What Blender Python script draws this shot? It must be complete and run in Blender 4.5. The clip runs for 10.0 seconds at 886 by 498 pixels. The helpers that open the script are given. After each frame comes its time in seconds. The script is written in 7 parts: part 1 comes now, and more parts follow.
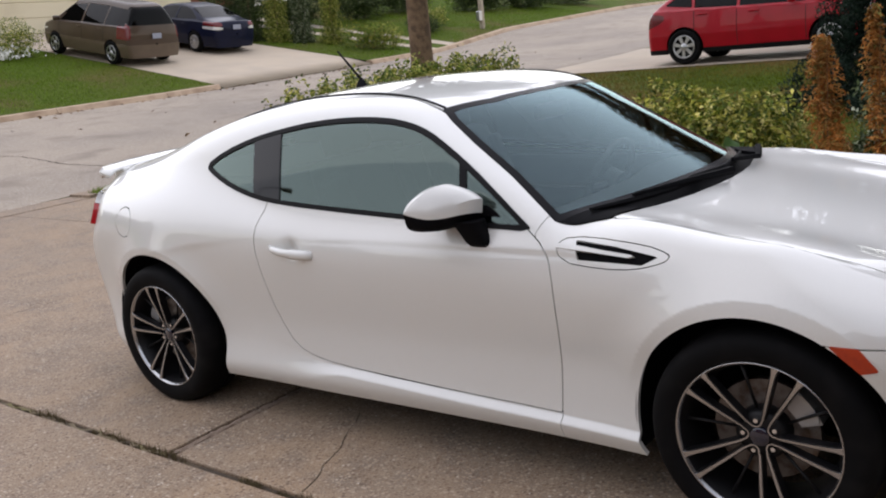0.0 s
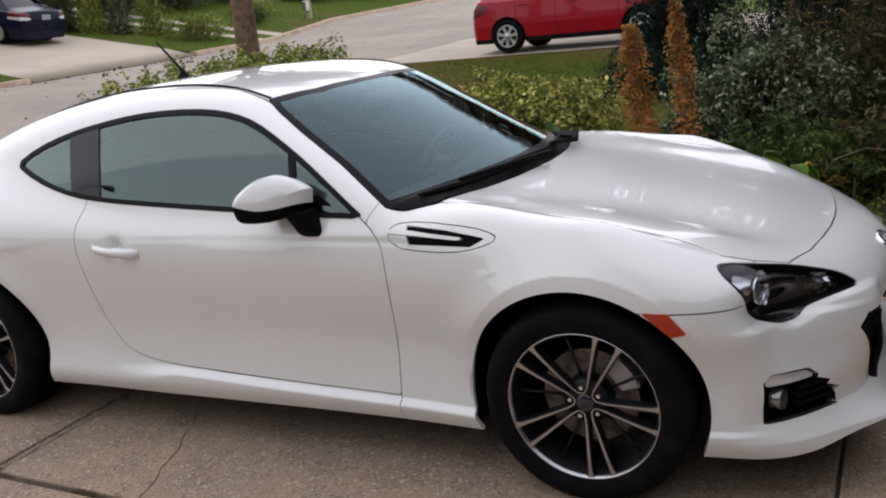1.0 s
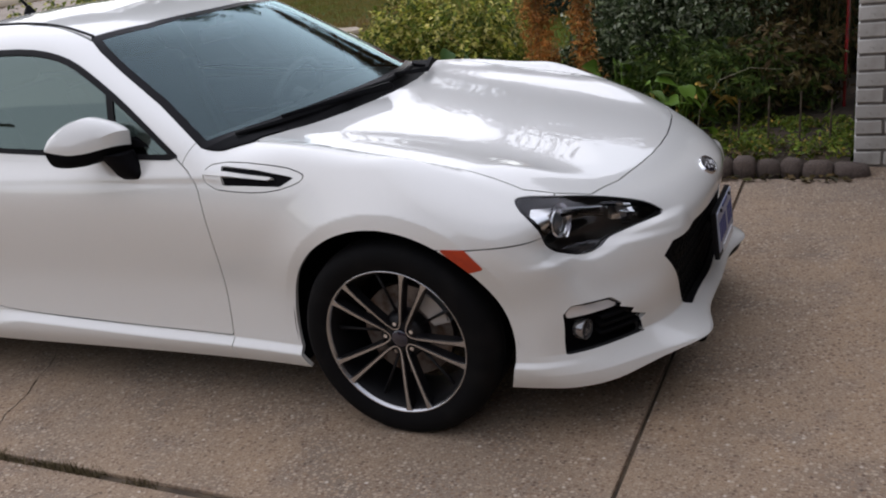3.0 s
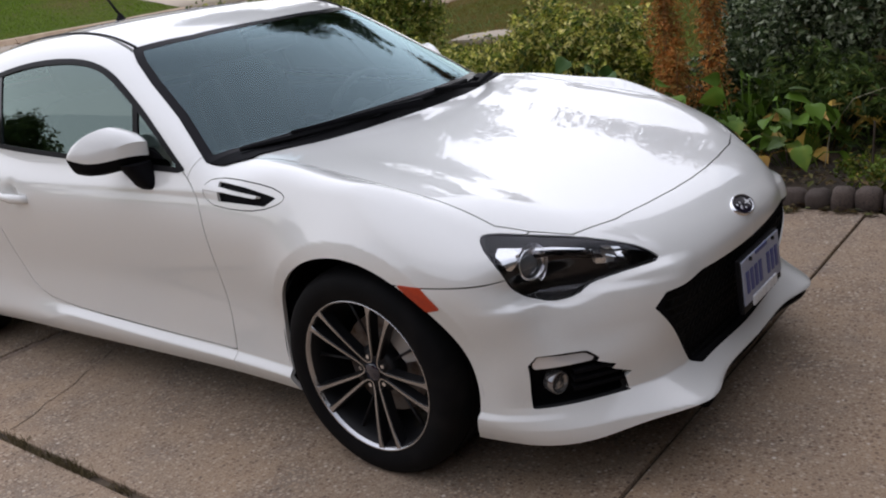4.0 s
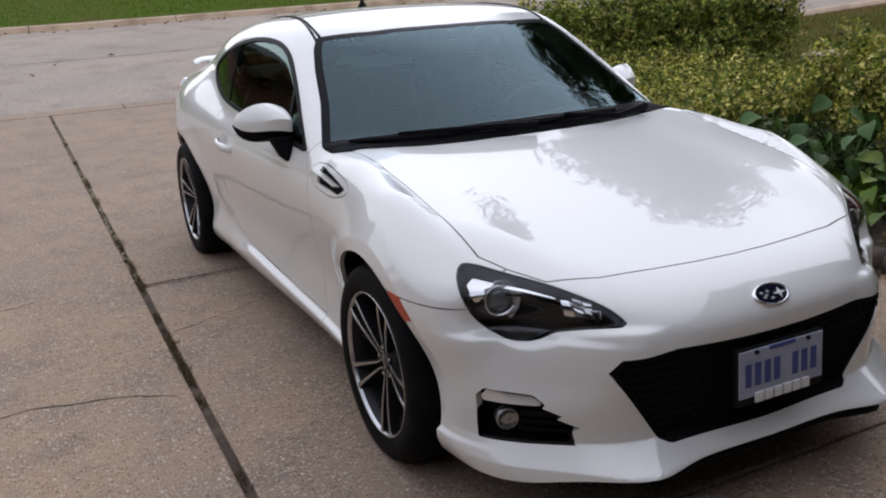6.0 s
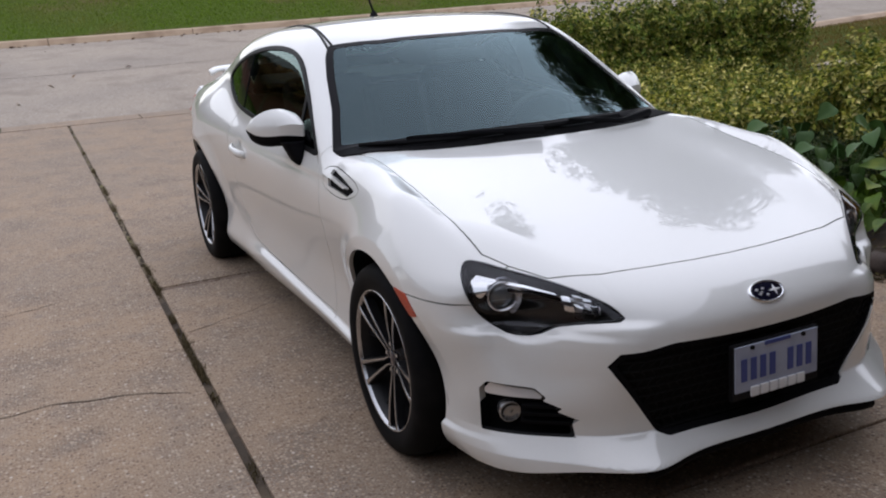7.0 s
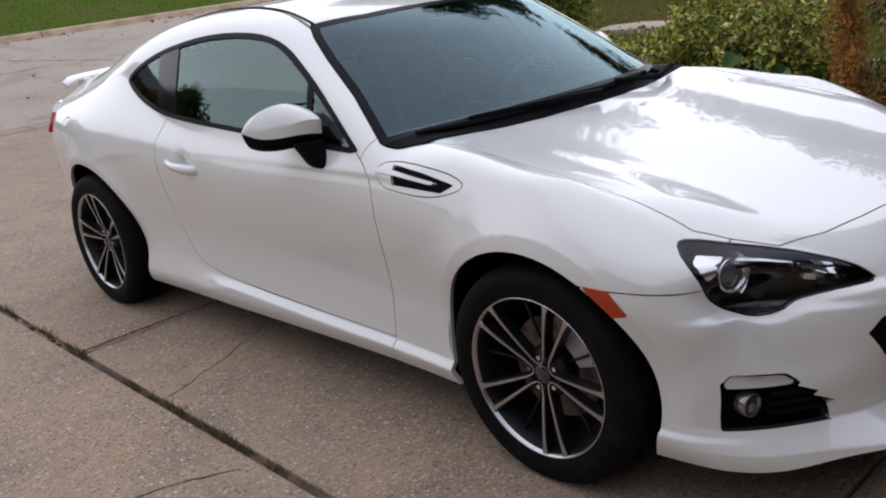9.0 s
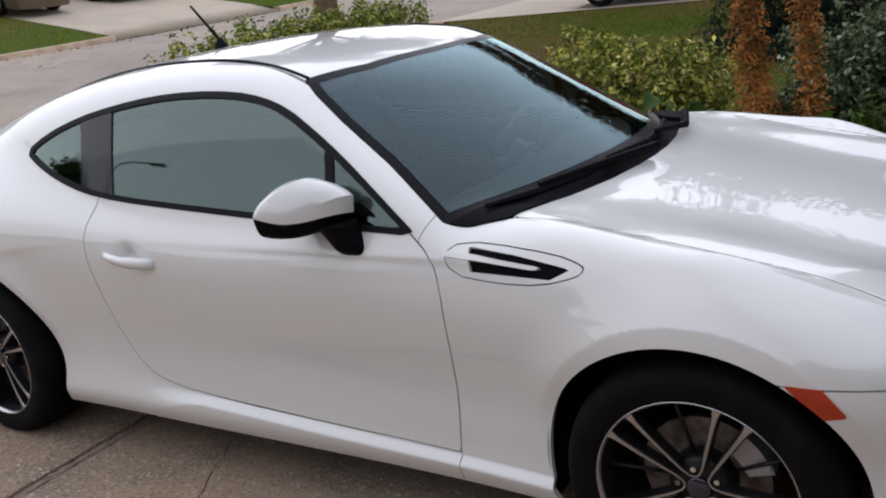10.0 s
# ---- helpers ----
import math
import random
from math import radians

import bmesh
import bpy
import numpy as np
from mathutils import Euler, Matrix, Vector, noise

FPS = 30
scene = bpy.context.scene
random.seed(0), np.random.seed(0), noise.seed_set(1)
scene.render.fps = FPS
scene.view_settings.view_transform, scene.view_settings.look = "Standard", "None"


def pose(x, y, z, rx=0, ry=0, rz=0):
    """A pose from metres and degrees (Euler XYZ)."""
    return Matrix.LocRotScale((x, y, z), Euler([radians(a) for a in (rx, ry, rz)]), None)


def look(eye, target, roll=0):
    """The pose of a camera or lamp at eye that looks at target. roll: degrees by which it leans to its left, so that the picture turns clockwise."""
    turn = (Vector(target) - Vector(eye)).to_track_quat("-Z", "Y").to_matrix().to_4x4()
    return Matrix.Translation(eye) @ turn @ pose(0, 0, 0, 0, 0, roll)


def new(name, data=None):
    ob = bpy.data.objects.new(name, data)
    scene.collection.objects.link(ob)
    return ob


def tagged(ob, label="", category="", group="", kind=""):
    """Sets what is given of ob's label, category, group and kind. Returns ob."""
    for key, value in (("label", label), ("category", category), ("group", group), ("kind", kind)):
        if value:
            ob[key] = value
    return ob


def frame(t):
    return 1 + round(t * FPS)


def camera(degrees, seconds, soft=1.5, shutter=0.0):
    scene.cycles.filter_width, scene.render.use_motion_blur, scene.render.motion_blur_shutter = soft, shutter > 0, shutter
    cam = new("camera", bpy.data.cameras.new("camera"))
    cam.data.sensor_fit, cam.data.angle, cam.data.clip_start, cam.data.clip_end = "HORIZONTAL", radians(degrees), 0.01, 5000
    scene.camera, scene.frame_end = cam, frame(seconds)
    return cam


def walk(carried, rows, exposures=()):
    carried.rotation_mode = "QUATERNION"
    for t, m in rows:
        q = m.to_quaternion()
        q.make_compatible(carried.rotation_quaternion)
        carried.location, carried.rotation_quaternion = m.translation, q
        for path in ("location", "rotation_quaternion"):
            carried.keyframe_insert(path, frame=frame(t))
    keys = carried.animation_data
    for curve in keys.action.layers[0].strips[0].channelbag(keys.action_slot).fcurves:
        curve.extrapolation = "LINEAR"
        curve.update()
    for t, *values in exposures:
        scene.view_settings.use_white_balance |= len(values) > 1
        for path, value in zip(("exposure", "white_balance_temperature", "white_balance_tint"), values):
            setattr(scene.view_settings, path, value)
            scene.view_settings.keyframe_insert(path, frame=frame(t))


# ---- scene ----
cam = camera(52.5, 10.0, soft=2.0)
PATH = [
    (0, (2.047, -3.074, 1.451), (0.842, -1.544, 0.994), -5.9),
    (0.5, (2.056, -3.09, 1.454), (0.969, -1.478, 0.985), -6.0),
    (1, (2.083, -3.095, 1.447), (1.182, -1.384, 0.934), -6.0),
    (1.5, (2.096, -3.104, 1.447), (1.36, -1.333, 0.877), -5.7),
    (2, (2.116, -3.097, 1.447), (1.449, -1.317, 0.825), -6.1),
    (2.5, (2.249, -3.025, 1.439), (1.534, -1.271, 0.798), -8.1),
    (2.7, (2.355, -2.972, 1.436), (1.586, -1.246, 0.783), -8.2),
    (3.8, (2.842, -2.496, 1.401), (1.749, -0.968, 0.716), -7.2),
    (4, (2.944, -2.391, 1.393), (1.722, -0.938, 0.762), -8.1),
    (4.5, (3.215, -2.154, 1.427), (1.792, -0.894, 0.806), -6.4),
    (5, (3.357, -1.928, 1.434), (1.756, -0.845, 0.92), -4.5),
    (5.5, (3.486, -1.766, 1.449), (1.814, -0.836, 0.867), -3.8),
    (5.7, (3.563, -1.724, 1.454), (1.863, -0.873, 0.833), -3.2),
    (6.8, (3.779, -1.694, 1.454), (2.023, -0.909, 0.904), -2.7),
    (7, (3.755, -1.723, 1.44), (2.01, -0.929, 0.868), -3.0),
    (7.5, (3.637, -1.957, 1.431), (1.962, -1.03, 0.854), -5.2),
    (8, (3.434, -2.15, 1.384), (1.752, -1.239, 0.799), -5.0),
    (8.5, (3.094, -2.275, 1.394), (1.438, -1.315, 0.812), -7.5),
    (9, (2.738, -2.414, 1.394), (1.329, -1.14, 0.77), -6.6),
    (9.5, (2.298, -2.53, 1.356), (1.123, -1.055, 0.691), -8.0),
    (10, (1.828, -2.511, 1.457), (0.768, -0.921, 0.868), -6.8),
]
walk(cam, [(t, look(eye, target, roll)) for t, eye, target, roll in PATH], [(0, 0.57, 6700, 16), (2.5, 0.46, 6600, 16), (4.0, 0.47, 6560, 16), (5.0, 0.44, 6500, 16), (5.5, 0.37, 6420, 16), (7.5, 0.38, 6420, 16), (8.5, 0.39, 6450, 16), (10, 0.41, 6480, 16)])

# ---- daylight: a bright overcast evening ----
world = bpy.data.worlds.new("overcast_sky")
scene.world = world
world.use_nodes = True
wn, wl = world.node_tree.nodes, world.node_tree.links
sky = wn.new("ShaderNodeTexSky")
sky.sky_type, sky.sun_disc = "NISHITA", False
sky.sun_elevation, sky.sun_rotation = radians(50), radians(-45)
sky.dust_density, sky.air_density, sky.ozone_density = 0.05, 1.4, 1.0
grey = wn.new("ShaderNodeHueSaturation")
grey.inputs["Saturation"].default_value = 0.32
wl.new(sky.outputs["Color"], grey.inputs["Color"])
# an overcast dome is brighter overhead than at the horizon
dome, height, rise, shade = (wn.new("ShaderNode" + k) for k in ("TexCoord", "SeparateXYZ", "MapRange", "VectorMath"))
shade.operation = "SCALE"
rise.inputs["To Min"].default_value, rise.inputs["To Max"].default_value = 0.72, 1.72
wl.new(dome.outputs["Generated"], height.inputs[0])
wl.new(height.outputs["Z"], rise.inputs["Value"])
wl.new(grey.outputs["Color"], shade.inputs[0])
wl.new(rise.outputs[0], shade.inputs["Scale"])
wl.new(shade.outputs[0], wn["Background"].inputs["Color"])
wn["Background"].inputs["Strength"].default_value = 0.15
sun = new("sun", bpy.data.lights.new("sun", "SUN"))
sun.data.energy, sun.data.angle, sun.data.color = 0.5, radians(115), (1.0, 0.95, 0.90)
sun.matrix_world = look((-9, 3, 16), (0, 0, 0))
scene.view_settings.exposure = 0.42
scene.view_settings.use_white_balance = True
scene.view_settings.white_balance_temperature, scene.view_settings.white_balance_tint = 6700, 16

# ---- tools ----
def mesh_ob(name, verts, faces, mat=None, parent=None, label="", smooth=True, normals=None):
    me = bpy.data.meshes.new(name)
    me.from_pydata([tuple(map(float, v)) for v in verts], [], [tuple(map(int, f)) for f in faces])
    if mat:
        me.materials.append(mat)
    if smooth:
        me.polygons.foreach_set("use_smooth", [True] * len(me.polygons))
    me.update()
    if normals is not None:
        me.normals_split_custom_set_from_vertices([tuple(map(float, n)) for n in normals])
    ob = new(name, me)
    if parent:
        ob.parent = parent
    if label:
        ob["label"] = label
    return ob


def part(name, bm, mat, parent=None, label="", smooth=False, angle=None):
    """Links a bmesh as ONE mesh object under a thing or a part."""
    me = bpy.data.meshes.new(name)
    bmesh.ops.recalc_face_normals(bm, faces=bm.faces)
    if angle:
        for e in bm.edges:
            if len(e.link_faces) == 2 and e.calc_face_angle(0) > radians(angle):
                e.smooth = False
    bm.to_mesh(me)
    bm.free()
    if mat:
        me.materials.append(mat)
    if smooth or angle:
        me.polygons.foreach_set("use_smooth", [True] * len(me.polygons))
    ob = new(name, me)
    if parent:
        ob.parent = parent
    if label:
        ob["label"] = label
    return ob


def thing(name, at=(0, 0, 0), rz=0, label="", category="", group="", kind=""):
    ob = new(name)
    ob.matrix_basis = pose(*at, 0, 0, rz)
    return tagged(ob, label, category, group, kind)


def bm_box(bm, c, s, bevel=0.0, m=None, seg=2):
    r = bmesh.ops.create_cube(bm, size=1, matrix=(m or Matrix()) @ Matrix.Translation(c) @ Matrix.Diagonal((*s, 1)))
    if bevel:
        es = list({e for v in r["verts"] for e in v.link_edges})
        bmesh.ops.bevel(bm, geom=es, offset=bevel, segments=seg, affect="EDGES", profile=0.6)
    return r["verts"]


def bm_cyl(bm, a, b, r0, r1=None, n=16, caps=True):
    a, b = Vector(a), Vector(b)
    q = (b - a).to_track_quat("Z", "Y").to_matrix().to_4x4()
    return bmesh.ops.create_cone(bm, cap_ends=caps, segments=n, radius1=r0, radius2=r0 if r1 is None else r1, depth=(b - a).length, matrix=Matrix.Translation((a + b) / 2) @ q)["verts"]


def bm_tube(bm, pts, radii, n=8):
    """A tube along points, with its own radius at each."""
    pts = [Vector(p) for p in pts]
    rings = []
    for i, p in enumerate(pts):
        d = (pts[min(i + 1, len(pts) - 1)] - pts[max(i - 1, 0)]).normalized()
        up = Vector((0, 0, 1)) if abs(d.z) < 0.9 else Vector((1, 0, 0))
        a = d.cross(up).normalized()
        b = d.cross(a)
        r = radii[i] if isinstance(radii, (list, tuple)) else radii
        rings.append([bm.verts.new(p + a * r * math.cos(k * 2 * math.pi / n) + b * r * math.sin(k * 2 * math.pi / n)) for k in range(n)])
    for r0, r1 in zip(rings, rings[1:]):
        for k in range(n):
            bm.faces.new((r0[k], r0[(k + 1) % n], r1[(k + 1) % n], r1[k]))
    bm.faces.new(rings[0]), bm.faces.new(rings[-1][::-1])


def bm_lathe(bm, prof, n=48, axis="Y", centre=(0, 0, 0), closed=False):
    """Turns a profile of (radius, along) round an axis."""
    rings = []
    for r, h in prof:
        ring = []
        for k in range(n):
            c, s = math.cos(2 * math.pi * k / n), math.sin(2 * math.pi * k / n)
            p = {"Y": (r * c, h, r * s), "X": (h, r * c, r * s), "Z": (r * c, r * s, h)}[axis]
            ring.append(bm.verts.new(Vector(p) + Vector(centre)))
        rings.append(ring)
    for r0, r1 in zip(rings, rings[1:] + ([rings[0]] if closed else [])):
        for k in range(n):
            bm.faces.new((r0[k], r0[(k + 1) % n], r1[(k + 1) % n], r1[k]))


def bm_prism(bm, outline, h0, h1, axes="XZ", bevel=0.0):
    """A flat outline pushed from h0 to h1 along the third axis."""
    def at(a, b, h):
        return {"XZ": (a, h, b), "XY": (a, b, h), "YZ": (h, a, b)}[axes]
    lo = [bm.verts.new(at(a, b, h0)) for a, b in outline]
    hi = [bm.verts.new(at(a, b, h1)) for a, b in outline]
    n = len(outline)
    fs = [bm.faces.new(lo), bm.faces.new(hi[::-1])]
    for i in range(n):
        fs.append(bm.faces.new((lo[i], hi[i], hi[(i + 1) % n], lo[(i + 1) % n])))
    if bevel:
        es = list({e for f in fs[:2] for e in f.edges})
        bmesh.ops.bevel(bm, geom=es, offset=bevel, segments=2, affect="EDGES")


# ---- materials ----
def material(name, base=(0.5, 0.5, 0.5), rough=0.5, metal=0.0, coat=0.0, spec=0.5, noises=(), bump_=(), emit=None, coat_rough=0.03, vary=0.0, island=False):
    """A surface. noises: (scale, detail, colour, low, high) rows mixed over the base; bump_: (scale, detail, strength, distance) rows."""
    m = bpy.data.materials.new(name)
    m.use_nodes = True
    nt = m.node_tree
    N, L = nt.nodes, nt.links
    p = N["Principled BSDF"]
    p.inputs["Base Color"].default_value = (*base, 1)
    p.inputs["Roughness"].default_value = rough
    p.inputs["Metallic"].default_value = metal
    p.inputs["Coat Weight"].default_value = coat
    p.inputs["Coat Roughness"].default_value = coat_rough
    p.inputs["Coat IOR"].default_value = 1.6
    p.inputs["Specular IOR Level"].default_value = spec
    geo = N.new("ShaderNodeTexCoord")
    out = None
    if vary:
        src = N.new("ShaderNodeNewGeometry") if island else N.new("ShaderNodeObjectInfo")
        ramp = N.new("ShaderNodeMapRange")
        ramp.inputs["To Min"].default_value, ramp.inputs["To Max"].default_value = 1 - vary, 1 + vary
        L.new(src.outputs["Random Per Island" if island else "Random"], ramp.inputs["Value"])
        mul = N.new("ShaderNodeVectorMath")
        mul.operation = "SCALE"
        mul.inputs[0].default_value = base
        L.new(ramp.outputs[0], mul.inputs["Scale"])
        out = mul.outputs[0]
    for scale, detail, colour, low, high in noises:
        t = N.new("ShaderNodeTexNoise")
        t.inputs["Scale"].default_value, t.inputs["Detail"].default_value = scale, detail
        L.new(geo.outputs["Object"], t.inputs["Vector"])
        r = N.new("ShaderNodeMapRange")
        r.inputs["From Min"].default_value, r.inputs["From Max"].default_value = low, high
        L.new(t.outputs["Fac"], r.inputs["Value"])
        mix = N.new("ShaderNodeMix")
        mix.data_type = "RGBA"
        mix.inputs["A"].default_value = (*base, 1)
        if out:
            L.new(out, mix.inputs["A"])
        mix.inputs["B"].default_value = (*colour, 1)
        L.new(r.outputs[0], mix.inputs["Factor"])
        out = mix.outputs["Result"]
    if out:
        L.new(out, p.inputs["Base Color"])
    last = None
    for scale, detail, strength, dist in bump_:
        t = N.new("ShaderNodeTexNoise")
        t.inputs["Scale"].default_value, t.inputs["Detail"].default_value = scale, detail
        L.new(geo.outputs["Object"], t.inputs["Vector"])
        b = N.new("ShaderNodeBump")
        b.inputs["Strength"].default_value, b.inputs["Distance"].default_value = strength, dist
        L.new(t.outputs["Fac"], b.inputs["Height"])
        if last:
            L.new(last, b.inputs["Normal"])
        last = b.outputs["Normal"]
    if last:
        L.new(last, p.inputs["Normal"])
    if emit:
        p.inputs["Emission Color"].default_value = (*emit[:3], 1)
        p.inputs["Emission Strength"].default_value = emit[3]
    return m


def glass_material(name, tint=(0.8, 0.85, 0.83), gloss=(1.0, 1.0, 1.0), ior=1.5):
    m = bpy.data.materials.new(name)
    m.use_nodes = True
    N, L = m.node_tree.nodes, m.node_tree.links
    N.remove(N["Principled BSDF"])
    tr, gl, mx, fr = N.new("ShaderNodeBsdfTransparent"), N.new("ShaderNodeBsdfGlossy"), N.new("ShaderNodeMixShader"), N.new("ShaderNodeFresnel")
    tr.inputs["Color"].default_value = (*tint, 1)
    gl.inputs["Roughness"].default_value = 0.0
    gl.inputs["Color"].default_value = (*gloss, 1)
    fr.inputs["IOR"].default_value = ior
    L.new(fr.outputs[0], mx.inputs["Fac"])
    L.new(tr.outputs[0], mx.inputs[1])
    L.new(gl.outputs[0], mx.inputs[2])
    L.new(mx.outputs[0], N["Material Output"].inputs["Surface"])
    return m


PAINT = material("pearl_white_paint", (0.752, 0.756, 0.720), 0.32, 0.0, 1.0, 0.5, noises=((900, 2, (0.83, 0.82, 0.80), 0.45, 0.7),), bump_=((260, 2, 0.006, 0.001),))
PAINT.node_tree.nodes["Principled BSDF"].inputs["Coat IOR"].default_value = 1.72
GAP = material("dark_joint", (0.012, 0.012, 0.013), 0.8)
TRIM = material("satin_black_trim", (0.009, 0.009, 0.010), 0.5, 0.0, 0.0, 0.12, bump_=((700, 2, 0.04, 0.001),))
RUBBER = material("black_rubber", (0.009, 0.009, 0.010), 0.65, 0.0, 0.0, 0.06)
GLOSSBLACK = material("gloss_black", (0.009, 0.009, 0.011), 0.25, 0.0, 0.0, 0.05)
PILLAR = material("pillar_gloss_black", (0.012, 0.012, 0.014), 0.08, 0.0, 0.15, 0.3)
PLASTIC = material("grained_black_plastic", (0.007, 0.007, 0.008), 0.6, 0.0, 0.0, 0.03, bump_=((900, 3, 0.15, 0.001),))
CHROME = material("chrome", (0.82, 0.83, 0.85), 0.07, 1.0)
SATIN = material("satin_silver", (0.55, 0.55, 0.56), 0.28, 1.0)
GLASS = glass_material("tinted_window_glass", (0.52, 0.62, 0.57), (0.78, 0.98, 0.92), 2.2)
SCREEN = glass_material("windscreen_glass", (0.78, 0.90, 0.88), (0.65, 0.88, 0.95), 1.60)
CLEAR = glass_material("clear_lens", (0.95, 0.96, 0.96), (0.96, 0.95, 1.0), 1.5)

# ---- the coupe's skin: smooth fields for nose, sides, top, cabin and tail, met by rays from a spine ----
def curve1d(xs, ys):
    """A smooth curve through a few points, level beyond its ends' slope."""
    xs, ys = np.array(xs, float), np.array(ys, float)
    h = np.diff(xs)
    n = len(xs)
    A, b = np.zeros((n, n)), np.zeros(n)
    A[0, 0] = A[-1, -1] = 1
    for i in range(1, n - 1):
        A[i, i - 1:i + 2] = h[i - 1], 2 * (h[i - 1] + h[i]), h[i]
        b[i] = 6 * ((ys[i + 1] - ys[i]) / h[i] - (ys[i] - ys[i - 1]) / h[i - 1])
    m = np.linalg.solve(A, b)

    def f(x):
        x = np.asarray(x, float)
        xc = np.clip(x, xs[0], xs[-1])
        i = np.clip(np.searchsorted(xs, xc) - 1, 0, n - 2)
        a, c, hi = xs[i + 1] - xc, xc - xs[i], h[i]
        s = (m[i] * a ** 3 + m[i + 1] * c ** 3) / (6 * hi) + (ys[i] / hi - m[i] * hi / 6) * a + (ys[i + 1] / hi - m[i + 1] * hi / 6) * c
        s0 = (ys[1] - ys[0]) / h[0] - h[0] * m[1] / 6
        s1 = (ys[-1] - ys[-2]) / h[-1] + h[-1] * m[-2] / 6
        return s + np.minimum(x - xs[0], 0) * s0 + np.maximum(x - xs[-1], 0) * s1
    return f


def smax(a, b, k):
    h = np.maximum(k - np.abs(a - b), 0) / k
    return np.maximum(a, b) + h * h * k * 0.25


def smin(a, b, k):
    return -smax(-a, -b, k)


def step(a, b, x):
    t = np.clip((x - a) / (b - a), 0, 1)
    return t * t * (3 - 2 * t)


def bump(x, c, s):
    return np.exp(-((x - c) / s) ** 2)


sill_edge = curve1d([-1.0, -0.7, -0.52, -0.40, -0.17, 0.24, 0.65, 0.95], [0.36, 0.36, 0.325, 0.296, 0.277, 0.258, 0.246, 0.240])
AXLE_F, AXLE_R, HUB_Z = 1.285, -1.285, 0.302
plan = curve1d([-2.1, -1.9, -1.6, -1.285, -0.9, -0.3, 0.3, 0.7, 1.0, 1.285, 1.55, 1.8, 2.0], [0.725, 0.788, 0.846, 0.879, 0.866, 0.836, 0.812, 0.804, 0.815, 0.832, 0.822, 0.785, 0.72])
side_prof = curve1d([0.10, 0.17, 0.22, 0.265, 0.33, 0.42, 0.52, 0.62, 0.69, 0.76, 0.82, 0.88, 0.95], [-0.100, -0.056, -0.036, -0.036, -0.038, -0.036, -0.020, -0.004, 0.0, -0.010, -0.032, -0.070, -0.130])
side_lift = curve1d([-2.1, -1.6, -1.285, -0.9, -0.4, 0.3, 0.8, 1.3, 1.8], [0.05, 0.055, 0.065, 0.05, 0.03, 0.015, -0.012, -0.055, -0.065])
nose_z = curve1d([0.10, 0.15, 0.24, 0.30, 0.38, 0.46, 0.52, 0.565, 0.60, 0.635, 0.67, 0.72, 0.80], [2.02, 2.045, 2.035, 2.035, 2.05, 2.068, 2.078, 2.075, 2.055, 2.02, 1.965, 1.87, 1.70])
nose_plan = curve1d([0.0, 0.15, 0.34, 0.48, 0.56, 0.65, 0.735, 0.80], [0.0, 0.006, 0.03, 0.075, 0.12, 0.178, 0.258, 0.33])
tail_z = curve1d([0.15, 0.3, 0.5, 0.7, 0.85, 0.95, 1.0], [1.98, 2.03, 2.08, 2.05, 2.0, 1.97, 1.90])
top_mid = curve1d([-2.1, -1.9, -1.4, -1.0, -0.4, 0.2, 0.7, 0.85, 1.1, 1.4, 1.65, 1.85, 1.95, 2.05], [0.96, 0.965, 0.965, 0.955, 0.90, 0.88, 0.885, 0.875, 0.838, 0.785, 0.735, 0.685, 0.655, 0.62])
roof_mid = curve1d([-2.0, -1.8, -1.5, -1.2, -0.9, -0.6, -0.35, -0.1, 0.15, 0.4], [0.95, 1.0, 1.085, 1.172, 1.242, 1.283, 1.294, 1.284, 1.240, 1.17])
cabin_taper = curve1d([-2.0, -1.6, -1.2, -0.9, -0.5, 0.0, 0.6], [0.23, 0.130, 0.022, -0.018, -0.030, -0.012, 0.0])
lamp_foot = curve1d([0.30, 0.41, 0.48, 0.53, 0.57, 0.62, 0.668, 0.714, 0.740], [0.575, 0.580, 0.573, 0.558, 0.538, 0.524, 0.536, 0.582, 0.632])


def front_field(x, w, z):
    lip = (0.045 + 0.05 * bump(w, 0.42, 0.13)) * np.clip((0.266 - z) / 0.055, 0, 1) * step(0.86, 0.70, w)
    scallop = 0.135 * (0.72 * step(0.33, 0.53, z) + 0.28 * step(0.530, 0.550, z)) * step(0.67, 0.56, z) * bump(w, 0.63, 0.13)
    foot_z = lamp_foot(w)
    ledge = 0.020 * step(0.003, -0.014, z - foot_z) * step(foot_z - 0.13, foot_z - 0.02, z) * step(0.31, 0.42, w) * step(0.70, 0.63, w)
    flat = 0.024 * bump(w, 0.45, 0.17) * step(0.54, 0.45, z)
    n = flat + ledge + nose_z(z) - nose_plan(w) - 0.5 * step(0.50, 0.60, z) * nose_plan(np.minimum(w, 0.42)) + lip - scallop
    return (x - n) * 0.93


def side_field(x, w, z):
    zz = z - side_lift(x) * step(0.35, 0.7, z)
    s = plan(x) + side_prof(zz)
    for ax in (AXLE_F, AXLE_R):
        r = np.hypot(x - ax, (z - HUB_Z))
        s = s + 0.020 * np.clip((0.522 - r) / 0.12, 0, 1) ** 2 * step(0.30, 0.60, z)
    # the sills flow into a soft hollow ahead of the rear wheel
    edge = sill_edge(x)
    soft = 0.028 + 0.16 * step(-0.25, -0.70, x)
    s = s + (0.025 - 0.006 * step(-0.30, -0.75, x)) * step(edge - 0.003, edge - 0.003 - soft, z) * step(1.05, 0.98, x)
    s = s - 0.022 * np.exp(-(np.hypot(x + 0.44, z - 0.735) / 0.034) ** 2)
    lip = 0.012 * step(0.25, 0.232, z) * step(1.5, 1.6, x)
    return w - s - lip


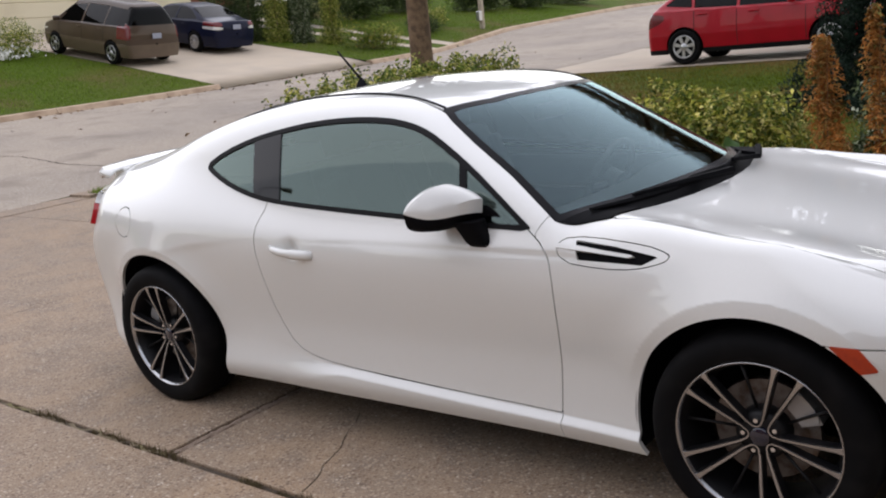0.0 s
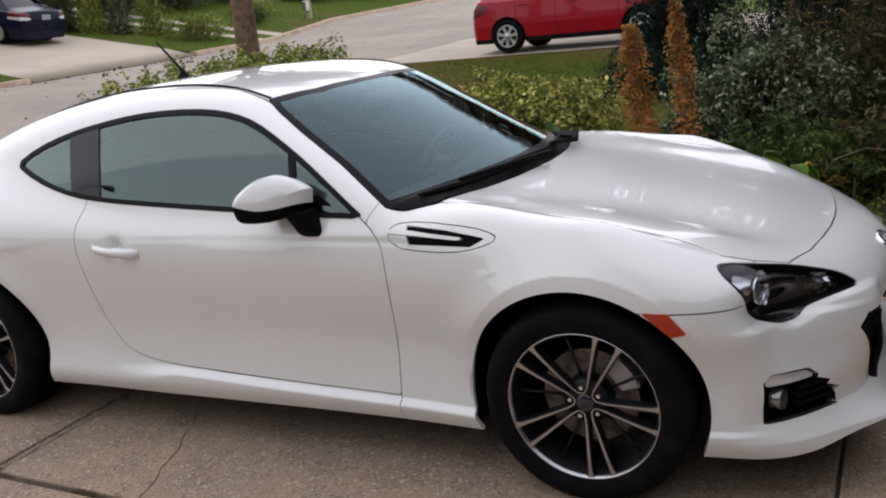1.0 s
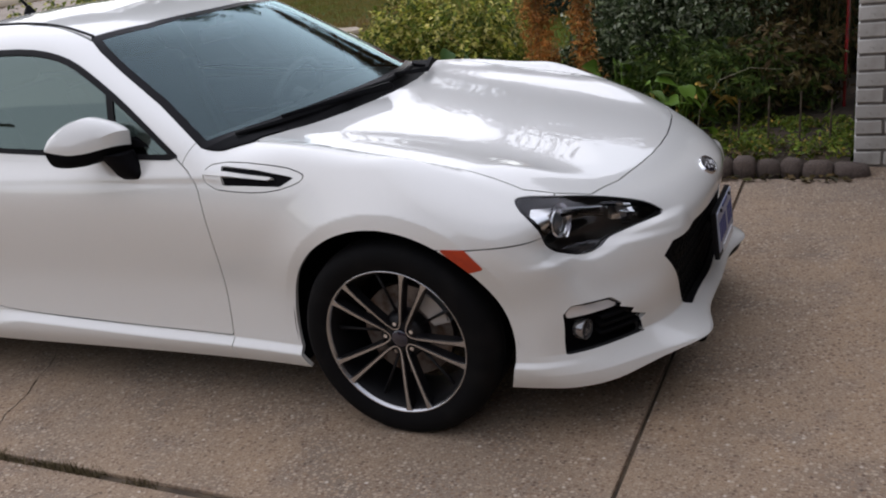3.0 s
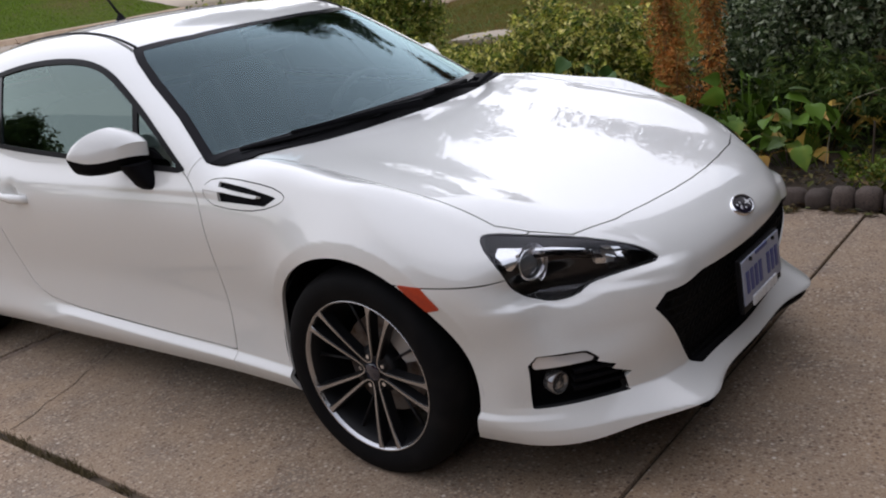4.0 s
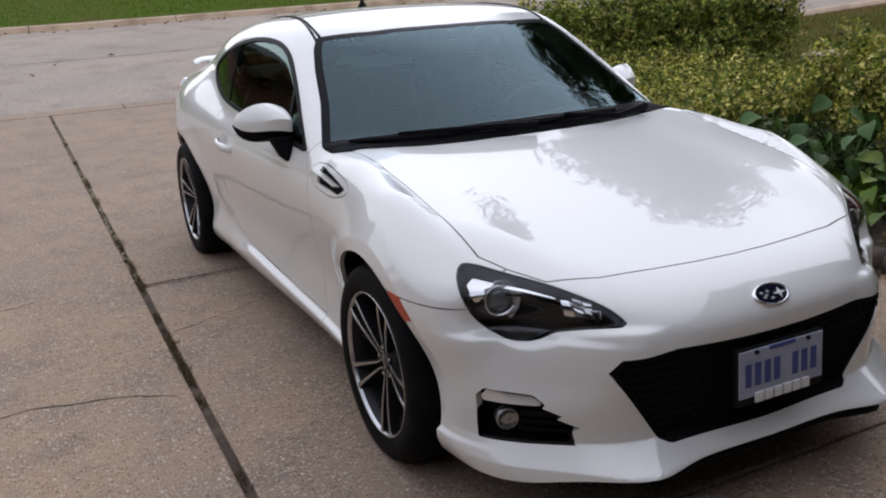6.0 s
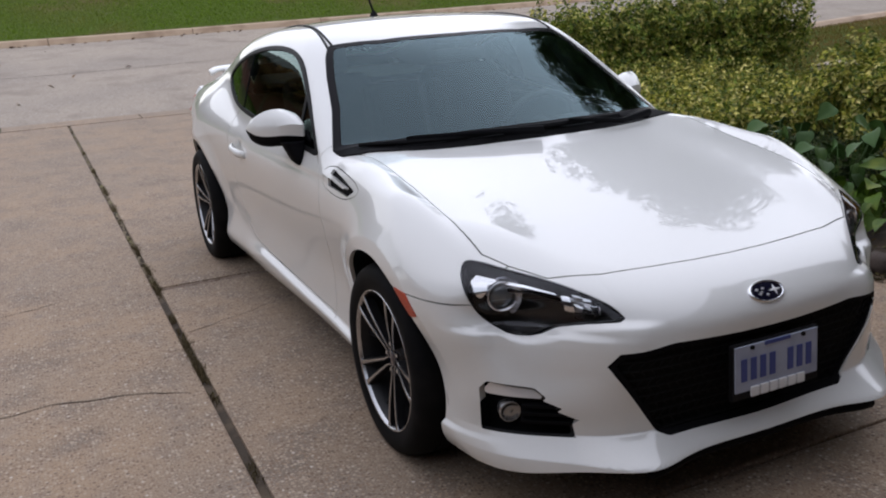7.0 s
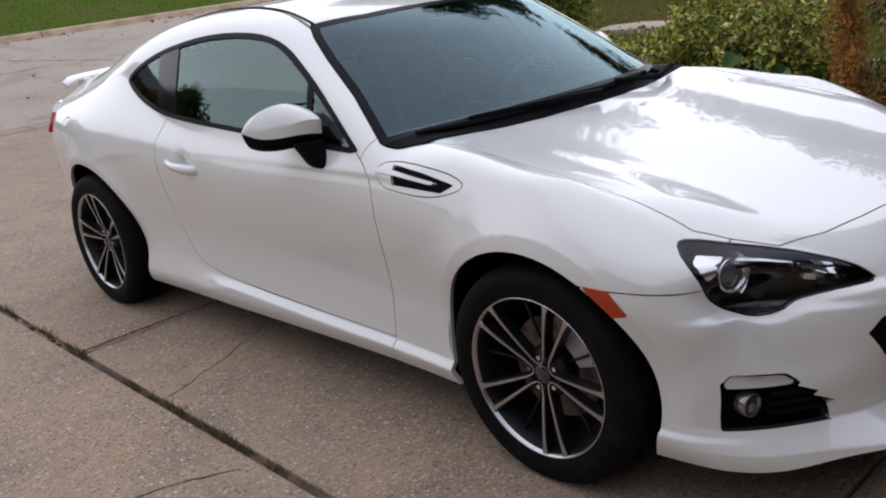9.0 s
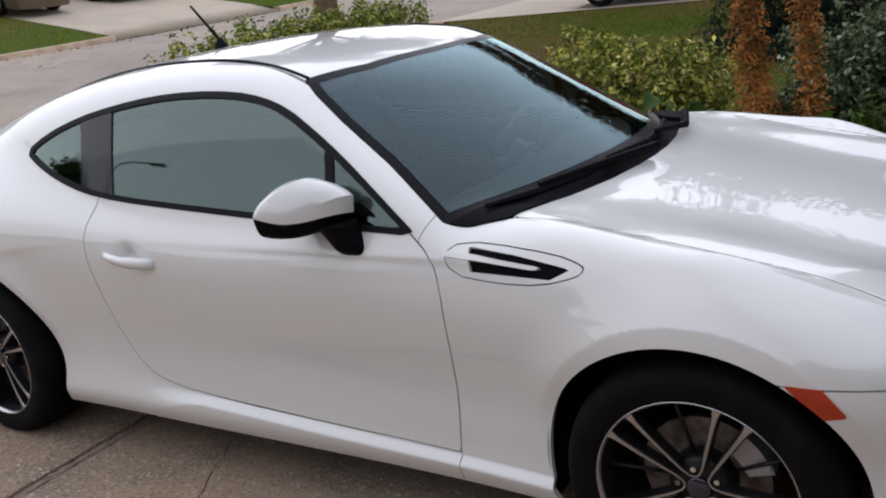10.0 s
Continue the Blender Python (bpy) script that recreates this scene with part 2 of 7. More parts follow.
def top_field(x, w, z):
    crest = 0.045 * bump(w, 0.675, np.where(w < 0.675, 0.22, 0.13)) * (bump(x, 1.36, 0.46) + 0.45 * bump(x, 0.72, 0.25))
    crest = crest - 0.006 * bump(w, 0.66, 0.1) + (2.0 * step(0.70, 1.0, x) + 1.0 * step(1.10, 1.45, x)) * np.clip(w - 0.66, 0, 0.14) ** 1.5 * step(1.95, 1.65, x)
    crest = crest + 0.017 * bump(w, 0.71, 0.09) * bump(x, 0.94, 0.20)
    crest = crest + 0.024 * bump(w, 0.65, 0.13) * bump(x, 1.67, 0.15)
    valley = -0.003 * bump(w, 0.46, 0.12) * bump(x, 1.25, 0.4)
    dome = -0.040 * (w / 0.75) ** 2
    rear = 0.04 * bump(w, 0.70, 0.16) * bump(x, -1.35, 0.5)
    return z - (top_mid(x) + crest + valley + dome + rear)


def tail_field(x, w, z):
    return -x - (tail_z(z) - (0.21 - 0.06 * step(0.84, 0.62, z)) * (w / 0.8) ** 4)


def cabin_field(x, w, z):
    roof = (z - (roof_mid(x) - 0.022 * (w / 0.55) ** 2 - 0.014 * (w / 0.6) ** 6)) / np.sqrt(1 + 0.09)
    glass = (x - (0.890 - 1.95 * (z - 0.895) - 0.56 * w * w)) / 2.2
    side = (w - (0.757 - 0.34 * (z - 0.87) - 0.22 * np.maximum(z - 0.95, 0) ** 2 - cabin_taper(x))) / 1.08
    return smax(smax(smax(roof, side, 0.08), glass, 0.035), 0.79 - z, 0.01)


def skin_field(x, y, z):
    w = np.sqrt(y * y + 1e-8)
    side = side_field(x, w, z)
    low = smax(side, top_field(x, w, z), 0.10 + 0.05 * step(0.6, 1.2, -x) - 0.022 * step(0.75, 1.1, x) - 0.022 * step(1.30, 1.55, x))
    low = smax(low, front_field(x, w, z), 0.06)
    low = smax(low, tail_field(x, w, z), 0.10)
    return smin(low, cabin_field(x, w, z), 0.025 + 0.12 * step(-0.55, -1.3, x))


def skin_normal(P):
    e, out = 2e-3, []
    for k in range(3):
        d = np.zeros(3)
        d[k] = e
        out.append(skin_field(*(P + d).T) - skin_field(*(P - d).T))
    n = np.array(out).T
    return n / np.linalg.norm(n, axis=1)[:, None]


def on_skin(origin, way, far=1.3, near=0.2):
    lo, hi = np.full(len(origin), near), np.full(len(origin), far)
    for _ in range(30):
        mid = (lo + hi) / 2
        inside = skin_field(*(origin + way * mid[:, None]).T) < 0
        lo, hi = np.where(inside, mid, lo), np.where(inside, hi, mid)
    return origin + way * hi[:, None]


def skin_mesh():
    """The half of the skin at y < 0: points, normals, triangles."""
    nf, nc, nphi = 120, 250, 190
    cap = np.linspace(0.02, 1, nf)
    rows = [(1.42, c * math.pi / 2) for c in cap] + [(x, math.pi / 2) for x in np.linspace(1.42, -1.45, nc)[1:]] + [(-1.45, math.pi / 2 + c * math.pi / 2) for c in np.linspace(0, 0.98, 45)[1:]]
    phis = np.radians(np.concatenate((np.linspace(-90, -40, 36), np.linspace(-40, -22, 34)[1:], np.linspace(-22, -5, 86)[1:], np.linspace(-5, 32, 82)[1:], np.linspace(32, 90, nphi - 119)[1:])))
    ox, th = np.array(rows).T
    O = np.zeros((len(rows), len(phis), 3))
    O[..., 0], O[..., 2] = ox[:, None], 0.42
    D = np.zeros_like(O)
    D[..., 0] = np.cos(th)[:, None]
    D[..., 1] = -np.sin(th)[:, None] * np.cos(phis)[None]
    D[..., 2] = np.sin(th)[:, None] * np.sin(phis)[None]
    P = on_skin(O.reshape(-1, 3), D.reshape(-1, 3), 1.3)
    n, m = len(rows), len(phis)
    i = (np.arange(n - 1)[:, None] * m + np.arange(m - 1)[None]).ravel()
    T = np.concatenate((np.stack((i, i + m + 1, i + m), 1), np.stack((i, i + 1, i + m + 1), 1)))
    return P, skin_normal(P), T

# ---- cutting the skin into panels ----
def poly_field(poly, rounds=0):
    """Distance inside (+) or outside (-) of a closed outline, its corners cut round so often."""
    q = np.array(poly, float)
    for _ in range(rounds):
        a, b = q, np.roll(q, -1, 0)
        q = np.stack((0.75 * a + 0.25 * b, 0.25 * a + 0.75 * b), 1).reshape(-1, 2)
    A, B = q, np.roll(q, -1, 0)

    def f(u, v):
        best, inside = np.full(len(u), 1e9), np.zeros(len(u), bool)
        for (ax, ay), (bx, by) in zip(A, B):
            ex, ey = bx - ax, by - ay
            t = np.clip(((u - ax) * ex + (v - ay) * ey) / (ex * ex + ey * ey + 1e-12), 0, 1)
            best = np.minimum(best, (u - ax - t * ex) ** 2 + (v - ay - t * ey) ** 2)
            cross = ((ay > v) != (by > v)) & (u < (bx - ax) * (v - ay) / (by - ay + 1e-12) + ax)
            inside ^= cross
        return np.where(inside, 1, -1) * np.sqrt(best)
    return f


def clip(M, f):
    """The part of a triangle mesh (points, normals, triangles) where the values f at its points are over 0."""
    V, N, T = M
    s = f > 0
    k = s[T].sum(1)
    keep = [T[k == 3]]
    newV, newN, base = [], [], len(V)
    for count in (1, 2):
        t = T[k == count]
        if not len(t):
            continue
        odd = s[t] if count == 1 else ~s[t]
        j = odd.argmax(1)
        r = np.arange(len(t))
        a, b, c = t[r, j], t[r, (j + 1) % 3], t[r, (j + 2) % 3]
        ids = []
        for q in (b, c):
            w = (f[a] / (f[a] - f[q]))[:, None]
            newV.append(V[a] + (V[q] - V[a]) * w)
            newN.append(N[a] + (N[q] - N[a]) * w)
            ids.append(base + np.arange(len(t)))
            base += len(t)
        ab, ac = ids
        if count == 1:
            keep.append(np.stack((a, ab, ac), 1))
        else:
            keep += [np.stack((ab, b, c), 1), np.stack((ab, c, ac), 1)]
    V2, N2 = np.concatenate([V] + newV), np.concatenate([N] + newN)
    return tidy((V2, N2, np.concatenate(keep)))


def tidy(M):
    V, N, T = M
    if not len(T):
        return V[:0], N[:0], T
    _, first, inv = np.unique(np.round(V, 6), axis=0, return_index=True, return_inverse=True)
    T = inv.ravel()[T]
    V, N = V[first], N[first]
    T = T[(T[:, 0] != T[:, 1]) & (T[:, 1] != T[:, 2]) & (T[:, 0] != T[:, 2])]
    used = np.unique(T)
    m = np.full(len(V), -1)
    m[used] = np.arange(len(used))
    N = N[used] / np.maximum(np.linalg.norm(N[used], axis=1), 1e-9)[:, None]
    return V[used], N, m[T]


def split(M, f, gap=0.0045):
    return clip(M, f - gap / 2), clip(M, -f - gap / 2)


def shift(M, d):
    return M[0] + M[1] * d, M[1], M[2]


def mirrored(M):
    s = np.array((1, -1, 1))
    return M[0] * s, M[1] * s, M[2][:, ::-1]


def both(M):
    R = mirrored(M)
    return np.concatenate((M[0], R[0])), np.concatenate((M[1], R[1])), np.concatenate((M[2], R[2] + len(M[0])))


def rimmed(M, depth=0.014):
    """The same mesh with its open edges folded inwards."""
    V, N, T = M
    E = np.concatenate((T[:, [0, 1]], T[:, [1, 2]], T[:, [2, 0]]))
    key = np.sort(E, 1)
    _, inv, cnt = np.unique(key, axis=0, return_inverse=True, return_counts=True)
    e = E[cnt[inv.ravel()] == 1]
    e = e[~((np.abs(V[e[:, 0], 1]) < 1e-4) & (np.abs(V[e[:, 1], 1]) < 1e-4))]
    a, b = V[e[:, 0]], V[e[:, 1]]
    na, nb = N[e[:, 0]], N[e[:, 1]]
    side = np.cross(b - a, na)
    side /= np.maximum(np.linalg.norm(side, axis=1), 1e-9)[:, None]
    n, m = len(V), len(e)
    V2 = np.concatenate((V, a, b, a - na * depth, b - nb * depth))
    N2 = np.concatenate((N, side, side, side, side))
    i = n + np.arange(m)
    T2 = np.concatenate((T, np.stack((i, i + 2 * m, i + m), 1), np.stack((i + m, i + 2 * m, i + 3 * m), 1)))
    return V2, N2, T2


def panel(name, M, mat, parent, label="", rim=0.014):
    M = rimmed(M, rim) if rim else M
    return mesh_ob(name, M[0], M[2], mat, parent, label, normals=M[1])


def two(name, M, mat, parents, label="", rim=0.014):
    """A panel and its mirror image."""
    if not isinstance(parents, (list, tuple)):
        parents = (parents, parents)
    return [panel(name, M, mat, parents[0], label, rim), panel(name, mirrored(M), mat, parents[1], label, rim)]


coupe = thing("coupe", (0, 0, 0), 0, "pearl white two-door sports coupe parked on a concrete driveway", "car")
SK = skin_mesh()
X, Wd, Z = SK[0][:, 0], -SK[0][:, 1], SK[0][:, 2]


def fld(M, axes, f):
    c = {"x": M[0][:, 0], "w": np.abs(M[0][:, 1]), "z": M[0][:, 2]}
    return f(c[axes[0]], c[axes[1]])


# outlines, in metres along the car, from its middle plane or over the ground
DLO = poly_field([(-1.03, 1.028), (-0.90, 1.090), (-0.73, 1.140), (-0.57, 1.170), (-0.40, 1.193), (-0.23, 1.201), (-0.07, 1.195), (0.045, 1.176), (0.135, 1.145), (0.24, 1.087), (0.346, 1.021), (0.449, 0.948), (0.535, 0.884), (0.598, 0.838), (0.40, 0.843), (0.084, 0.857), (-0.216, 0.873), (-0.51, 0.891), (-0.673, 0.909), (-0.82, 0.943), (-0.945, 0.987)], 1)
DOOR = poly_field([(0.583, 0.836), (0.634, 0.798), (0.664, 0.732), (0.668, 0.585), (0.658, 0.40), (0.650, 0.262), (0.649, 0.250), (0.648, 0.246), (0.640, 0.2465), (0.620, 0.247), (0.239, 0.256), (-0.17, 0.274), (-0.397, 0.293), (-0.515, 0.337), (-0.583, 0.45), (-0.612, 0.592), (-0.627, 0.709), (-0.629, 0.775), (-0.621, 0.835), (-0.602, 0.886), (-0.59, 0.95), (0.5, 0.90)], 1)
HOOD = poly_field([(0.812, 0.684), (0.90, 0.671), (1.0, 0.662), (1.2, 0.658), (1.4, 0.662), (1.53, 0.660), (1.662, 0.655), (1.735, 0.612), (1.816, 0.541), (1.862, 0.40), (1.885, 0.25), (1.898, 0.12), (1.902, 0.0), (1.902, -0.2), (0.940, -0.2), (0.940, 0.0), (0.934, 0.12), (0.912, 0.27), (0.872, 0.43), (0.838, 0.58), (0.826, 0.64)])
LAMP = poly_field([(0.708, 0.705), (0.68, 0.709), (0.616, 0.690), (0.54, 0.668), (0.475, 0.640), (0.44, 0.620), (0.42, 0.600), (0.410, 0.580), (0.48, 0.573), (0.53, 0.558), (0.57, 0.538), (0.62, 0.524), (0.668, 0.536), (0.714, 0.582), (0.740, 0.632), (0.736, 0.67)], 1)
FOG = poly_field([(0.736, 0.385), (0.722, 0.407), (0.625, 0.398), (0.604, 0.374), (0.612, 0.366), (0.572, 0.346), (0.582, 0.336), (0.533, 0.312), (0.548, 0.300), (0.540, 0.262), (0.732, 0.262)])
MOUTH = poly_field([(0.480, 0.470), (0.452, 0.506), (0.303, 0.519), (0.1, 0.513), (-0.1, 0.513), (-0.1, 0.245), (0.05, 0.245), (0.310, 0.249), (0.338, 0.262)])
MARK = poly_field([(1.474, 0.609), (1.547, 0.607), (1.592, 0.549), (1.548, 0.537)])
VENT = poly_field([(0.672, 0.822), (0.79, 0.831), (0.964, 0.819), (1.036, 0.801), (1.042, 0.790), (1.022, 0.774), (0.936, 0.750), (0.83, 0.745), (0.692, 0.757)], 1)
SLOT = poly_field([(0.737, 0.820), (0.86, 0.811), (1.009, 0.790), (0.959, 0.764), (0.75, 0.766)])
BAR = poly_field([(0.655, 0.812), (0.74, 0.805), (0.925, 0.790), (0.937, 0.785), (0.918, 0.781), (0.74, 0.793), (0.66, 0.800)])
FUEL = poly_field([(-1.475 + 0.068 * math.cos(a * 0.5236), 0.80 + 0.066 * math.sin(a * 0.5236)) for a in range(12)])
SCREEN_OUT = poly_field([(0.112, 0.538), (0.178, 0.33), (0.20, 0.12), (0.205, 0.0), (0.205, -0.2), (1.05, -0.2), (1.05, 0.3), (0.90, 0.61), (0.806, 0.690), (0.72, 0.716), (0.650, 0.728), (0.46, 0.657), (0.286, 0.611), (0.18, 0.575)])
BACKLIGHT = poly_field([(-1.16, -0.2), (-1.16, 0.42), (-1.20, 0.50), (-1.68, 0.42), (-1.72, 0.36), (-1.72, -0.2)], 1)
DITCH = curve1d([-1.6, -1.1, -0.6, -0.27, -0.087, 0.04, 0.13], [0.40, 0.455, 0.487, 0.503, 0.522, 0.538, 0.546])


def seam_bumper(M):
    x, z = M[0][:, 0], M[0][:, 2]
    return np.maximum(np.minimum(x - 1.40, 0.606 - z), x - 1.735)


M = clip(SK, SK[0][:, 2] - (0.162 + 0.045 * step(0.78, 0.42, Wd) * step(1.5, 1.7, X)))

for ax, r in ((AXLE_F - 0.008, 0.363), (AXLE_R - 0.004, 0.376)):
    M = clip(M, np.hypot(M[0][:, 0] - ax, M[0][:, 2] - 0.296) - r)
inner = shift(M, -0.016)

# side windows
f = np.where(M[0][:, 2] > 0.8, fld(M, "xz", DLO), -1)
win, M = clip(M, f), clip(M, -f)
f = np.where(inner[0][:, 2] > 0.8, fld(inner, "xz", DLO), -1)
inner = clip(inner, -f - 0.004)


def inset(M, d):
    return fld(M, "xz", DLO) - d


pane = clip(win, inset(win, 0.017))
moulding = clip(win, -inset(win, 0.017))


def lean(M, x0, x1):
    """Signed distance behind a line from (x0, 0.90) to (x1, 1.14)."""
    return x0 + (x1 - x0) * (M[0][:, 2] - 0.90) / 0.24 - M[0][:, 0]


quarter = clip(pane, lean(pane, -0.683, -0.722))
rest = clip(pane, -lean(pane, -0.683, -0.722))
bar_rear = clip(rest, lean(rest, -0.532, -0.568))
rest = clip(rest, -lean(rest, -0.532, -0.568))
door_glass = clip(rest, lean(rest, 0.303, 0.270))
rest = clip(rest, -lean(rest, 0.303, 0.270))
bar_front = clip(rest, lean(rest, 0.330, 0.297))
vent_glass = clip(rest, -lean(rest, 0.330, 0.297))

# windscreen with its black edge, rear window
f = np.where((M[0][:, 2] > 0.84) & (M[0][:, 0] < 1.0), np.minimum(fld(M, "xw", SCREEN_OUT), -fld(M, "xw", HOOD)), -1)
screen, M = clip(M, f), clip(M, -f - 0.002)


def foot(M, d):
    """Distance behind the line where the windscreen meets the cowl."""
    return np.minimum((0.885 - d - 0.42 * M[0][:, 1] ** 2) - M[0][:, 0], -fld(M, "xw", HOOD) - 0.02)


frit_f = np.minimum(fld(screen, "xw", SCREEN_OUT) - 0.030, foot(screen, 0.035))
cowl_f = foot(screen, 0.0)
cowl = clip(screen, -cowl_f)
above = clip(screen, cowl_f)
frit = clip(above, -np.minimum(fld(above, "xw", SCREEN_OUT) - 0.030, foot(above, 0.035)))
sheet = clip(screen, frit_f)
f = np.where(M[0][:, 2] > 0.9, fld(M, "xw", BACKLIGHT), -1)
rear_glass, M = clip(M, f), clip(M, -f)
for cutter, low in ((SCREEN_OUT, 0.86), (BACKLIGHT, 0.9)):
    f = np.where((inner[0][:, 2] > low) & (inner[0][:, 0] < 0.86), fld(inner, "xw", cutter) - 0.006, -1)
    inner = clip(inner, -f)

# roof between its two black ditches
f = np.where((M[0][:, 2] > 1.0) & (M[0][:, 0] > -1.18) & (M[0][:, 0] < 0.4), DITCH(M[0][:, 0]) - np.abs(M[0][:, 1]), -1)
roof, M = split(M, f, 0.012)

# lamps, mouth, fog pockets, markers
front = M[0][:, 0] > 1.58
f = np.where(front & (M[0][:, 2] > 0.5), fld(M, "wz", LAMP), -1)
lamp, M = clip(M, f), clip(M, -f)
f = np.where(M[0][:, 0] > 1.8, fld(M, "wz", MOUTH), -1)
mouth, M = clip(M, f), clip(M, -f)
f = np.where(M[0][:, 0] > 1.7, fld(M, "wz", FOG), -1)
fog, M = clip(M, f), clip(M, -f)
f = np.where((M[0][:, 0] > 1.4) & (np.abs(M[0][:, 1]) > 0.7), fld(M, "xz", MARK), -1)
mark, M = clip(M, f), clip(M, -f)
for cutter, low, axes in ((LAMP, 0.5, "wz"), (MOUTH, 0.0, "wz"), (FOG, 0.0, "wz")):
    f = np.where((inner[0][:, 0] > 1.6) & (inner[0][:, 2] > low), fld(inner, axes, cutter), -1)
    inner = clip(inner, -f)

# hood, door, front bumper, wing, vent plate, fuel flap
f = np.where((M[0][:, 2] > 0.6) & (M[0][:, 0] > 0.68), fld(M, "xw", HOOD), -1)
hood, M = split(M, f)
f = np.where(np.abs(M[0][:, 1]) > 0.55, fld(M, "xz", DOOR), -1)
door, M = split(M, f, 0.0042)
bumper, M = split(M, seam_bumper(M), 0.004)
f = np.where(M[0][:, 0] > 0.55, fld(M, "xz", VENT), -1)
vent, M = split(M, f, 0.003)
f = np.where(M[0][:, 2] < 0.25, M[0][:, 0] - 0.652, M[0][:, 0] - 0.60)
f = np.where(M[0][:, 2] > 0.82, np.minimum(f, M[0][:, 0] - (0.60 + 0.55 * (M[0][:, 2] - 0.835))), f)
wing, M = split(M, f, 0.003)
f = np.where((M[0][:, 0] < -1.3) & (np.abs(M[0][:, 1]) > 0.6), fld(M, "xz", FUEL), -1)
fuel, M = split(M, f, 0.004)
TAIL = poly_field([(0.52, 0.80), (0.53, 0.88), (0.70, 0.895), (0.84, 0.885), (0.86, 0.79), (0.78, 0.755)], 1)
f = np.where(M[0][:, 0] < -1.785, fld(M, "wz", TAIL), -1)
tail, body_side = clip(M, f), clip(M, -f)
f = np.minimum(-1.74 - body_side[0][:, 0], 0.56 - np.abs(body_side[0][:, 1]))
f = np.where(body_side[0][:, 2] > 0.62, f, -1)
boot, body_side = split(body_side, f)

sides = two("body_side", body_side, PAINT, coupe)
shell = panel("inner_shell", both(inner), GAP, coupe, "dark inner shell", 0)
doors = two("door", door, PAINT, coupe)
wings = two("front_wing", wing, PAINT, coupe)
bonnet = panel("bonnet", both(hood), PAINT, coupe)
nose = panel("front_bumper", both(bumper), PAINT, coupe, "", 0.030)
roof_ob = panel("roof", both(roof), PAINT, coupe)
boot_ob = panel("boot_lid", both(boot), PAINT, coupe)
two("fuel_flap", fuel, PAINT, coupe, "round fuel filler flap", 0.006)[1].name = "blank_flap"
plates = two("vent_plate", clip(vent, -fld(vent, "xz", SLOT)), PAINT, wings, "", 0.010)
slot = clip(vent, fld(vent, "xz", SLOT))
two("vent_slot", shift(slot, -0.010), PLASTIC, wings, "recessed black vent", 0)
vbar = clip(vent, fld(vent, "xz", BAR))
two("vent_blade", shift(vbar, 0.007), PAINT, wings, "white blade across the vent", 0.018)
two("window_moulding", shift(moulding, 0.002), TRIM, coupe, "black rubber window surround", 0.012)
two("door_window", shift(door_glass, -0.004), GLASS, doors, "tinted door window", 0)
two("quarter_window", shift(quarter, -0.003), GLASS, coupe, "tinted rear quarter window", 0)
two("pillar_cover", bar_rear, PILLAR, coupe, "gloss black pillar cover", 0.01)
two("window_post", bar_front, TRIM, doors, "", 0.01)
two("sail_window", shift(vent_glass, -0.004), GLASS, doors, "", 0)
panel("windscreen", both(shift(sheet, -0.001)), SCREEN, coupe, "tinted laminated windscreen", 0)
panel("screen_border", both(frit), GLOSSBLACK, coupe, "black ceramic border of the windscreen", 0.004)
panel("cowl_panel", both(shift(cowl, -0.008)), PLASTIC, coupe, "matt black cowl below the windscreen", 0.012)
two("cowl_corner", shift(clip(cowl, np.abs(cowl[0][:, 1]) - 0.54), 0.005), PLASTIC, coupe, "raised black corner piece of the cowl", 0.016)
panel("rear_window", both(shift(rear_glass, -0.003)), GLASS, coupe, "tinted rear window", 0)
for s in (1, -1):
    pts = [(x, s * -float(DITCH(x)), float(roof_mid(x))) for x in np.linspace(-1.15, 0.115, 26)]
    O = np.array([(p[0], p[1] * 0.6, 0.8) for p in pts])
    D = np.array(pts) - O
    D /= np.linalg.norm(D, axis=1)[:, None]
    bm = bmesh.new()
    bm_tube(bm, [tuple(q) for q in on_skin(O, D, 0.8, 0.1)], 0.0058, 6)
    part("roof_moulding", bm, TRIM, coupe, "black strip in the roof ditch", smooth=True)

# ---- the coupe's lamps, mouth, wheels, glass fittings and cabin ----
LAMPBLACK = material("lamp_housing_black", (0.007, 0.007, 0.008), 0.3, 0.0, 0.0, 0.3)
AMBER = material("amber_reflector", (0.50, 0.046, 0.008), 0.28, 0.0, 0.12, noises=((60, 2, (0.42, 0.035, 0.008), 0.4, 0.7),))
REDLENS = material("red_lens", (0.45, 0.012, 0.016), 0.12, 0.0, 0.8)
PALELENS = material("pale_lens", (0.80, 0.80, 0.80), 0.10, 0.3, 0.8)
LAMPCHROME = material("lamp_chrome", (0.92, 0.92, 0.94), 0.2, 1.0)
REFLECTGREY = material("grey_lens_reflection", (0.40, 0.39, 0.42), 0.3, 0.5)
FOGLENS = material("fog_lamp_glass", (0.30, 0.30, 0.30), 0.14, 0.7, 0.8)
LATTICE = material("black_lattice", (0.006, 0.006, 0.006), 0.7, 0.0, 0.0, 0.12, bump_=((900, 3, 0.15, 0.001),))
BALL = material("projector_glass", (0.10, 0.11, 0.12), 0.02, 0.0, 1.0)
TYRE = material("tyre_rubber", (0.0045, 0.0045, 0.005), 0.7, 0.0, 0.0, 0.1, noises=((9, 4, (0.011, 0.010, 0.010), 0.5, 0.8),), bump_=((120, 3, 0.12, 0.002),))
RIMDARK = material("dark_grey_rim", (0.008, 0.008, 0.009), 0.42, 0.0, 0.0, 0.3)
RIMFACE = material("machined_rim_face", (0.50, 0.50, 0.51), 0.26, 1.0, bump_=((400, 2, 0.02, 0.001),))
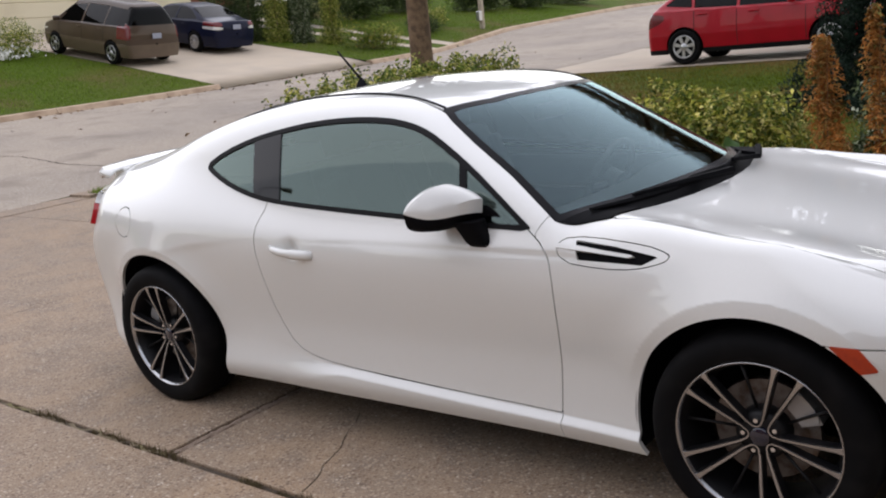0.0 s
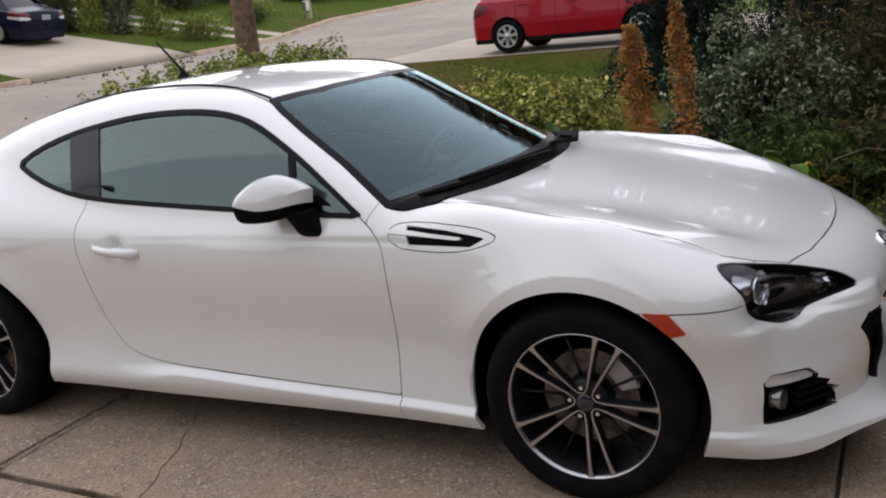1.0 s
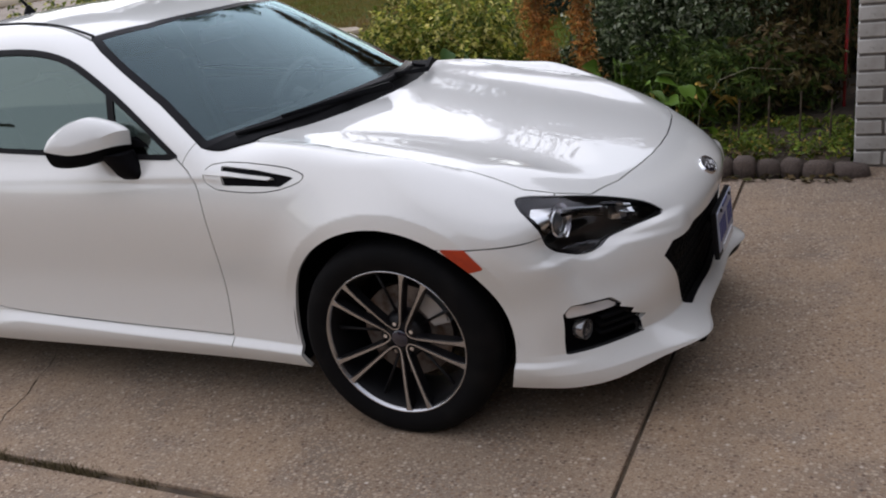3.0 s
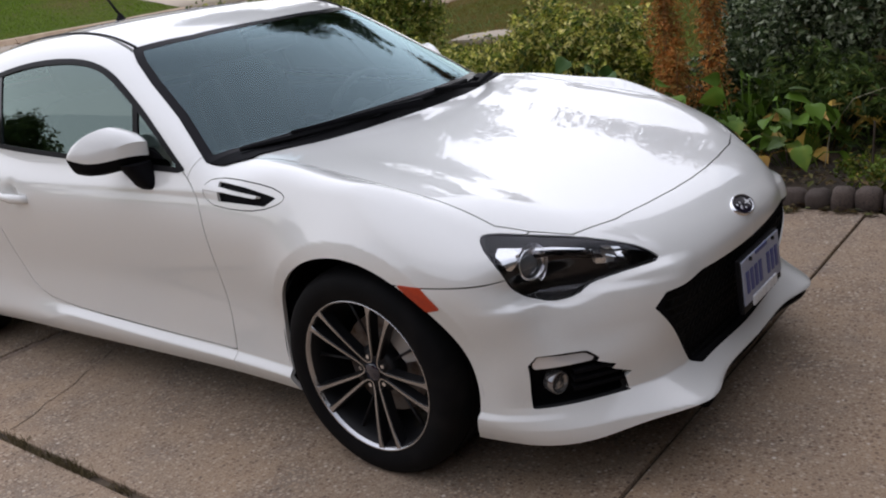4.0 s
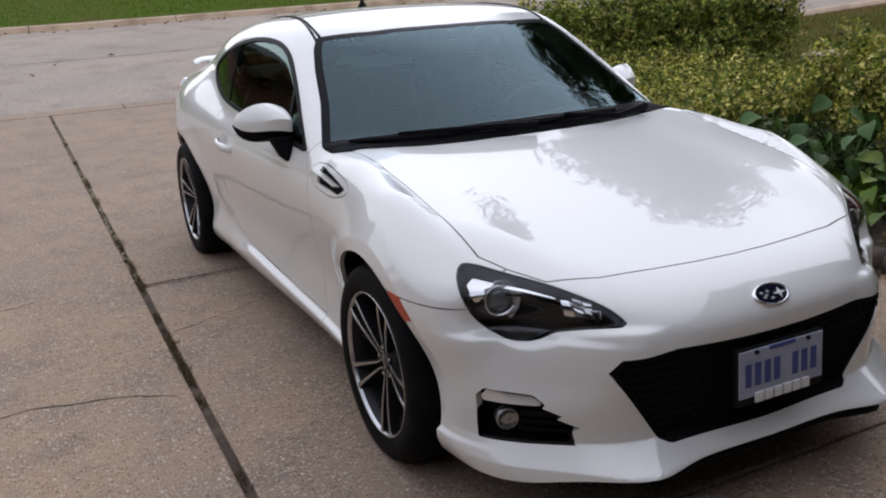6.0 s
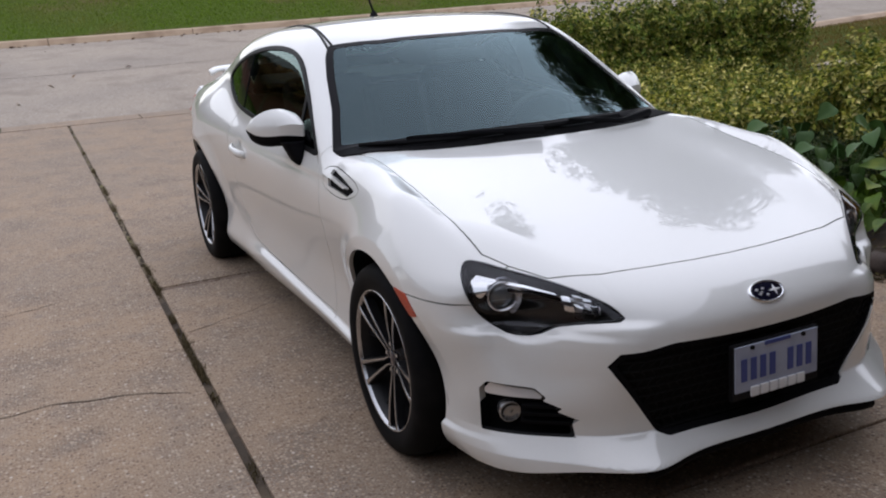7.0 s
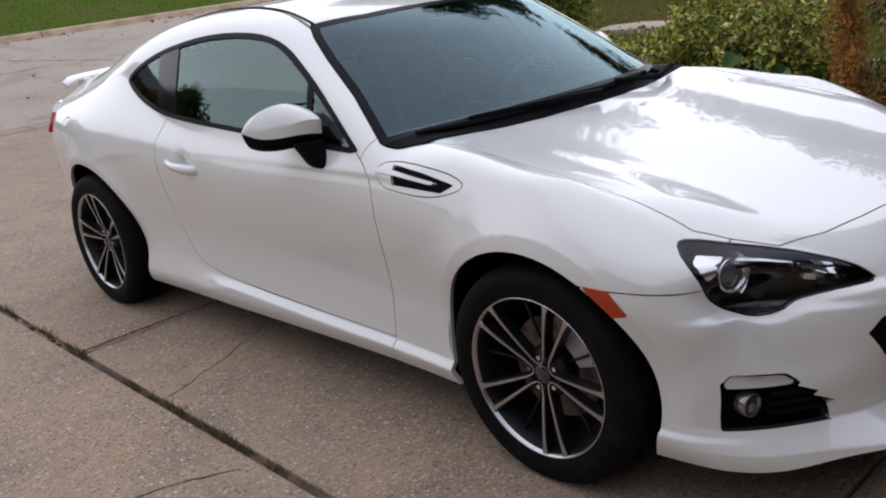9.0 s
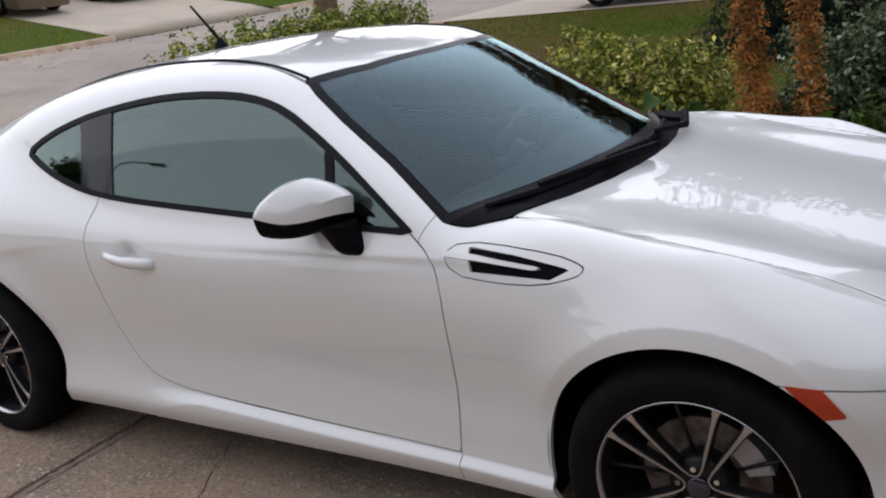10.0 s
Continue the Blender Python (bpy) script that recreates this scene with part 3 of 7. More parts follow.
DISC = material("brake_disc", (0.22, 0.20, 0.19), 0.45, 0.9, noises=((30, 3, (0.10, 0.07, 0.05), 0.45, 0.7),))
CALIPER = material("cast_caliper", (0.42, 0.42, 0.42), 0.5, 0.6)
CLOTH = material("dark_seat_cloth", (0.045, 0.045, 0.048), 0.85, noises=((14, 3, (0.036, 0.036, 0.039), 0.4, 0.7),))
DASH = material("dark_soft_dash", (0.05, 0.05, 0.053), 0.6, noises=((10, 3, (0.042, 0.042, 0.045), 0.4, 0.7),))
PLATEWHITE = material("plate_white", (0.36, 0.39, 0.48), 0.4, noises=((14, 3, (0.28, 0.31, 0.40), 0.4, 0.7),))
FRAMEWHITE = material("white_raised_plastic", (0.72, 0.72, 0.72), 0.5)
PLATEBLUE = material("plate_blue", (0.05, 0.07, 0.24), 0.4)
BADGEBLUE = material("badge_blue", (0.006, 0.007, 0.022), 0.1, 0.0, 1.0)

def sunk(M, d):
    """The lens drops back behind the bumper's ledge along its lower edge."""
    low = lamp_foot(np.abs(M[0][:, 1]))
    return (M[0] - M[1] * (d + 0.005 * step(0.055, 0.0, M[0][:, 2] - low))[:, None], M[1], M[2])


# head lamps: a deep black bucket, a chrome brow, a projector, a chrome turn box, under a clear lens
for s, side in ((1, lamp), (-1, mirrored(lamp))):
    unit = part("headlight", bmesh.new(), None, coupe, "clear headlight with black housing and round projector")
    unit.data.from_pydata([], [], [])
    bowl = clip(side, fld(side, "wz", LAMP) - 0.004)
    E_ = rimmed(bowl, 0.075)
    nV = len(bowl[0])
    back = shift(bowl, -0.07)
    housing = (np.concatenate((back[0], E_[0][nV:])), np.concatenate((back[1], E_[1][nV:])), np.concatenate((back[2], E_[2][len(bowl[2]):])))
    mesh_ob("lamp_housing", housing[0], housing[2], LAMPBLACK, unit, normals=housing[1])
    edge = clip(side, -(fld(side, "wz", LAMP) - 0.005))
    panel("lamp_seal", sunk(edge, 0.003), LAMPBLACK, unit, "", 0.004)
    brow = poly_field([(0.716, 0.672), (0.694, 0.686), (0.60, 0.669), (0.535, 0.645), (0.545, 0.640), (0.60, 0.661), (0.655, 0.673), (0.685, 0.667), (0.694, 0.645), (0.700, 0.616), (0.712, 0.606), (0.722, 0.645)])
    shape = clip(side, fld(side, "wz", brow))
    panel("lamp_brow", shift(shape, -0.018), LAMPCHROME, unit, "bright reflector brow", 0.022)
    # grey surface that stands in for sky mirrored in the lens's upper half
    sky_band = poly_field([(0.672, 0.664), (0.61, 0.652), (0.545, 0.630), (0.532, 0.606), (0.605, 0.618), (0.655, 0.640)])
    panel("lamp_shelf", shift(clip(side, fld(side, "wz", sky_band)), -0.040), REFLECTGREY, unit, "grey band put in for the sky's reflection on the lens", 0.01)
    c = Vector((1.756, -0.646 * s, 0.622))
    d = Vector((0.93, -0.27 * s, 0.10)).normalized()
    rot = d.to_track_quat("Y", "Z").to_matrix().to_4x4()
    place = Matrix.Translation(c - d * 0.006) @ rot
    bm = bmesh.new()
    bm_lathe(bm, [(0.040, -0.04), (0.042, 0.0), (0.0415, 0.006), (0.038, 0.007), (0.0345, -0.002), (0.034, -0.03)], 36)
    bmesh.ops.transform(bm, matrix=place, verts=bm.verts)
    part("projector_ring", bm, LAMPCHROME, unit, "chrome projector ring", smooth=True)
    bm = bmesh.new()
    bm_lathe(bm, [(0.0345 * math.cos(a), -0.016 + 0.020 * math.sin(a)) for a in np.linspace(0, 1.5, 8)] + [(0.0005, 0.004)], 32)
    bmesh.ops.transform(bm, matrix=place, verts=bm.verts)
    part("projector_lens", bm, BALL, unit, "", smooth=True)
    bm = bmesh.new()
    rows = []
    for k in range(19):
        g = radians(75 + 170 * k / 18) if s == 1 else radians(105 - 170 * k / 18)
        rows.append([bm.verts.new((r * math.cos(g), h, r * math.sin(g))) for r, h in ((0.0435, -0.012), (0.050, -0.004), (0.055, 0.0035))])
    for r0, r1 in zip(rows, rows[1:]):
        for k in range(2):
            bm.faces.new((r0[k], r0[k + 1], r1[k + 1], r1[k]))
    bmesh.ops.transform(bm, matrix=place, verts=bm.verts)
    part("projector_bowl", bm, LAMPCHROME, unit, "bright curved reflector", smooth=True)
    sig = poly_field([(0.531, 0.645), (0.452, 0.624), (0.466, 0.594), (0.535, 0.587)])
    shape = clip(side, fld(side, "wz", sig))
    panel("turn_reflector", shift(shape, -0.024), SATIN, unit, "faceted bright turn reflector", 0.03)
    cell_rng = random.Random(5)
    for u in range(4):
        for v in range(3):
            cut = np.minimum(0.0088 - np.abs(np.abs(shape[0][:, 1]) - 0.465 - 0.019 * u), 0.0078 - np.abs(shape[0][:, 2] - 0.598 - 0.0175 * v))
            cell = clip(shape, cut)
            if len(cell[2]):
                cell = (cell[0], cell[1] + np.array([cell_rng.uniform(-0.6, 0.6) + e for e in (0, 0, 0.45)]), cell[2])
                cell[1][:] /= np.linalg.norm(cell[1], axis=1)[:, None]
                panel("reflector_cell", (cell[0] - 0.016 * cell[1] * 0.9, cell[1], cell[2]), LAMPCHROME, unit, "", 0.006)
    panel("lamp_lens", sunk(side, 0.0015), CLEAR, unit, "clear plastic lens", 0)

# the mouth: black recess with a lattice, the fog pockets, the markers
E_ = rimmed(both(mouth), 0.030)
back = shift(both(mouth), -0.025)
n0, t0 = len(both(mouth)[0]), len(both(mouth)[2])
rec = (np.concatenate((back[0], E_[0][n0:])), np.concatenate((back[1], E_[1][n0:])), np.concatenate((back[2], E_[2][t0:])))
mesh_ob("grille_recess", rec[0], rec[2], LATTICE, nose, "black grille opening", normals=rec[1])
inner_edge = both(clip(mouth, -(fld(mouth, "wz", MOUTH) - 0.014)))
panel("grille_frame", shift(inner_edge, -0.005), PLASTIC, nose, "", 0.018)
bm = bmesh.new()
for i in range(-16, 17):
    ys = i * 0.028
    pts = []
    for k in range(0, 21):
        z = 0.247 + k * 0.0135
        y = ys + (0.0095 if k % 4 in (1, 2) else -0.0045)
        if MOUTH(np.array([abs(y)]), np.array([z]))[0] > 0.004:
            pts.append((y, z))
    if len(pts) > 2:
        O = np.array([(1.3, y, z) for y, z in pts])
        P = on_skin(O, np.tile((1.0, 0, 0), (len(O), 1)), 1.0)
        bm_tube(bm, [(p[0] - 0.016, p[1], p[2]) for p in P], 0.0026, 4)
for k in range(1, 20, 2):
    z = 0.247 + k * 0.0135
    ys = [y for y in np.linspace(-0.47, 0.47, 41) if MOUTH(np.array([abs(y)]), np.array([z]))[0] > 0.004]
    if len(ys) > 2:
        P = on_skin(np.array([(1.3, y, z) for y in ys]), np.tile((1.0, 0, 0), (len(ys), 1)), 1.0)
        bm_tube(bm, [(p[0] - 0.016, p[1], p[2]) for p in P], 0.0026, 4)
part("grille_lattice", bm, LATTICE, nose, "black grille lattice")
O = np.array([(1.3, y, 0.20) for y in np.linspace(-0.40, 0.40, 25)])
P = on_skin(O, np.tile((1.0, 0, 0), (len(O), 1)), 1.0)
bm = bmesh.new()
bm_tube(bm, [(p[0] - 0.035, p[1], 0.185) for p in P], 0.020, 8)
part("under_lip", bm, PLASTIC, nose, "black lower lip", smooth=True)
for s, side in ((1, fog), (-1, mirrored(fog))):
    E_ = rimmed(side, 0.055)
    back = shift(side, -0.05)
    rec = (np.concatenate((back[0], E_[0][len(side[0]):])), np.concatenate((back[1], E_[1][len(side[0]):])), np.concatenate((back[2], E_[2][len(side[2]):])))
    pocket = mesh_ob("fog_pocket", rec[0], rec[2], PLASTIC, nose, "black fog light pocket", normals=rec[1])
    top = clip(side, np.minimum(side[0][:, 2] - 0.368, fld(side, "wz", FOG) - 0.006))
    panel("pocket_blade", shift(top, -0.012), PALELENS, pocket, "grey blade over the fog light", 0.012)
    for k in range(3):
        z0 = 0.345 - 0.024 * k
        fin = clip(side, np.minimum(0.0045 - np.abs(side[0][:, 2] - z0), 0.66 - np.abs(side[0][:, 1])))
        if len(fin[2]):
            panel("pocket_fin", shift(fin, -0.006), PLASTIC, pocket, "", 0.03)
    c, d = Vector((1.842, -0.672 * s, 0.313)), Vector((0.96, -0.25 * s, 0.0)).normalized()
    rot = d.to_track_quat("Y", "Z").to_matrix().to_4x4()
    bm = bmesh.new()
    bm_lathe(bm, [(0.031, -0.03), (0.031, 0.0), (0.027, 0.002), (0.026, -0.006), (0.0005, 0.002)], 24)
    bmesh.ops.transform(bm, matrix=Matrix.Translation(c - d * 0.028) @ rot, verts=bm.verts)
    part("fog_light", bm, FOGLENS, pocket, "round clear fog light", smooth=True)
two("side_marker", shift(mark, 0.002), AMBER, nose, "amber side marker", 0.012)
tails = two("tail_light", shift(clip(tail, 0.853 - tail[0][:, 2]), 0.022), REDLENS, coupe, "red tail light with a pale upper lens", 0.04)
two("upper_lens", shift(clip(tail, tail[0][:, 2] - 0.855), 0.020), PALELENS, tails, "pale upper lens", 0.04)

# badge: a dark oval with a bright rim and plain bright shapes
c = Vector((2.047, 0, 0.597))
rot = Matrix(((-0.75, 0, 0.66), (0, -1, 0), (0.66, 0, 0.75))).to_4x4()
place = Matrix.Translation(c) @ rot @ pose(0, 0, 0, 0, 0, 0)
bm = bmesh.new()
bm_lathe(bm, [(1.0, -0.006), (1.0, 0.004), (0.93, 0.008), (0.86, 0.005)], 48, "Z")
bmesh.ops.transform(bm, matrix=place @ Matrix.Diagonal((0.033, 0.060, 1, 1)), verts=bm.verts)
badge = part("badge", bm, CHROME, coupe, "oval badge, dark blue with a chrome rim", smooth=True)
bm = bmesh.new()
bm_lathe(bm, [(0.88, 0.004), (0.5, 0.0065), (0.001, 0.007)], 48, "Z")
bmesh.ops.transform(bm, matrix=place @ Matrix.Diagonal((0.033, 0.060, 1, 1)), verts=bm.verts)
part("badge_field", bm, BADGEBLUE, badge, "", smooth=True)
for u, v, r in ((-0.024, 0.002, 0.021), (0.006, 0.013, 0.008), (0.012, -0.008, 0.008), (0.028, 0.007, 0.008), (0.033, -0.007, 0.008), (0.020, 0.002, 0.007)):
    bm = bmesh.new()
    star = [bm.verts.new((rr * 0.8 * math.cos(k * math.pi / 4), rr * 1.1 * math.sin(k * math.pi / 4), 0)) for k, rr in enumerate((r, r * 0.3) * 4)]
    peak = bm.verts.new((0, 0, 0.0022))
    for k in range(8):
        bm.faces.new((star[k], star[(k + 1) % 8], peak))
    bmesh.ops.transform(bm, matrix=place @ Matrix.Translation((-v, u, 0.0076)), verts=bm.verts)
    part("badge_mark", bm, FRAMEWHITE, badge)

# number plate in a black frame, with plain bars
plate = part("number_plate", bmesh.new(), None, coupe, "white number plate with blue bars in a black frame")
pm = Matrix.Translation((2.102, 0.0, 0.408)) @ pose(0, 0, 0, 0, -4, 0)
bm = bmesh.new()
bm_box(bm, (-0.012, 0, 0), (0.016, 0.304, 0.156), 0.004, pm)
part("plate_frame", bm, TRIM, plate, "black plate frame")
bm = bmesh.new()
bm_box(bm, (-0.003, 0, 0.009), (0.006, 0.292, 0.128), 0.002, pm)
part("plate_sheet", bm, PLATEWHITE, plate, "pale plate sheet")
for k in range(4):
    bm = bmesh.new()
    bm_box(bm, (0.001, -0.117 + 0.033 * k, 0.006), (0.003, 0.019, 0.062), 0, pm)
    part("plate_bar", bm, PLATEBLUE, plate)
for k in range(3):
    bm = bmesh.new()
    bm_box(bm, (0.001, 0.046 + 0.033 * k, 0.006), (0.003, 0.019, 0.062), 0, pm)
    part("plate_bar", bm, PLATEBLUE, plate)
bm = bmesh.new()
bm_box(bm, (0.001, 0.0, 0.068), (0.003, 0.090, 0.010), 0, pm)
part("plate_bar", bm, PLATEBLUE, plate)
for k in range(6):
    bm = bmesh.new()
    bm_box(bm, (0.002, -0.081 + 0.0325 * k, -0.058), (0.007, 0.027, 0.028), 0.002, pm)
    part("frame_bar", bm, FRAMEWHITE, plate, "raised white bar on the frame")
for y in (-0.09, 0.09):
    bm = bmesh.new()
    bm_cyl(bm, pm @ Vector((-0.002, y, 0.066)), pm @ Vector((0.006, y, 0.066)), 0.006, n=10)
    part("plate_screw", bm, TRIM, plate)


# wheels
def wheel(x, s, turn):
    """A wheel with tyre, dark rim, five bright pairs of spokes, disc and caliper; its outer side looks to -y where s is 1."""
    w = part("wheel", bmesh.new(), None, coupe, "alloy wheel with machined spokes and a black tyre")
    w.matrix_basis = pose(x, -(0.725 if x > 0 else 0.781) * s, HUB_Z) @ pose(0, 0, 0, 0, 0, 0 if s == 1 else 180)
    bm = bmesh.new()
    bm_lathe(bm, [(0.222, -0.100), (0.236, -0.108), (0.262, -0.113), (0.285, -0.110), (0.300, -0.098), (0.308, -0.082), (0.3125, -0.06), (0.3125, -0.032), (0.308, -0.030), (0.308, -0.024), (0.3125, -0.022), (0.3130, 0.022), (0.308, 0.024), (0.308, 0.030), (0.3125, 0.032), (0.3125, 0.06), (0.306, 0.085), (0.285, 0.110), (0.255, 0.113), (0.222, 0.1)], 72)
    part("tyre", bm, TYRE, w, "black low-profile tyre", angle=35)
    bm = bmesh.new()
    bm_lathe(bm, [(0.228, -0.098), (0.2285, -0.104), (0.2265, -0.107), (0.2232, -0.104), (0.219, -0.095)], 72)
    part("rim_lip", bm, RIMFACE, w, "bright rim lip", smooth=True)
    bm = bmesh.new()
    bm_lathe(bm, [(0.2215, -0.100), (0.214, -0.085), (0.206, -0.06), (0.200, -0.02), (0.196, 0.06), (0.212, 0.098)], 72)
    part("rim_barrel", bm, RIMDARK, w, "dark rim barrel", smooth=True)
    bm = bmesh.new()
    bm_lathe(bm, [(0.001, -0.060), (0.060, -0.062), (0.072, -0.050), (0.075, -0.02), (0.075, 0.02)], 40)
    part("rim_hub", bm, RIMDARK, w, "", smooth=True)
    def ridge(r):
        f = min(max((r - 0.03) / 0.19, 0), 1)
        return -0.070 - 0.024 * math.sin(f * math.pi * 0.5) - 0.007 * f * f

    def strip(path, widths, h0, h1, mat, nm):
        """A raised strip along a path in the wheel's plane."""
        bm = bmesh.new()
        rows = []
        for i, (px, pz) in enumerate(path):
            qx, qz = path[min(i + 1, len(path) - 1)]
            ox, oz = path[max(i - 1, 0)]
            d = math.hypot(qx - ox, qz - oz) or 1
            nx, nz = -(qz - oz) / d, (qx - ox) / d
            y = ridge(math.hypot(px, pz))
            rows.append([bm.verts.new((px + nx * widths[i] * e, y + hh, pz + nz * widths[i] * e)) for e, hh in ((-1, h1), (-0.86, h0), (0.86, h0), (1, h1))])
        for r0, r1 in zip(rows, rows[1:]):
            for i in range(4):
                bm.faces.new((r0[i], r0[(i + 1) % 4], r1[(i + 1) % 4], r1[i]))
        bm.faces.new(rows[0]), bm.faces.new(rows[-1][::-1])
        part(nm, bm, mat, w, angle=40)

    for k in range(5):
        a = radians(turn + 72 * k + 36)
        ux, uz = math.cos(a), math.sin(a)
        # the bright faces of two neighbouring spokes meet in a U round each nut
        arm = []
        for r in (0.2215, 0.212, 0.200, 0.18, 0.15, 0.12, 0.09, 0.07, 0.054):
            h = 0.0095 + 0.0265 * (r - 0.045) / 0.177
            arm.append((r, h))
        side = []
        for q in (-1, 1):
            m = a + q * radians(36)
            side.append([(r * math.cos(m) + q * h * math.sin(m), r * math.sin(m) - q * h * math.cos(m)) for r, h in arm])
        bend = [(0.048 * ux + 0.0175 * math.cos(a + radians(g)), 0.048 * uz + 0.0175 * math.sin(a + radians(g))) for g in (-112, -135, -158, 180, 158, 135, 112)]
        path = side[0] + bend + side[1][::-1]
        wide = [0.0120, 0.0082, 0.0062, 0.0052, 0.0046, 0.0041, 0.0038, 0.0033, 0.0030]
        ws = wide + [0.0026] * 7 + wide[::-1]
        strip(path, ws, -0.0022, 0.0005, RIMFACE, "spoke_face")
        for q in side:
            strip(q, [x_ + 0.0035 for x_ in wide], 0.0, 0.030, RIMDARK, "spoke")
        # the thin dark ribs between the pairs
        bm = bmesh.new()
        p0, p1 = Vector((0.06 * ux, -0.035, 0.06 * uz)), Vector((0.208 * ux, -0.066, 0.208 * uz))
        bm_tube(bm, [p0, p0.lerp(p1, 0.5), p1], [0.005, 0.0042, 0.006], 6)
        part("rib", bm, RIMDARK, w, smooth=True)
        bm = bmesh.new()
        q = Vector((0.047 * ux, 0, 0.047 * uz))
        bm_cyl(bm, q + Vector((0, -0.055, 0)), q + Vector((0, -0.072, 0)), 0.0080, 0.0068, n=6)
        part("wheel_nut", bm, CHROME, w, "chrome wheel nut")
    bm = bmesh.new()
    bm_lathe(bm, [(0.0265, -0.06), (0.0265, -0.072), (0.024, -0.074), (0.001, -0.075)], 24)
    part("centre_cap", bm, BADGEBLUE, w, "dark blue centre cap", angle=40)
    bm = bmesh.new()
    bm_lathe(bm, [(0.070, -0.012), (0.075, -0.010), (0.146, -0.010), (0.147, 0.012), (0.075, 0.012)], 48)
    part("brake_disc", bm, DISC, w, "worn brake disc", angle=40)
    bm = bmesh.new()
    arc = [radians(18 + 8 * i) for i in range(6)]
    if x < 0:
        arc = [math.pi - a for a in arc]
    bm_prism(bm, [(0.165 * math.cos(a) * s, 0.165 * math.sin(a)) for a in arc] + [(0.108 * math.cos(a) * s, 0.108 * math.sin(a)) for a in arc[::-1]], -0.045, 0.04, "XZ", 0.006)
    part("caliper", bm, CALIPER, w, "grey brake caliper")
    return w


for x, a in ((AXLE_F, 67), (AXLE_R, 97)):
    for s in (1, -1):
        wheel(x, s, a)
        bm = bmesh.new()
        r = 0.372 if x > 0 else 0.384
        rows = []
        for k in range(25):
            a_ = radians(-18 + 216 * k / 24)
            rows.append([bm.verts.new((x - 0.006 + r * math.cos(a_), -s * y, 0.296 + r * math.sin(a_))) for y in (0.45, 0.775 if x > 0 else 0.82)])
        for r0, r1 in zip(rows, rows[1:]):
            bm.faces.new((r0[0], r0[1], r1[1], r1[0]))
        bm.faces.new([q[0] for q in rows])
        part("wheel_liner", bm, PLASTIC, coupe, "black wheel arch liner")
bm = bmesh.new()
bm_box(bm, (0.0, 0, 0.19), (3.6, 0.9, 0.04), 0.01)
bm_box(bm, (0.0, 0, 0.19), (1.75, 1.42, 0.05), 0.01)
part("floor_pan", bm, PLASTIC, coupe, "dark floor pan")


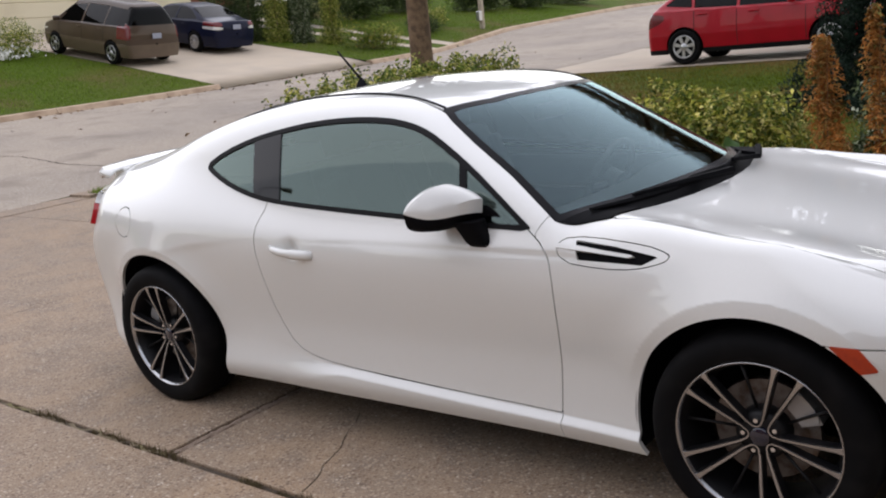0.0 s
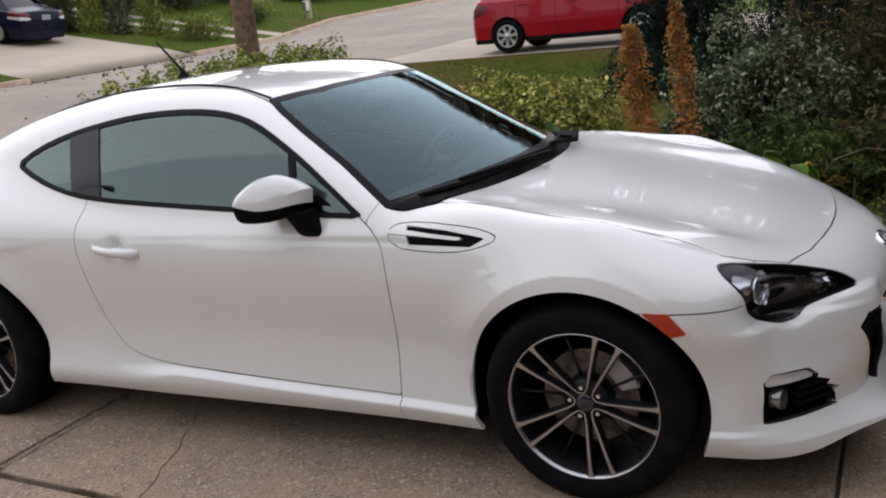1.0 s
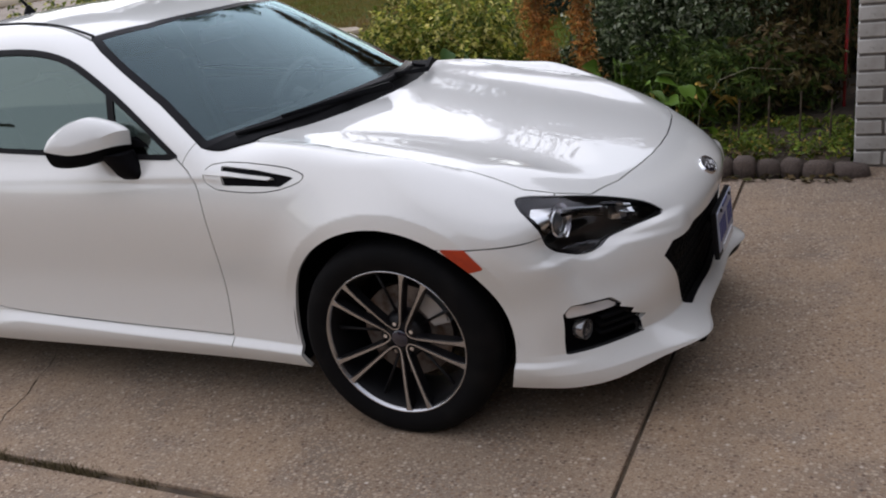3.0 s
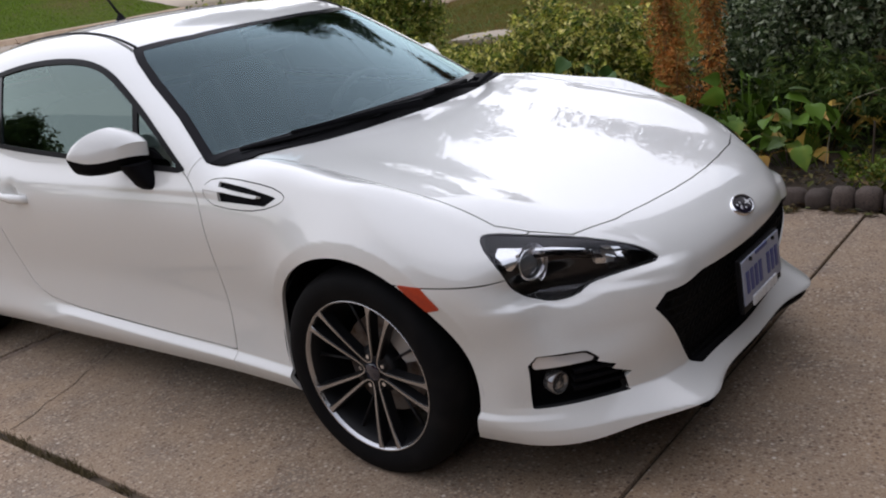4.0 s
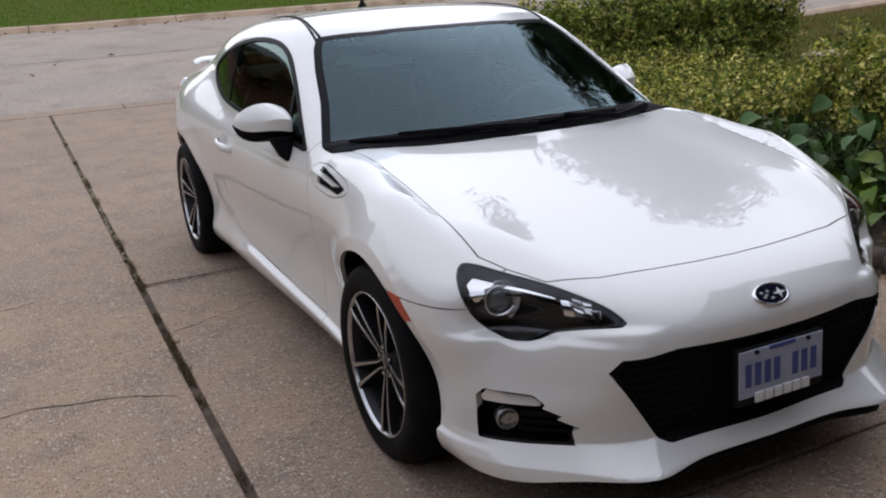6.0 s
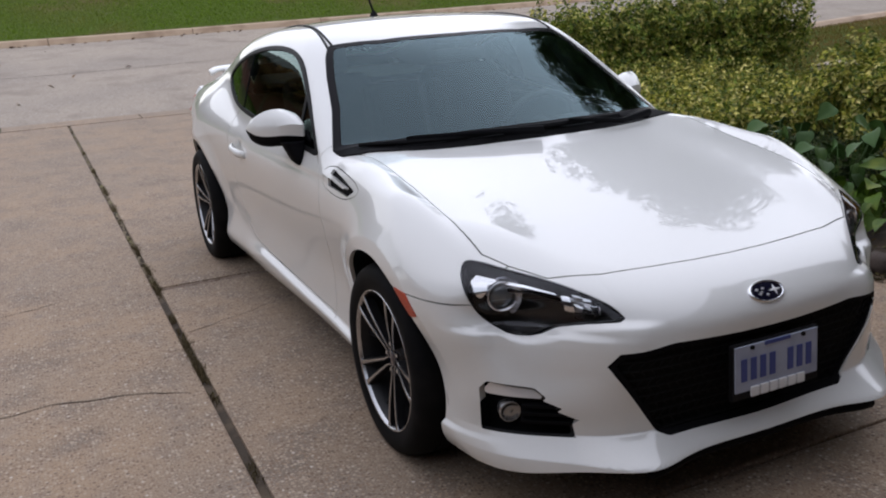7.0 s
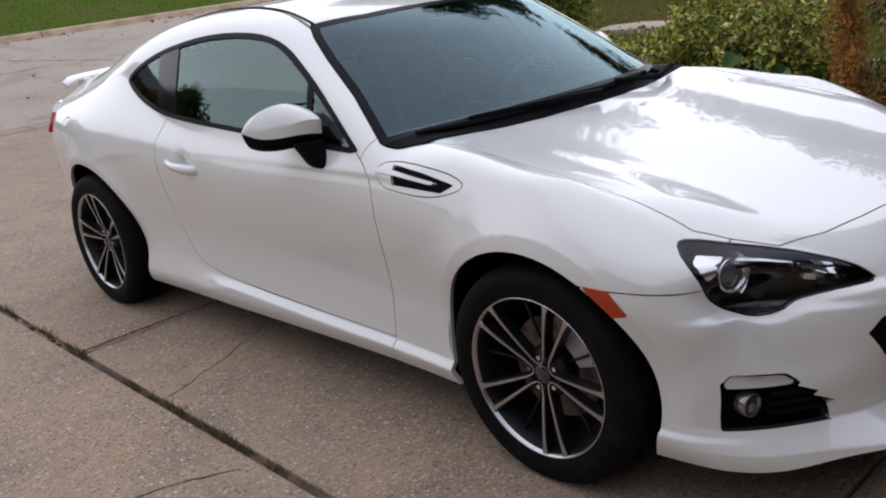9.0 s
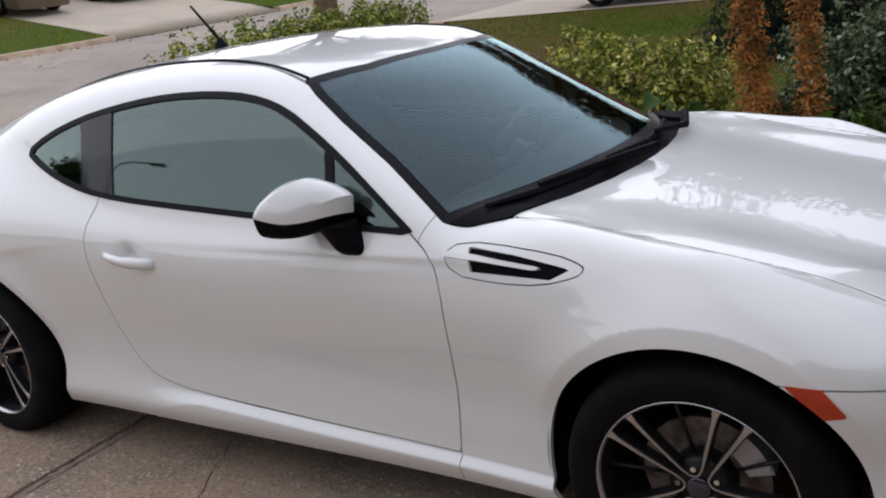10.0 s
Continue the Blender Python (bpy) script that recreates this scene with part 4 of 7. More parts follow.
# door mirrors
def mirror(s):
    m = part("door_mirror", bmesh.new(), None, doors[0 if s == 1 else 1], "white door mirror with a black foot")
    ys = np.concatenate((0.754 + 0.010 * (1 - np.cos(np.linspace(0, 1.571, 5))), np.linspace(0.77, 0.91, 9)[:-1], 0.91 + 0.032 * np.sin(np.linspace(0, 1.571, 9))))
    front = curve1d([0.75, 0.80, 0.85, 0.90, 0.93, 0.945], [0.410, 0.400, 0.370, 0.316, 0.270, 0.232])
    rear = curve1d([0.75, 0.85, 0.95], [0.240, 0.226, 0.210])
    topz = curve1d([0.75, 0.79, 0.83, 0.87, 0.91, 0.945], [0.964, 0.986, 0.996, 0.990, 0.968, 0.934])
    lowz = curve1d([0.75, 0.85, 0.92, 0.945], [0.862, 0.864, 0.877, 0.903])

    def shell(y):
        c = float(np.interp(y, (0.754, 0.94), (0.70, 0.42)))
        return ((0.00, 0.0), (0.35, 0.0), (0.66, 0.02), (0.85, 0.10), (0.965, 0.27), (1.0, c), (0.90, c + 0.38 * (1 - c)), (0.74, c + 0.76 * (1 - c)), (0.54, 1.0), (0.34, 0.97), (0.16, 0.86), (0.03, 0.74), (0.0, 0.66))

    def loft(keep, grow=0.0):
        bm = bmesh.new()
        rows = []
        for i, y in enumerate(ys):
            shrink = min(1, 0.88 + 0.12 * math.sqrt(min((y - 0.754) / 0.010, 1))) * max(0.10, math.sqrt(max(1 - max((y - 0.918) / 0.0242, 0) ** 2, 0)))
            x0, x1, z0, z1 = (float(f(np.array(y))) for f in (rear, front, lowz, topz))
            cz, cx = (z0 + z1) / 2, (x0 + x1) / 2
            rows.append([bm.verts.new((cx + (x0 + (x1 - x0) * u - cx) * (shrink - grow), -y * s, cz + (z0 + (z1 - z0) * v - cz) * (shrink - grow))) for u, v in keep(y)])
        n = len(rows[0])
        for r0, r1 in zip(rows, rows[1:]):
            for k in range(n):
                bm.faces.new((r0[k], r0[(k + 1) % n], r1[(k + 1) % n], r1[k]))
        bm.faces.new(rows[0]), bm.faces.new(rows[-1][::-1])
        return bm
    part("mirror_cap", loft(lambda y: shell(y)[4:] + ((0.02, 0.27),)), PAINT, m, "white mirror cap", angle=30)
    part("mirror_base", loft(lambda y: tuple((u, -0.12 + v * 1.44) for u, v in shell(y)[:5]) + ((0.96, 0.275), (0.0, 0.275)), 0.008), PLASTIC, m, "black lower mirror housing", angle=40)
    bm = bmesh.new()
    bm_prism(bm, [(-0.768 * s, 0.894), (-0.87 * s, 0.890), (-0.902 * s, 0.910), (-0.88 * s, 0.930), (-0.83 * s, 0.940), (-0.77 * s, 0.930)], 0.0, 0.006, "YZ")
    bmesh.ops.transform(bm, matrix=Matrix.Translation((0.2215, -0.85 * s, 0)) @ pose(0, 0, 0, 0, 0, -9.6 * s) @ Matrix.Translation((-0.004, 0.85 * s, 0)), verts=bm.verts)
    part("mirror_glass", bm, CHROME, m, "mirror glass")
    bm = bmesh.new()
    rows = []
    for y, z, cx, hx, hy in ((0.800, 0.875, 0.372, 0.050, 0.046), (0.796, 0.855, 0.376, 0.050, 0.042), (0.792, 0.828, 0.386, 0.046, 0.034), (0.785, 0.802, 0.394, 0.044, 0.030), (0.772, 0.786, 0.396, 0.040, 0.026)):
        rows.append([bm.verts.new((cx + hx * math.copysign(abs(math.cos(t)) ** 0.7, math.cos(t)), -(y + hy * math.copysign(abs(math.sin(t)) ** 0.7, math.sin(t))) * s, z)) for t in np.linspace(0, 2 * math.pi, 21)[:-1]])
    for r0, r1 in zip(rows, rows[1:]):
        for k in range(20):
            bm.faces.new((r0[k], r0[(k + 1) % 20], r1[(k + 1) % 20], r1[k]))
    bm.faces.new(rows[0]), bm.faces.new(rows[-1][::-1])
    part("mirror_foot", bm, PLASTIC, m, "black mirror foot", angle=50)
    # the black sail behind it
    bm = bmesh.new()
    bm_prism(bm, [(0.365, 0.852), (0.50, 0.850), (0.45, 0.890), (0.41, 0.912), (0.37, 0.912)], -0.715 * s, -0.752 * s, "XZ", 0.006)
    part("mirror_sail", bm, PLASTIC, m)


mirror(1), mirror(-1)

# door handles, antenna, wipers, rear wing
for s in (1, -1):
    xs = np.linspace(-0.545, -0.330, 9)
    zs = 0.737 - 0.09 * (xs + 0.545)
    O = np.stack((xs, xs * 0, zs), 1)
    P = on_skin(O, np.tile((0.0, -1.0, 0), (len(xs), 1)), 1.0)
    bm = bmesh.new()
    rows = []
    for i, p in enumerate(P):
        f = i / 8
        off = 0.006 + 0.026 * math.sin(math.pi * min(max(f * 1.1 - 0.05, 0), 1)) ** 0.5
        hz = 0.0125 + 0.003 * math.sin(math.pi * f) + (0.004 if f > 0.6 else 0)
        y = -(abs(P[0][1]) * (1 - f) + abs(P[-1][1]) * f) - off
        rows.append([bm.verts.new((p[0], (y + dy) * s, p[2] + dz * hz)) for dy, dz in ((0.014, -1), (0.003, -0.9), (-0.004, -0.3), (-0.004, 0.3), (0.003, 0.9), (0.014, 1))])
    for r0, r1 in zip(rows, rows[1:]):
        for k in range(6):
            bm.faces.new((r0[k], r0[(k + 1) % 6], r1[(k + 1) % 6], r1[k]))
    bm.faces.new(rows[0]), bm.faces.new(rows[-1][::-1])
    part("door_handle", bm, PAINT, doors[0 if s == 1 else 1], "white door handle", smooth=True)
bm = bmesh.new()
bm_lathe(bm, [(0.030, -0.012), (0.026, 0.010), (0.014, 0.030), (0.007, 0.042)], 20, "Z", (-0.742, 0.0, 1.268))
aerial = part("aerial", bm, RUBBER, coupe, "short black roof aerial", smooth=True)
bm = bmesh.new()
bm_tube(bm, [(-0.742, 0, 1.300), (-0.795, 0, 1.360), (-0.866, 0, 1.436)], [0.0065, 0.0055, 0.0045], 8)
part("aerial_rod", bm, RUBBER, aerial, smooth=True)


def over_skin(pts, lift):
    P = np.array(pts)
    N_ = skin_normal(P)
    P = P - skin_field(*P.T)[:, None] * N_
    return [tuple(p + n * lift) for p, n in zip(P, N_)]


for blade, arm in ((((0.735, -0.655, 0.868), (0.80, -0.52, 0.880), (0.86, -0.33, 0.892), (0.895, -0.16, 0.900)), ((0.80, -0.50, 0.88), (0.90, -0.20, 0.896), (0.945, -0.02, 0.892))),
                   (((0.87, -0.20, 0.905), (0.905, 0.02, 0.910), (0.88, 0.22, 0.905), (0.83, 0.40, 0.895)), ((0.895, 0.12, 0.905), (0.92, 0.35, 0.885), (0.86, 0.52, 0.872)))):
    wiper = part("wiper", bmesh.new(), None, coupe, "black windscreen wiper lying at the screen's foot")
    bm = bmesh.new()
    bm_tube(bm, over_skin(blade, 0.016), [0.007, 0.011, 0.011, 0.007], 6)
    part("wiper_blade", bm, RUBBER, wiper)
    bm = bmesh.new()
    bm_tube(bm, over_skin(arm, 0.030), [0.007, 0.011, 0.016], 6)
    part("wiper_arm", bm, PLASTIC, wiper)
bm = bmesh.new()
rows = []
for i in range(33):
    v = -1 + 2 * i / 32
    y = 0.655 * v
    x0 = -1.800 - 0.075 * (1 - v * v) - 0.02
    z0 = 0.985 + 0.012 * (1 - v * v) - 0.02 * max(abs(v) - 0.93, 0) / 0.07
    ch = 0.125 * (1 - 0.25 * v ** 8)
    rows.append([bm.verts.new((x0 - ch * a, y, z0 + b)) for a, b in ((0, 0.0), (0.08, 0.010), (0.35, 0.017), (0.75, 0.020), (1.0, 0.022), (1.0, 0.014), (0.6, 0.002), (0.2, -0.008))])
for r0, r1 in zip(rows, rows[1:]):
    for k in range(8):
        bm.faces.new((r0[k], r0[(k + 1) % 8], r1[(k + 1) % 8], r1[k]))
bm.faces.new(rows[0]), bm.faces.new(rows[-1][::-1])
spoiler = part("rear_spoiler", bm, PAINT, coupe, "white rear spoiler", smooth=True)
for y in (-0.55, 0.55):
    bm = bmesh.new()
    bm_box(bm, (-1.87, y, 0.962), (0.085, 0.05, 0.06), 0.012)
    part("spoiler_foot", bm, PAINT, spoiler)

# cabin
cab = part("cabin_trim", bmesh.new(), None, coupe, "dark cabin with two front seats")
bm = bmesh.new()
bm_box(bm, (-0.2, 0, 0.36), (2.0, 1.34, 0.05), 0.01)
bm_box(bm, (-0.95, 0, 0.62), (0.08, 1.3, 0.6), 0.02)
bm_box(bm, (-1.35, 0, 0.93), (0.75, 1.05, 0.04), 0.01)
part("cabin_floor", bm, DASH, cab)
for s in (-1, 1):
    bm = bmesh.new()
    bm_box(bm, (-0.05, 0.715 * s, 0.60), (1.35, 0.05, 0.50), 0.02)
    bm_box(bm, (0.02, 0.67 * s, 0.66), (0.8, 0.08, 0.07), 0.02)
    part("door_card", bm, DASH, cab, smooth=False)
bm = bmesh.new()
prof = [(0.40, 0.62), (0.42, 0.76), (0.46, 0.835), (0.52, 0.858), (0.62, 0.862), (0.72, 0.855), (0.72, 0.55), (0.5, 0.55)]
rows = []
for i in range(21):
    v = -1 + 0.1 * i
    rows.append([bm.verts.new((x + 0.10 * (1 - v * v) * (0.2 if x < 0.5 else 0.4) - 0.17 * abs(v) ** 3 * (1 if x > 0.6 else 0), 0.69 * v, z + (0.022 * math.exp(-((v - 0.5) / 0.22) ** 2) if 0.42 < x < 0.7 else 0))) for x, z in prof])
for r0, r1 in zip(rows, rows[1:]):
    for k in range(8):
        bm.faces.new((r0[k], r0[(k + 1) % 8], r1[(k + 1) % 8], r1[k]))
part("dashboard", bm, DASH, cab, "dark grey dashboard", angle=35)
bm = bmesh.new()
ring = [(0.18 * math.cos(a), 0.18 * math.sin(a)) for a in np.linspace(0, 2 * math.pi, 41)]
sm = Matrix.Translation((0.28, 0.36, 0.785)) @ pose(0, 0, 0, 0, -68, 0)
bm_tube(bm, [sm @ Vector((a, b, 0)) for a, b in ring], 0.016, 10)
for a in (0, math.pi, 1.5 * math.pi):
    bm_tube(bm, [sm @ Vector((0, 0, -0.02)), sm @ Vector((-0.17 * math.sin(a) * -1, 0.17 * math.cos(a), 0))], 0.016, 6)
bm_cyl(bm, sm @ Vector((0, 0, -0.05)), sm @ Vector((0, 0, 0.01)), 0.06, n=18)
bm_cyl(bm, sm @ Vector((0, 0, -0.05)), sm @ Vector((0, 0, -0.3)), 0.035, n=12)
part("steering_wheel", bm, DASH, cab, "black steering wheel", angle=40)
for y in (-0.36, 0.36):
    seat = part("front_seat", bmesh.new(), None, coupe, "dark cloth bucket seat")
    bm = bmesh.new()
    bm_box(bm, (-0.12, y, 0.50), (0.52, 0.46, 0.16), 0.06, seg=3)
    part("seat_cushion", bm, CLOTH, seat, smooth=True)
    bm = bmesh.new()
    rm = Matrix.Translation((-0.36, y, 0.55)) @ pose(0, 0, 0, 0, -20, 0)
    bm_box(bm, (0, 0, 0.24), (0.14, 0.44, 0.52), 0.06, rm, 3)
    bm_box(bm, (0.05, 0.19, 0.22), (0.12, 0.08, 0.40), 0.035, rm, 3)
    bm_box(bm, (0.05, -0.19, 0.22), (0.12, 0.08, 0.40), 0.035, rm, 3)
    part("seat_back", bm, CLOTH, seat, smooth=True)
    bm = bmesh.new()
    bm_box(bm, (0.01, 0, 0.585), (0.09, 0.25, 0.16), 0.04, rm, 3)
    part("headrest", bm, CLOTH, seat, smooth=True)
bm = bmesh.new()
bm_box(bm, (0.235, 0.0, 1.135), (0.03, 0.24, 0.06), 0.02)
bm_cyl(bm, (0.235, 0, 1.15), (0.24, 0, 1.20), 0.012, n=8)
part("rear_view_mirror", bm, DASH, cab, "black rear view mirror", smooth=False)

# ---- ground, driveway, street ----
def ground_z(x, y):
    """Height of the land: level round the coupe, rising to the neighbour's drive and along the street, a bank beyond the far kerb."""
    x, y = np.asarray(x, float), np.asarray(y, float)
    near = np.interp(y, (2.2, 4.6, 13.5, 18, 30, 60), (0, 0.05, 0.45, 0.56, 1.05, 1.9))
    far = np.interp(y, (-60, 0, 11, 18, 22.6, 27, 37, 60), (0.56, 0.56, 0.67, 0.82, 0.96, 1.44, 1.90, 2.3))
    street = near + (far - near) * np.clip((-8.335 - x) / 8.965, 0, 1)
    bank = 0.083 + 0.178 * (-17.3 - np.maximum(x, -30)) + 0.02 * np.maximum(0, -30 - x)
    return street + np.where(x < -17.3, bank, 0)


CONCRETE = material("exposed_aggregate_concrete", (0.338, 0.232, 0.145), 0.80, noises=((0.9, 4, (0.225, 0.178, 0.136), 0.40, 0.72), (6, 5, (0.225, 0.175, 0.135), 0.48, 0.75), (3.1, 6, (0.175, 0.132, 0.098), 0.48, 0.78), (150, 2, (0.42, 0.34, 0.25), 0.57, 0.68), (170, 2, (0.13, 0.09, 0.065), 0.57, 0.68)), bump_=((110, 3, 0.35, 0.004),))


def pebbles(m, scale, share):
    """Lays small stones of many tints, each with its own height, into a surface."""
    N, L = m.node_tree.nodes, m.node_tree.links
    p = N["Principled BSDF"]
    below = p.inputs["Base Color"].links[0].from_socket
    tc, vo, ramp, cover, mix, patch, mul = (N.new("ShaderNode" + k) for k in ("TexCoord", "TexVoronoi", "ValToRGB", "MapRange", "Mix", "TexNoise", "Math"))
    vo.inputs["Scale"].default_value, vo.inputs["Randomness"].default_value = scale, 1.0
    L.new(tc.outputs["Object"], vo.inputs["Vector"])
    el = ramp.color_ramp.elements
    for _ in range(4):
        el.new(0.5)
    for e, (at, c) in zip(el, ((0.0, (0.085, 0.060, 0.045)), (0.24, (0.17, 0.105, 0.07)), (0.46, (0.29, 0.20, 0.13)), (0.66, (0.36, 0.27, 0.19)), (0.86, (0.46, 0.37, 0.28)), (1.0, (0.62, 0.55, 0.47)))):
        e.position, e.color = at, (*c, 1)
    L.new(vo.outputs["Color"], ramp.inputs["Fac"])
    cover.inputs["From Min"].default_value, cover.inputs["From Max"].default_value = 0.55, 0.25
    L.new(vo.outputs["Distance"], cover.inputs["Value"])
    patch.inputs["Scale"].default_value, patch.inputs["Detail"].default_value = 3.0, 4
    L.new(tc.outputs["Object"], patch.inputs["Vector"])
    mul.operation = "MULTIPLY_ADD"
    mul.inputs[1].default_value, mul.inputs[2].default_value = share * 1.6, share * 0.2
    L.new(patch.outputs["Fac"], mul.inputs[0])
    both_ = N.new("ShaderNodeMath")
    both_.operation = "MULTIPLY"
    L.new(mul.outputs[0], both_.inputs[0])
    L.new(cover.outputs[0], both_.inputs[1])
    mix.data_type = "RGBA"
    L.new(both_.outputs[0], mix.inputs["Factor"])
    L.new(below, mix.inputs["A"])
    L.new(ramp.outputs["Color"], mix.inputs["B"])
    L.new(mix.outputs["Result"], p.inputs["Base Color"])


pebbles(CONCRETE, 78, 1.05)
SMOOTHCONC = material("pale_concrete", (0.52, 0.425, 0.32), 0.85, noises=((0.9, 4, (0.44, 0.362, 0.280), 0.42, 0.7), (40, 3, (0.50, 0.45, 0.38), 0.5, 0.75)), bump_=((60, 3, 0.2, 0.003),))
ASPHALT = material("worn_grey_asphalt", (0.365, 0.300, 0.235), 0.88, noises=((0.35, 5, (0.27, 0.225, 0.185), 0.42, 0.7), (45, 2, (0.50, 0.45, 0.39), 0.57, 0.68), (38, 2, (0.13, 0.11, 0.095), 0.59, 0.70), (1.6, 5, (0.24, 0.195, 0.155), 0.52, 0.75)), bump_=((90, 3, 0.3, 0.004),))
KERB = material("old_kerb_concrete", (0.52, 0.385, 0.27), 0.85, noises=((2.2, 4, (0.30, 0.20, 0.13), 0.45, 0.75),), bump_=((40, 3, 0.3, 0.004),))
CRACK = material("dirt_in_joints", (0.060, 0.044, 0.030), 0.95, noises=((9, 4, (0.13, 0.095, 0.060), 0.45, 0.7),), bump_=((120, 3, 0.6, 0.006),))
MOSS = material("moss", (0.115, 0.088, 0.040), 0.95, noises=((60, 3, (0.21, 0.165, 0.085), 0.45, 0.7),), bump_=((180, 2, 0.8, 0.006),))
SOIL = material("dark_garden_soil", (0.050, 0.037, 0.026), 0.95, noises=((5, 4, (0.09, 0.06, 0.035), 0.5, 0.7),), bump_=((40, 4, 0.8, 0.02),))
TURF = material("lawn_turf", (0.085, 0.130, 0.014), 0.9, spec=0.1, noises=((0.45, 4, (0.10, 0.125, 0.022), 0.42, 0.68), (0.42, 3, (0.16, 0.115, 0.050), 0.52, 0.72), (60, 3, (0.032, 0.055, 0.012), 0.5, 0.7)), bump_=((60, 3, 0.8, 0.03),))


def sheet_grid(name, xs, ys, lift, mat, parent=None, label="", keep=None):
    """A patch of land following ground_z, its edges turned down."""
    xs, ys = list(xs), list(ys)
    Xg, Yg = np.meshgrid(xs, ys, indexing="ij")
    Zg = ground_z(Xg, Yg) + lift
    V_ = np.stack((Xg, Yg, Zg), -1).reshape(-1, 3)
    m = len(ys)
    F = []
    for i in range(len(xs) - 1):
        for j in range(m - 1):
            if keep is None or keep((xs[i] + xs[i + 1]) / 2, (ys[j] + ys[j + 1]) / 2):
                F.append((i * m + j, (i + 1) * m + j, (i + 1) * m + j + 1, i * m + j + 1))
    ob = mesh_ob(name, V_, F, mat, parent, label)
    return ob


tagged(sheet_grid("ground", [-600, -300, -150, -80, -60, -45, -36, -30] + list(np.arange(-28, -17.3, 1.5)) + [-17.301, -17.3, -14, -11, -8.3, -8.0, -7.9, -4, 0, 3, 6, 12, 30, 80, 200, 600], [-600, -200, -80, -40, -20, -10, -5, 0, 2.2, 4.6, 8, 11, 13.5, 15.5] + list(np.arange(16, 33, 1)) + [34, 37, 40, 50, 70, 120, 250, 600], -0.11, TURF), "green lawn and land round the street", "ground", kind="structure")
tagged(sheet_grid("street", list(np.linspace(-17.28, -8.335, 20)), list(np.arange(-60, 0, 2)) + list(np.arange(0, 33, 0.8)) + [34, 38, 44, 52, 62, 76, 92], 0.0, ASPHALT), "worn light grey asphalt street with cracks", "street", kind="structure")
tagged(sheet_grid("side_drive", list(np.linspace(-8.34, 6, 24)), np.arange(13.45, 19.6, 0.5), 0.012, SMOOTHCONC), "neighbour's concrete driveway", "driveway", kind="structure")

# driveway slabs, each one a piece
drive = thing("driveway", (0, 0, 0), 0, "exposed aggregate concrete driveway with mossy joints", "driveway", kind="structure")
slab_rng = random.Random(4)


def slab(x0, x1, y0, y1, mat=CONCRETE, name="slab", parent=None, top=0.0, deep=0.10):
    bm = bmesh.new()
    bm_box(bm, ((x0 + x1) / 2, (y0 + y1) / 2, top - deep / 2), (x1 - x0, y1 - y0, deep), 0.007)
    return part(name, bm, mat, parent or drive, smooth=False)


cross = [-7.88, -0.83, 1.95, 4.73, 7.5]
for a, b in zip(cross, cross[1:]):
    slab(a + (0.028 if abs(a + 0.83) < 0.01 else 0.006), b - (0.028 if abs(b + 0.83) < 0.01 else 0.006), -1.240, 1.80)
slab(-7.87, -4.93, 1.806, 3.20)
slab(2.46, 7.5, 1.806, 2.16)
cross2 = [-7.88, 2.92, 5.4, 7.5]
for a, b in zip(cross2, cross2[1:]):
    slab(a + 0.003, b - 0.003, -4.40, -1.272)
for a, b in zip(cross2, cross2[1:]):
    slab(a + 0.004, b - 0.004, -8.6, -4.412)
# the wide cross joint is filled with crumbling gravel
bm = bmesh.new()
fill_rng = random.Random(12)
xs_ = [-0.856, -0.842, -0.828, -0.814, -0.806]
rows = [[bm.verts.new((x + fill_rng.uniform(-0.004, 0.004), -1.236 + 3.03 * i / 120, (-0.022 if k in (0, 4) else -0.003) + fill_rng.uniform(-0.006, 0.004))) for k, x in enumerate(xs_)] for i in range(121)]
for r0, r1 in zip(rows, rows[1:]):
    for k in range(4):
        bm.faces.new((r0[k], r0[k + 1], r1[k + 1], r1[k]))
part("joint_fill", bm, material("crumbling_joint_gravel", (0.25, 0.185, 0.14), 0.95, noises=((14, 4, (0.13, 0.09, 0.065), 0.46, 0.68), (90, 2, (0.34, 0.27, 0.21), 0.58, 0.68)), bump_=((120, 3, 0.6, 0.006),)), drive, "crumbling gravel in the wide joint")
# gutter strip where the driveway meets the street
for k in range(9):
    y0 = -8.4 + 1.6 * k
    bm = bmesh.new()
    bm_box(bm, (-8.106, y0 + 0.8, -0.045 + float(ground_z(-8, y0 + 0.8))), (0.44, 1.588, 0.10), 0.006)
    part("gutter_block", bm, CONCRETE, drive)
bm = bmesh.new()
bm_box(bm, (-0.2, -3.4, -0.064), (15.3, 10.4, 0.10))
part("joint_bed", bm, CRACK, drive, "dirt in the joints")


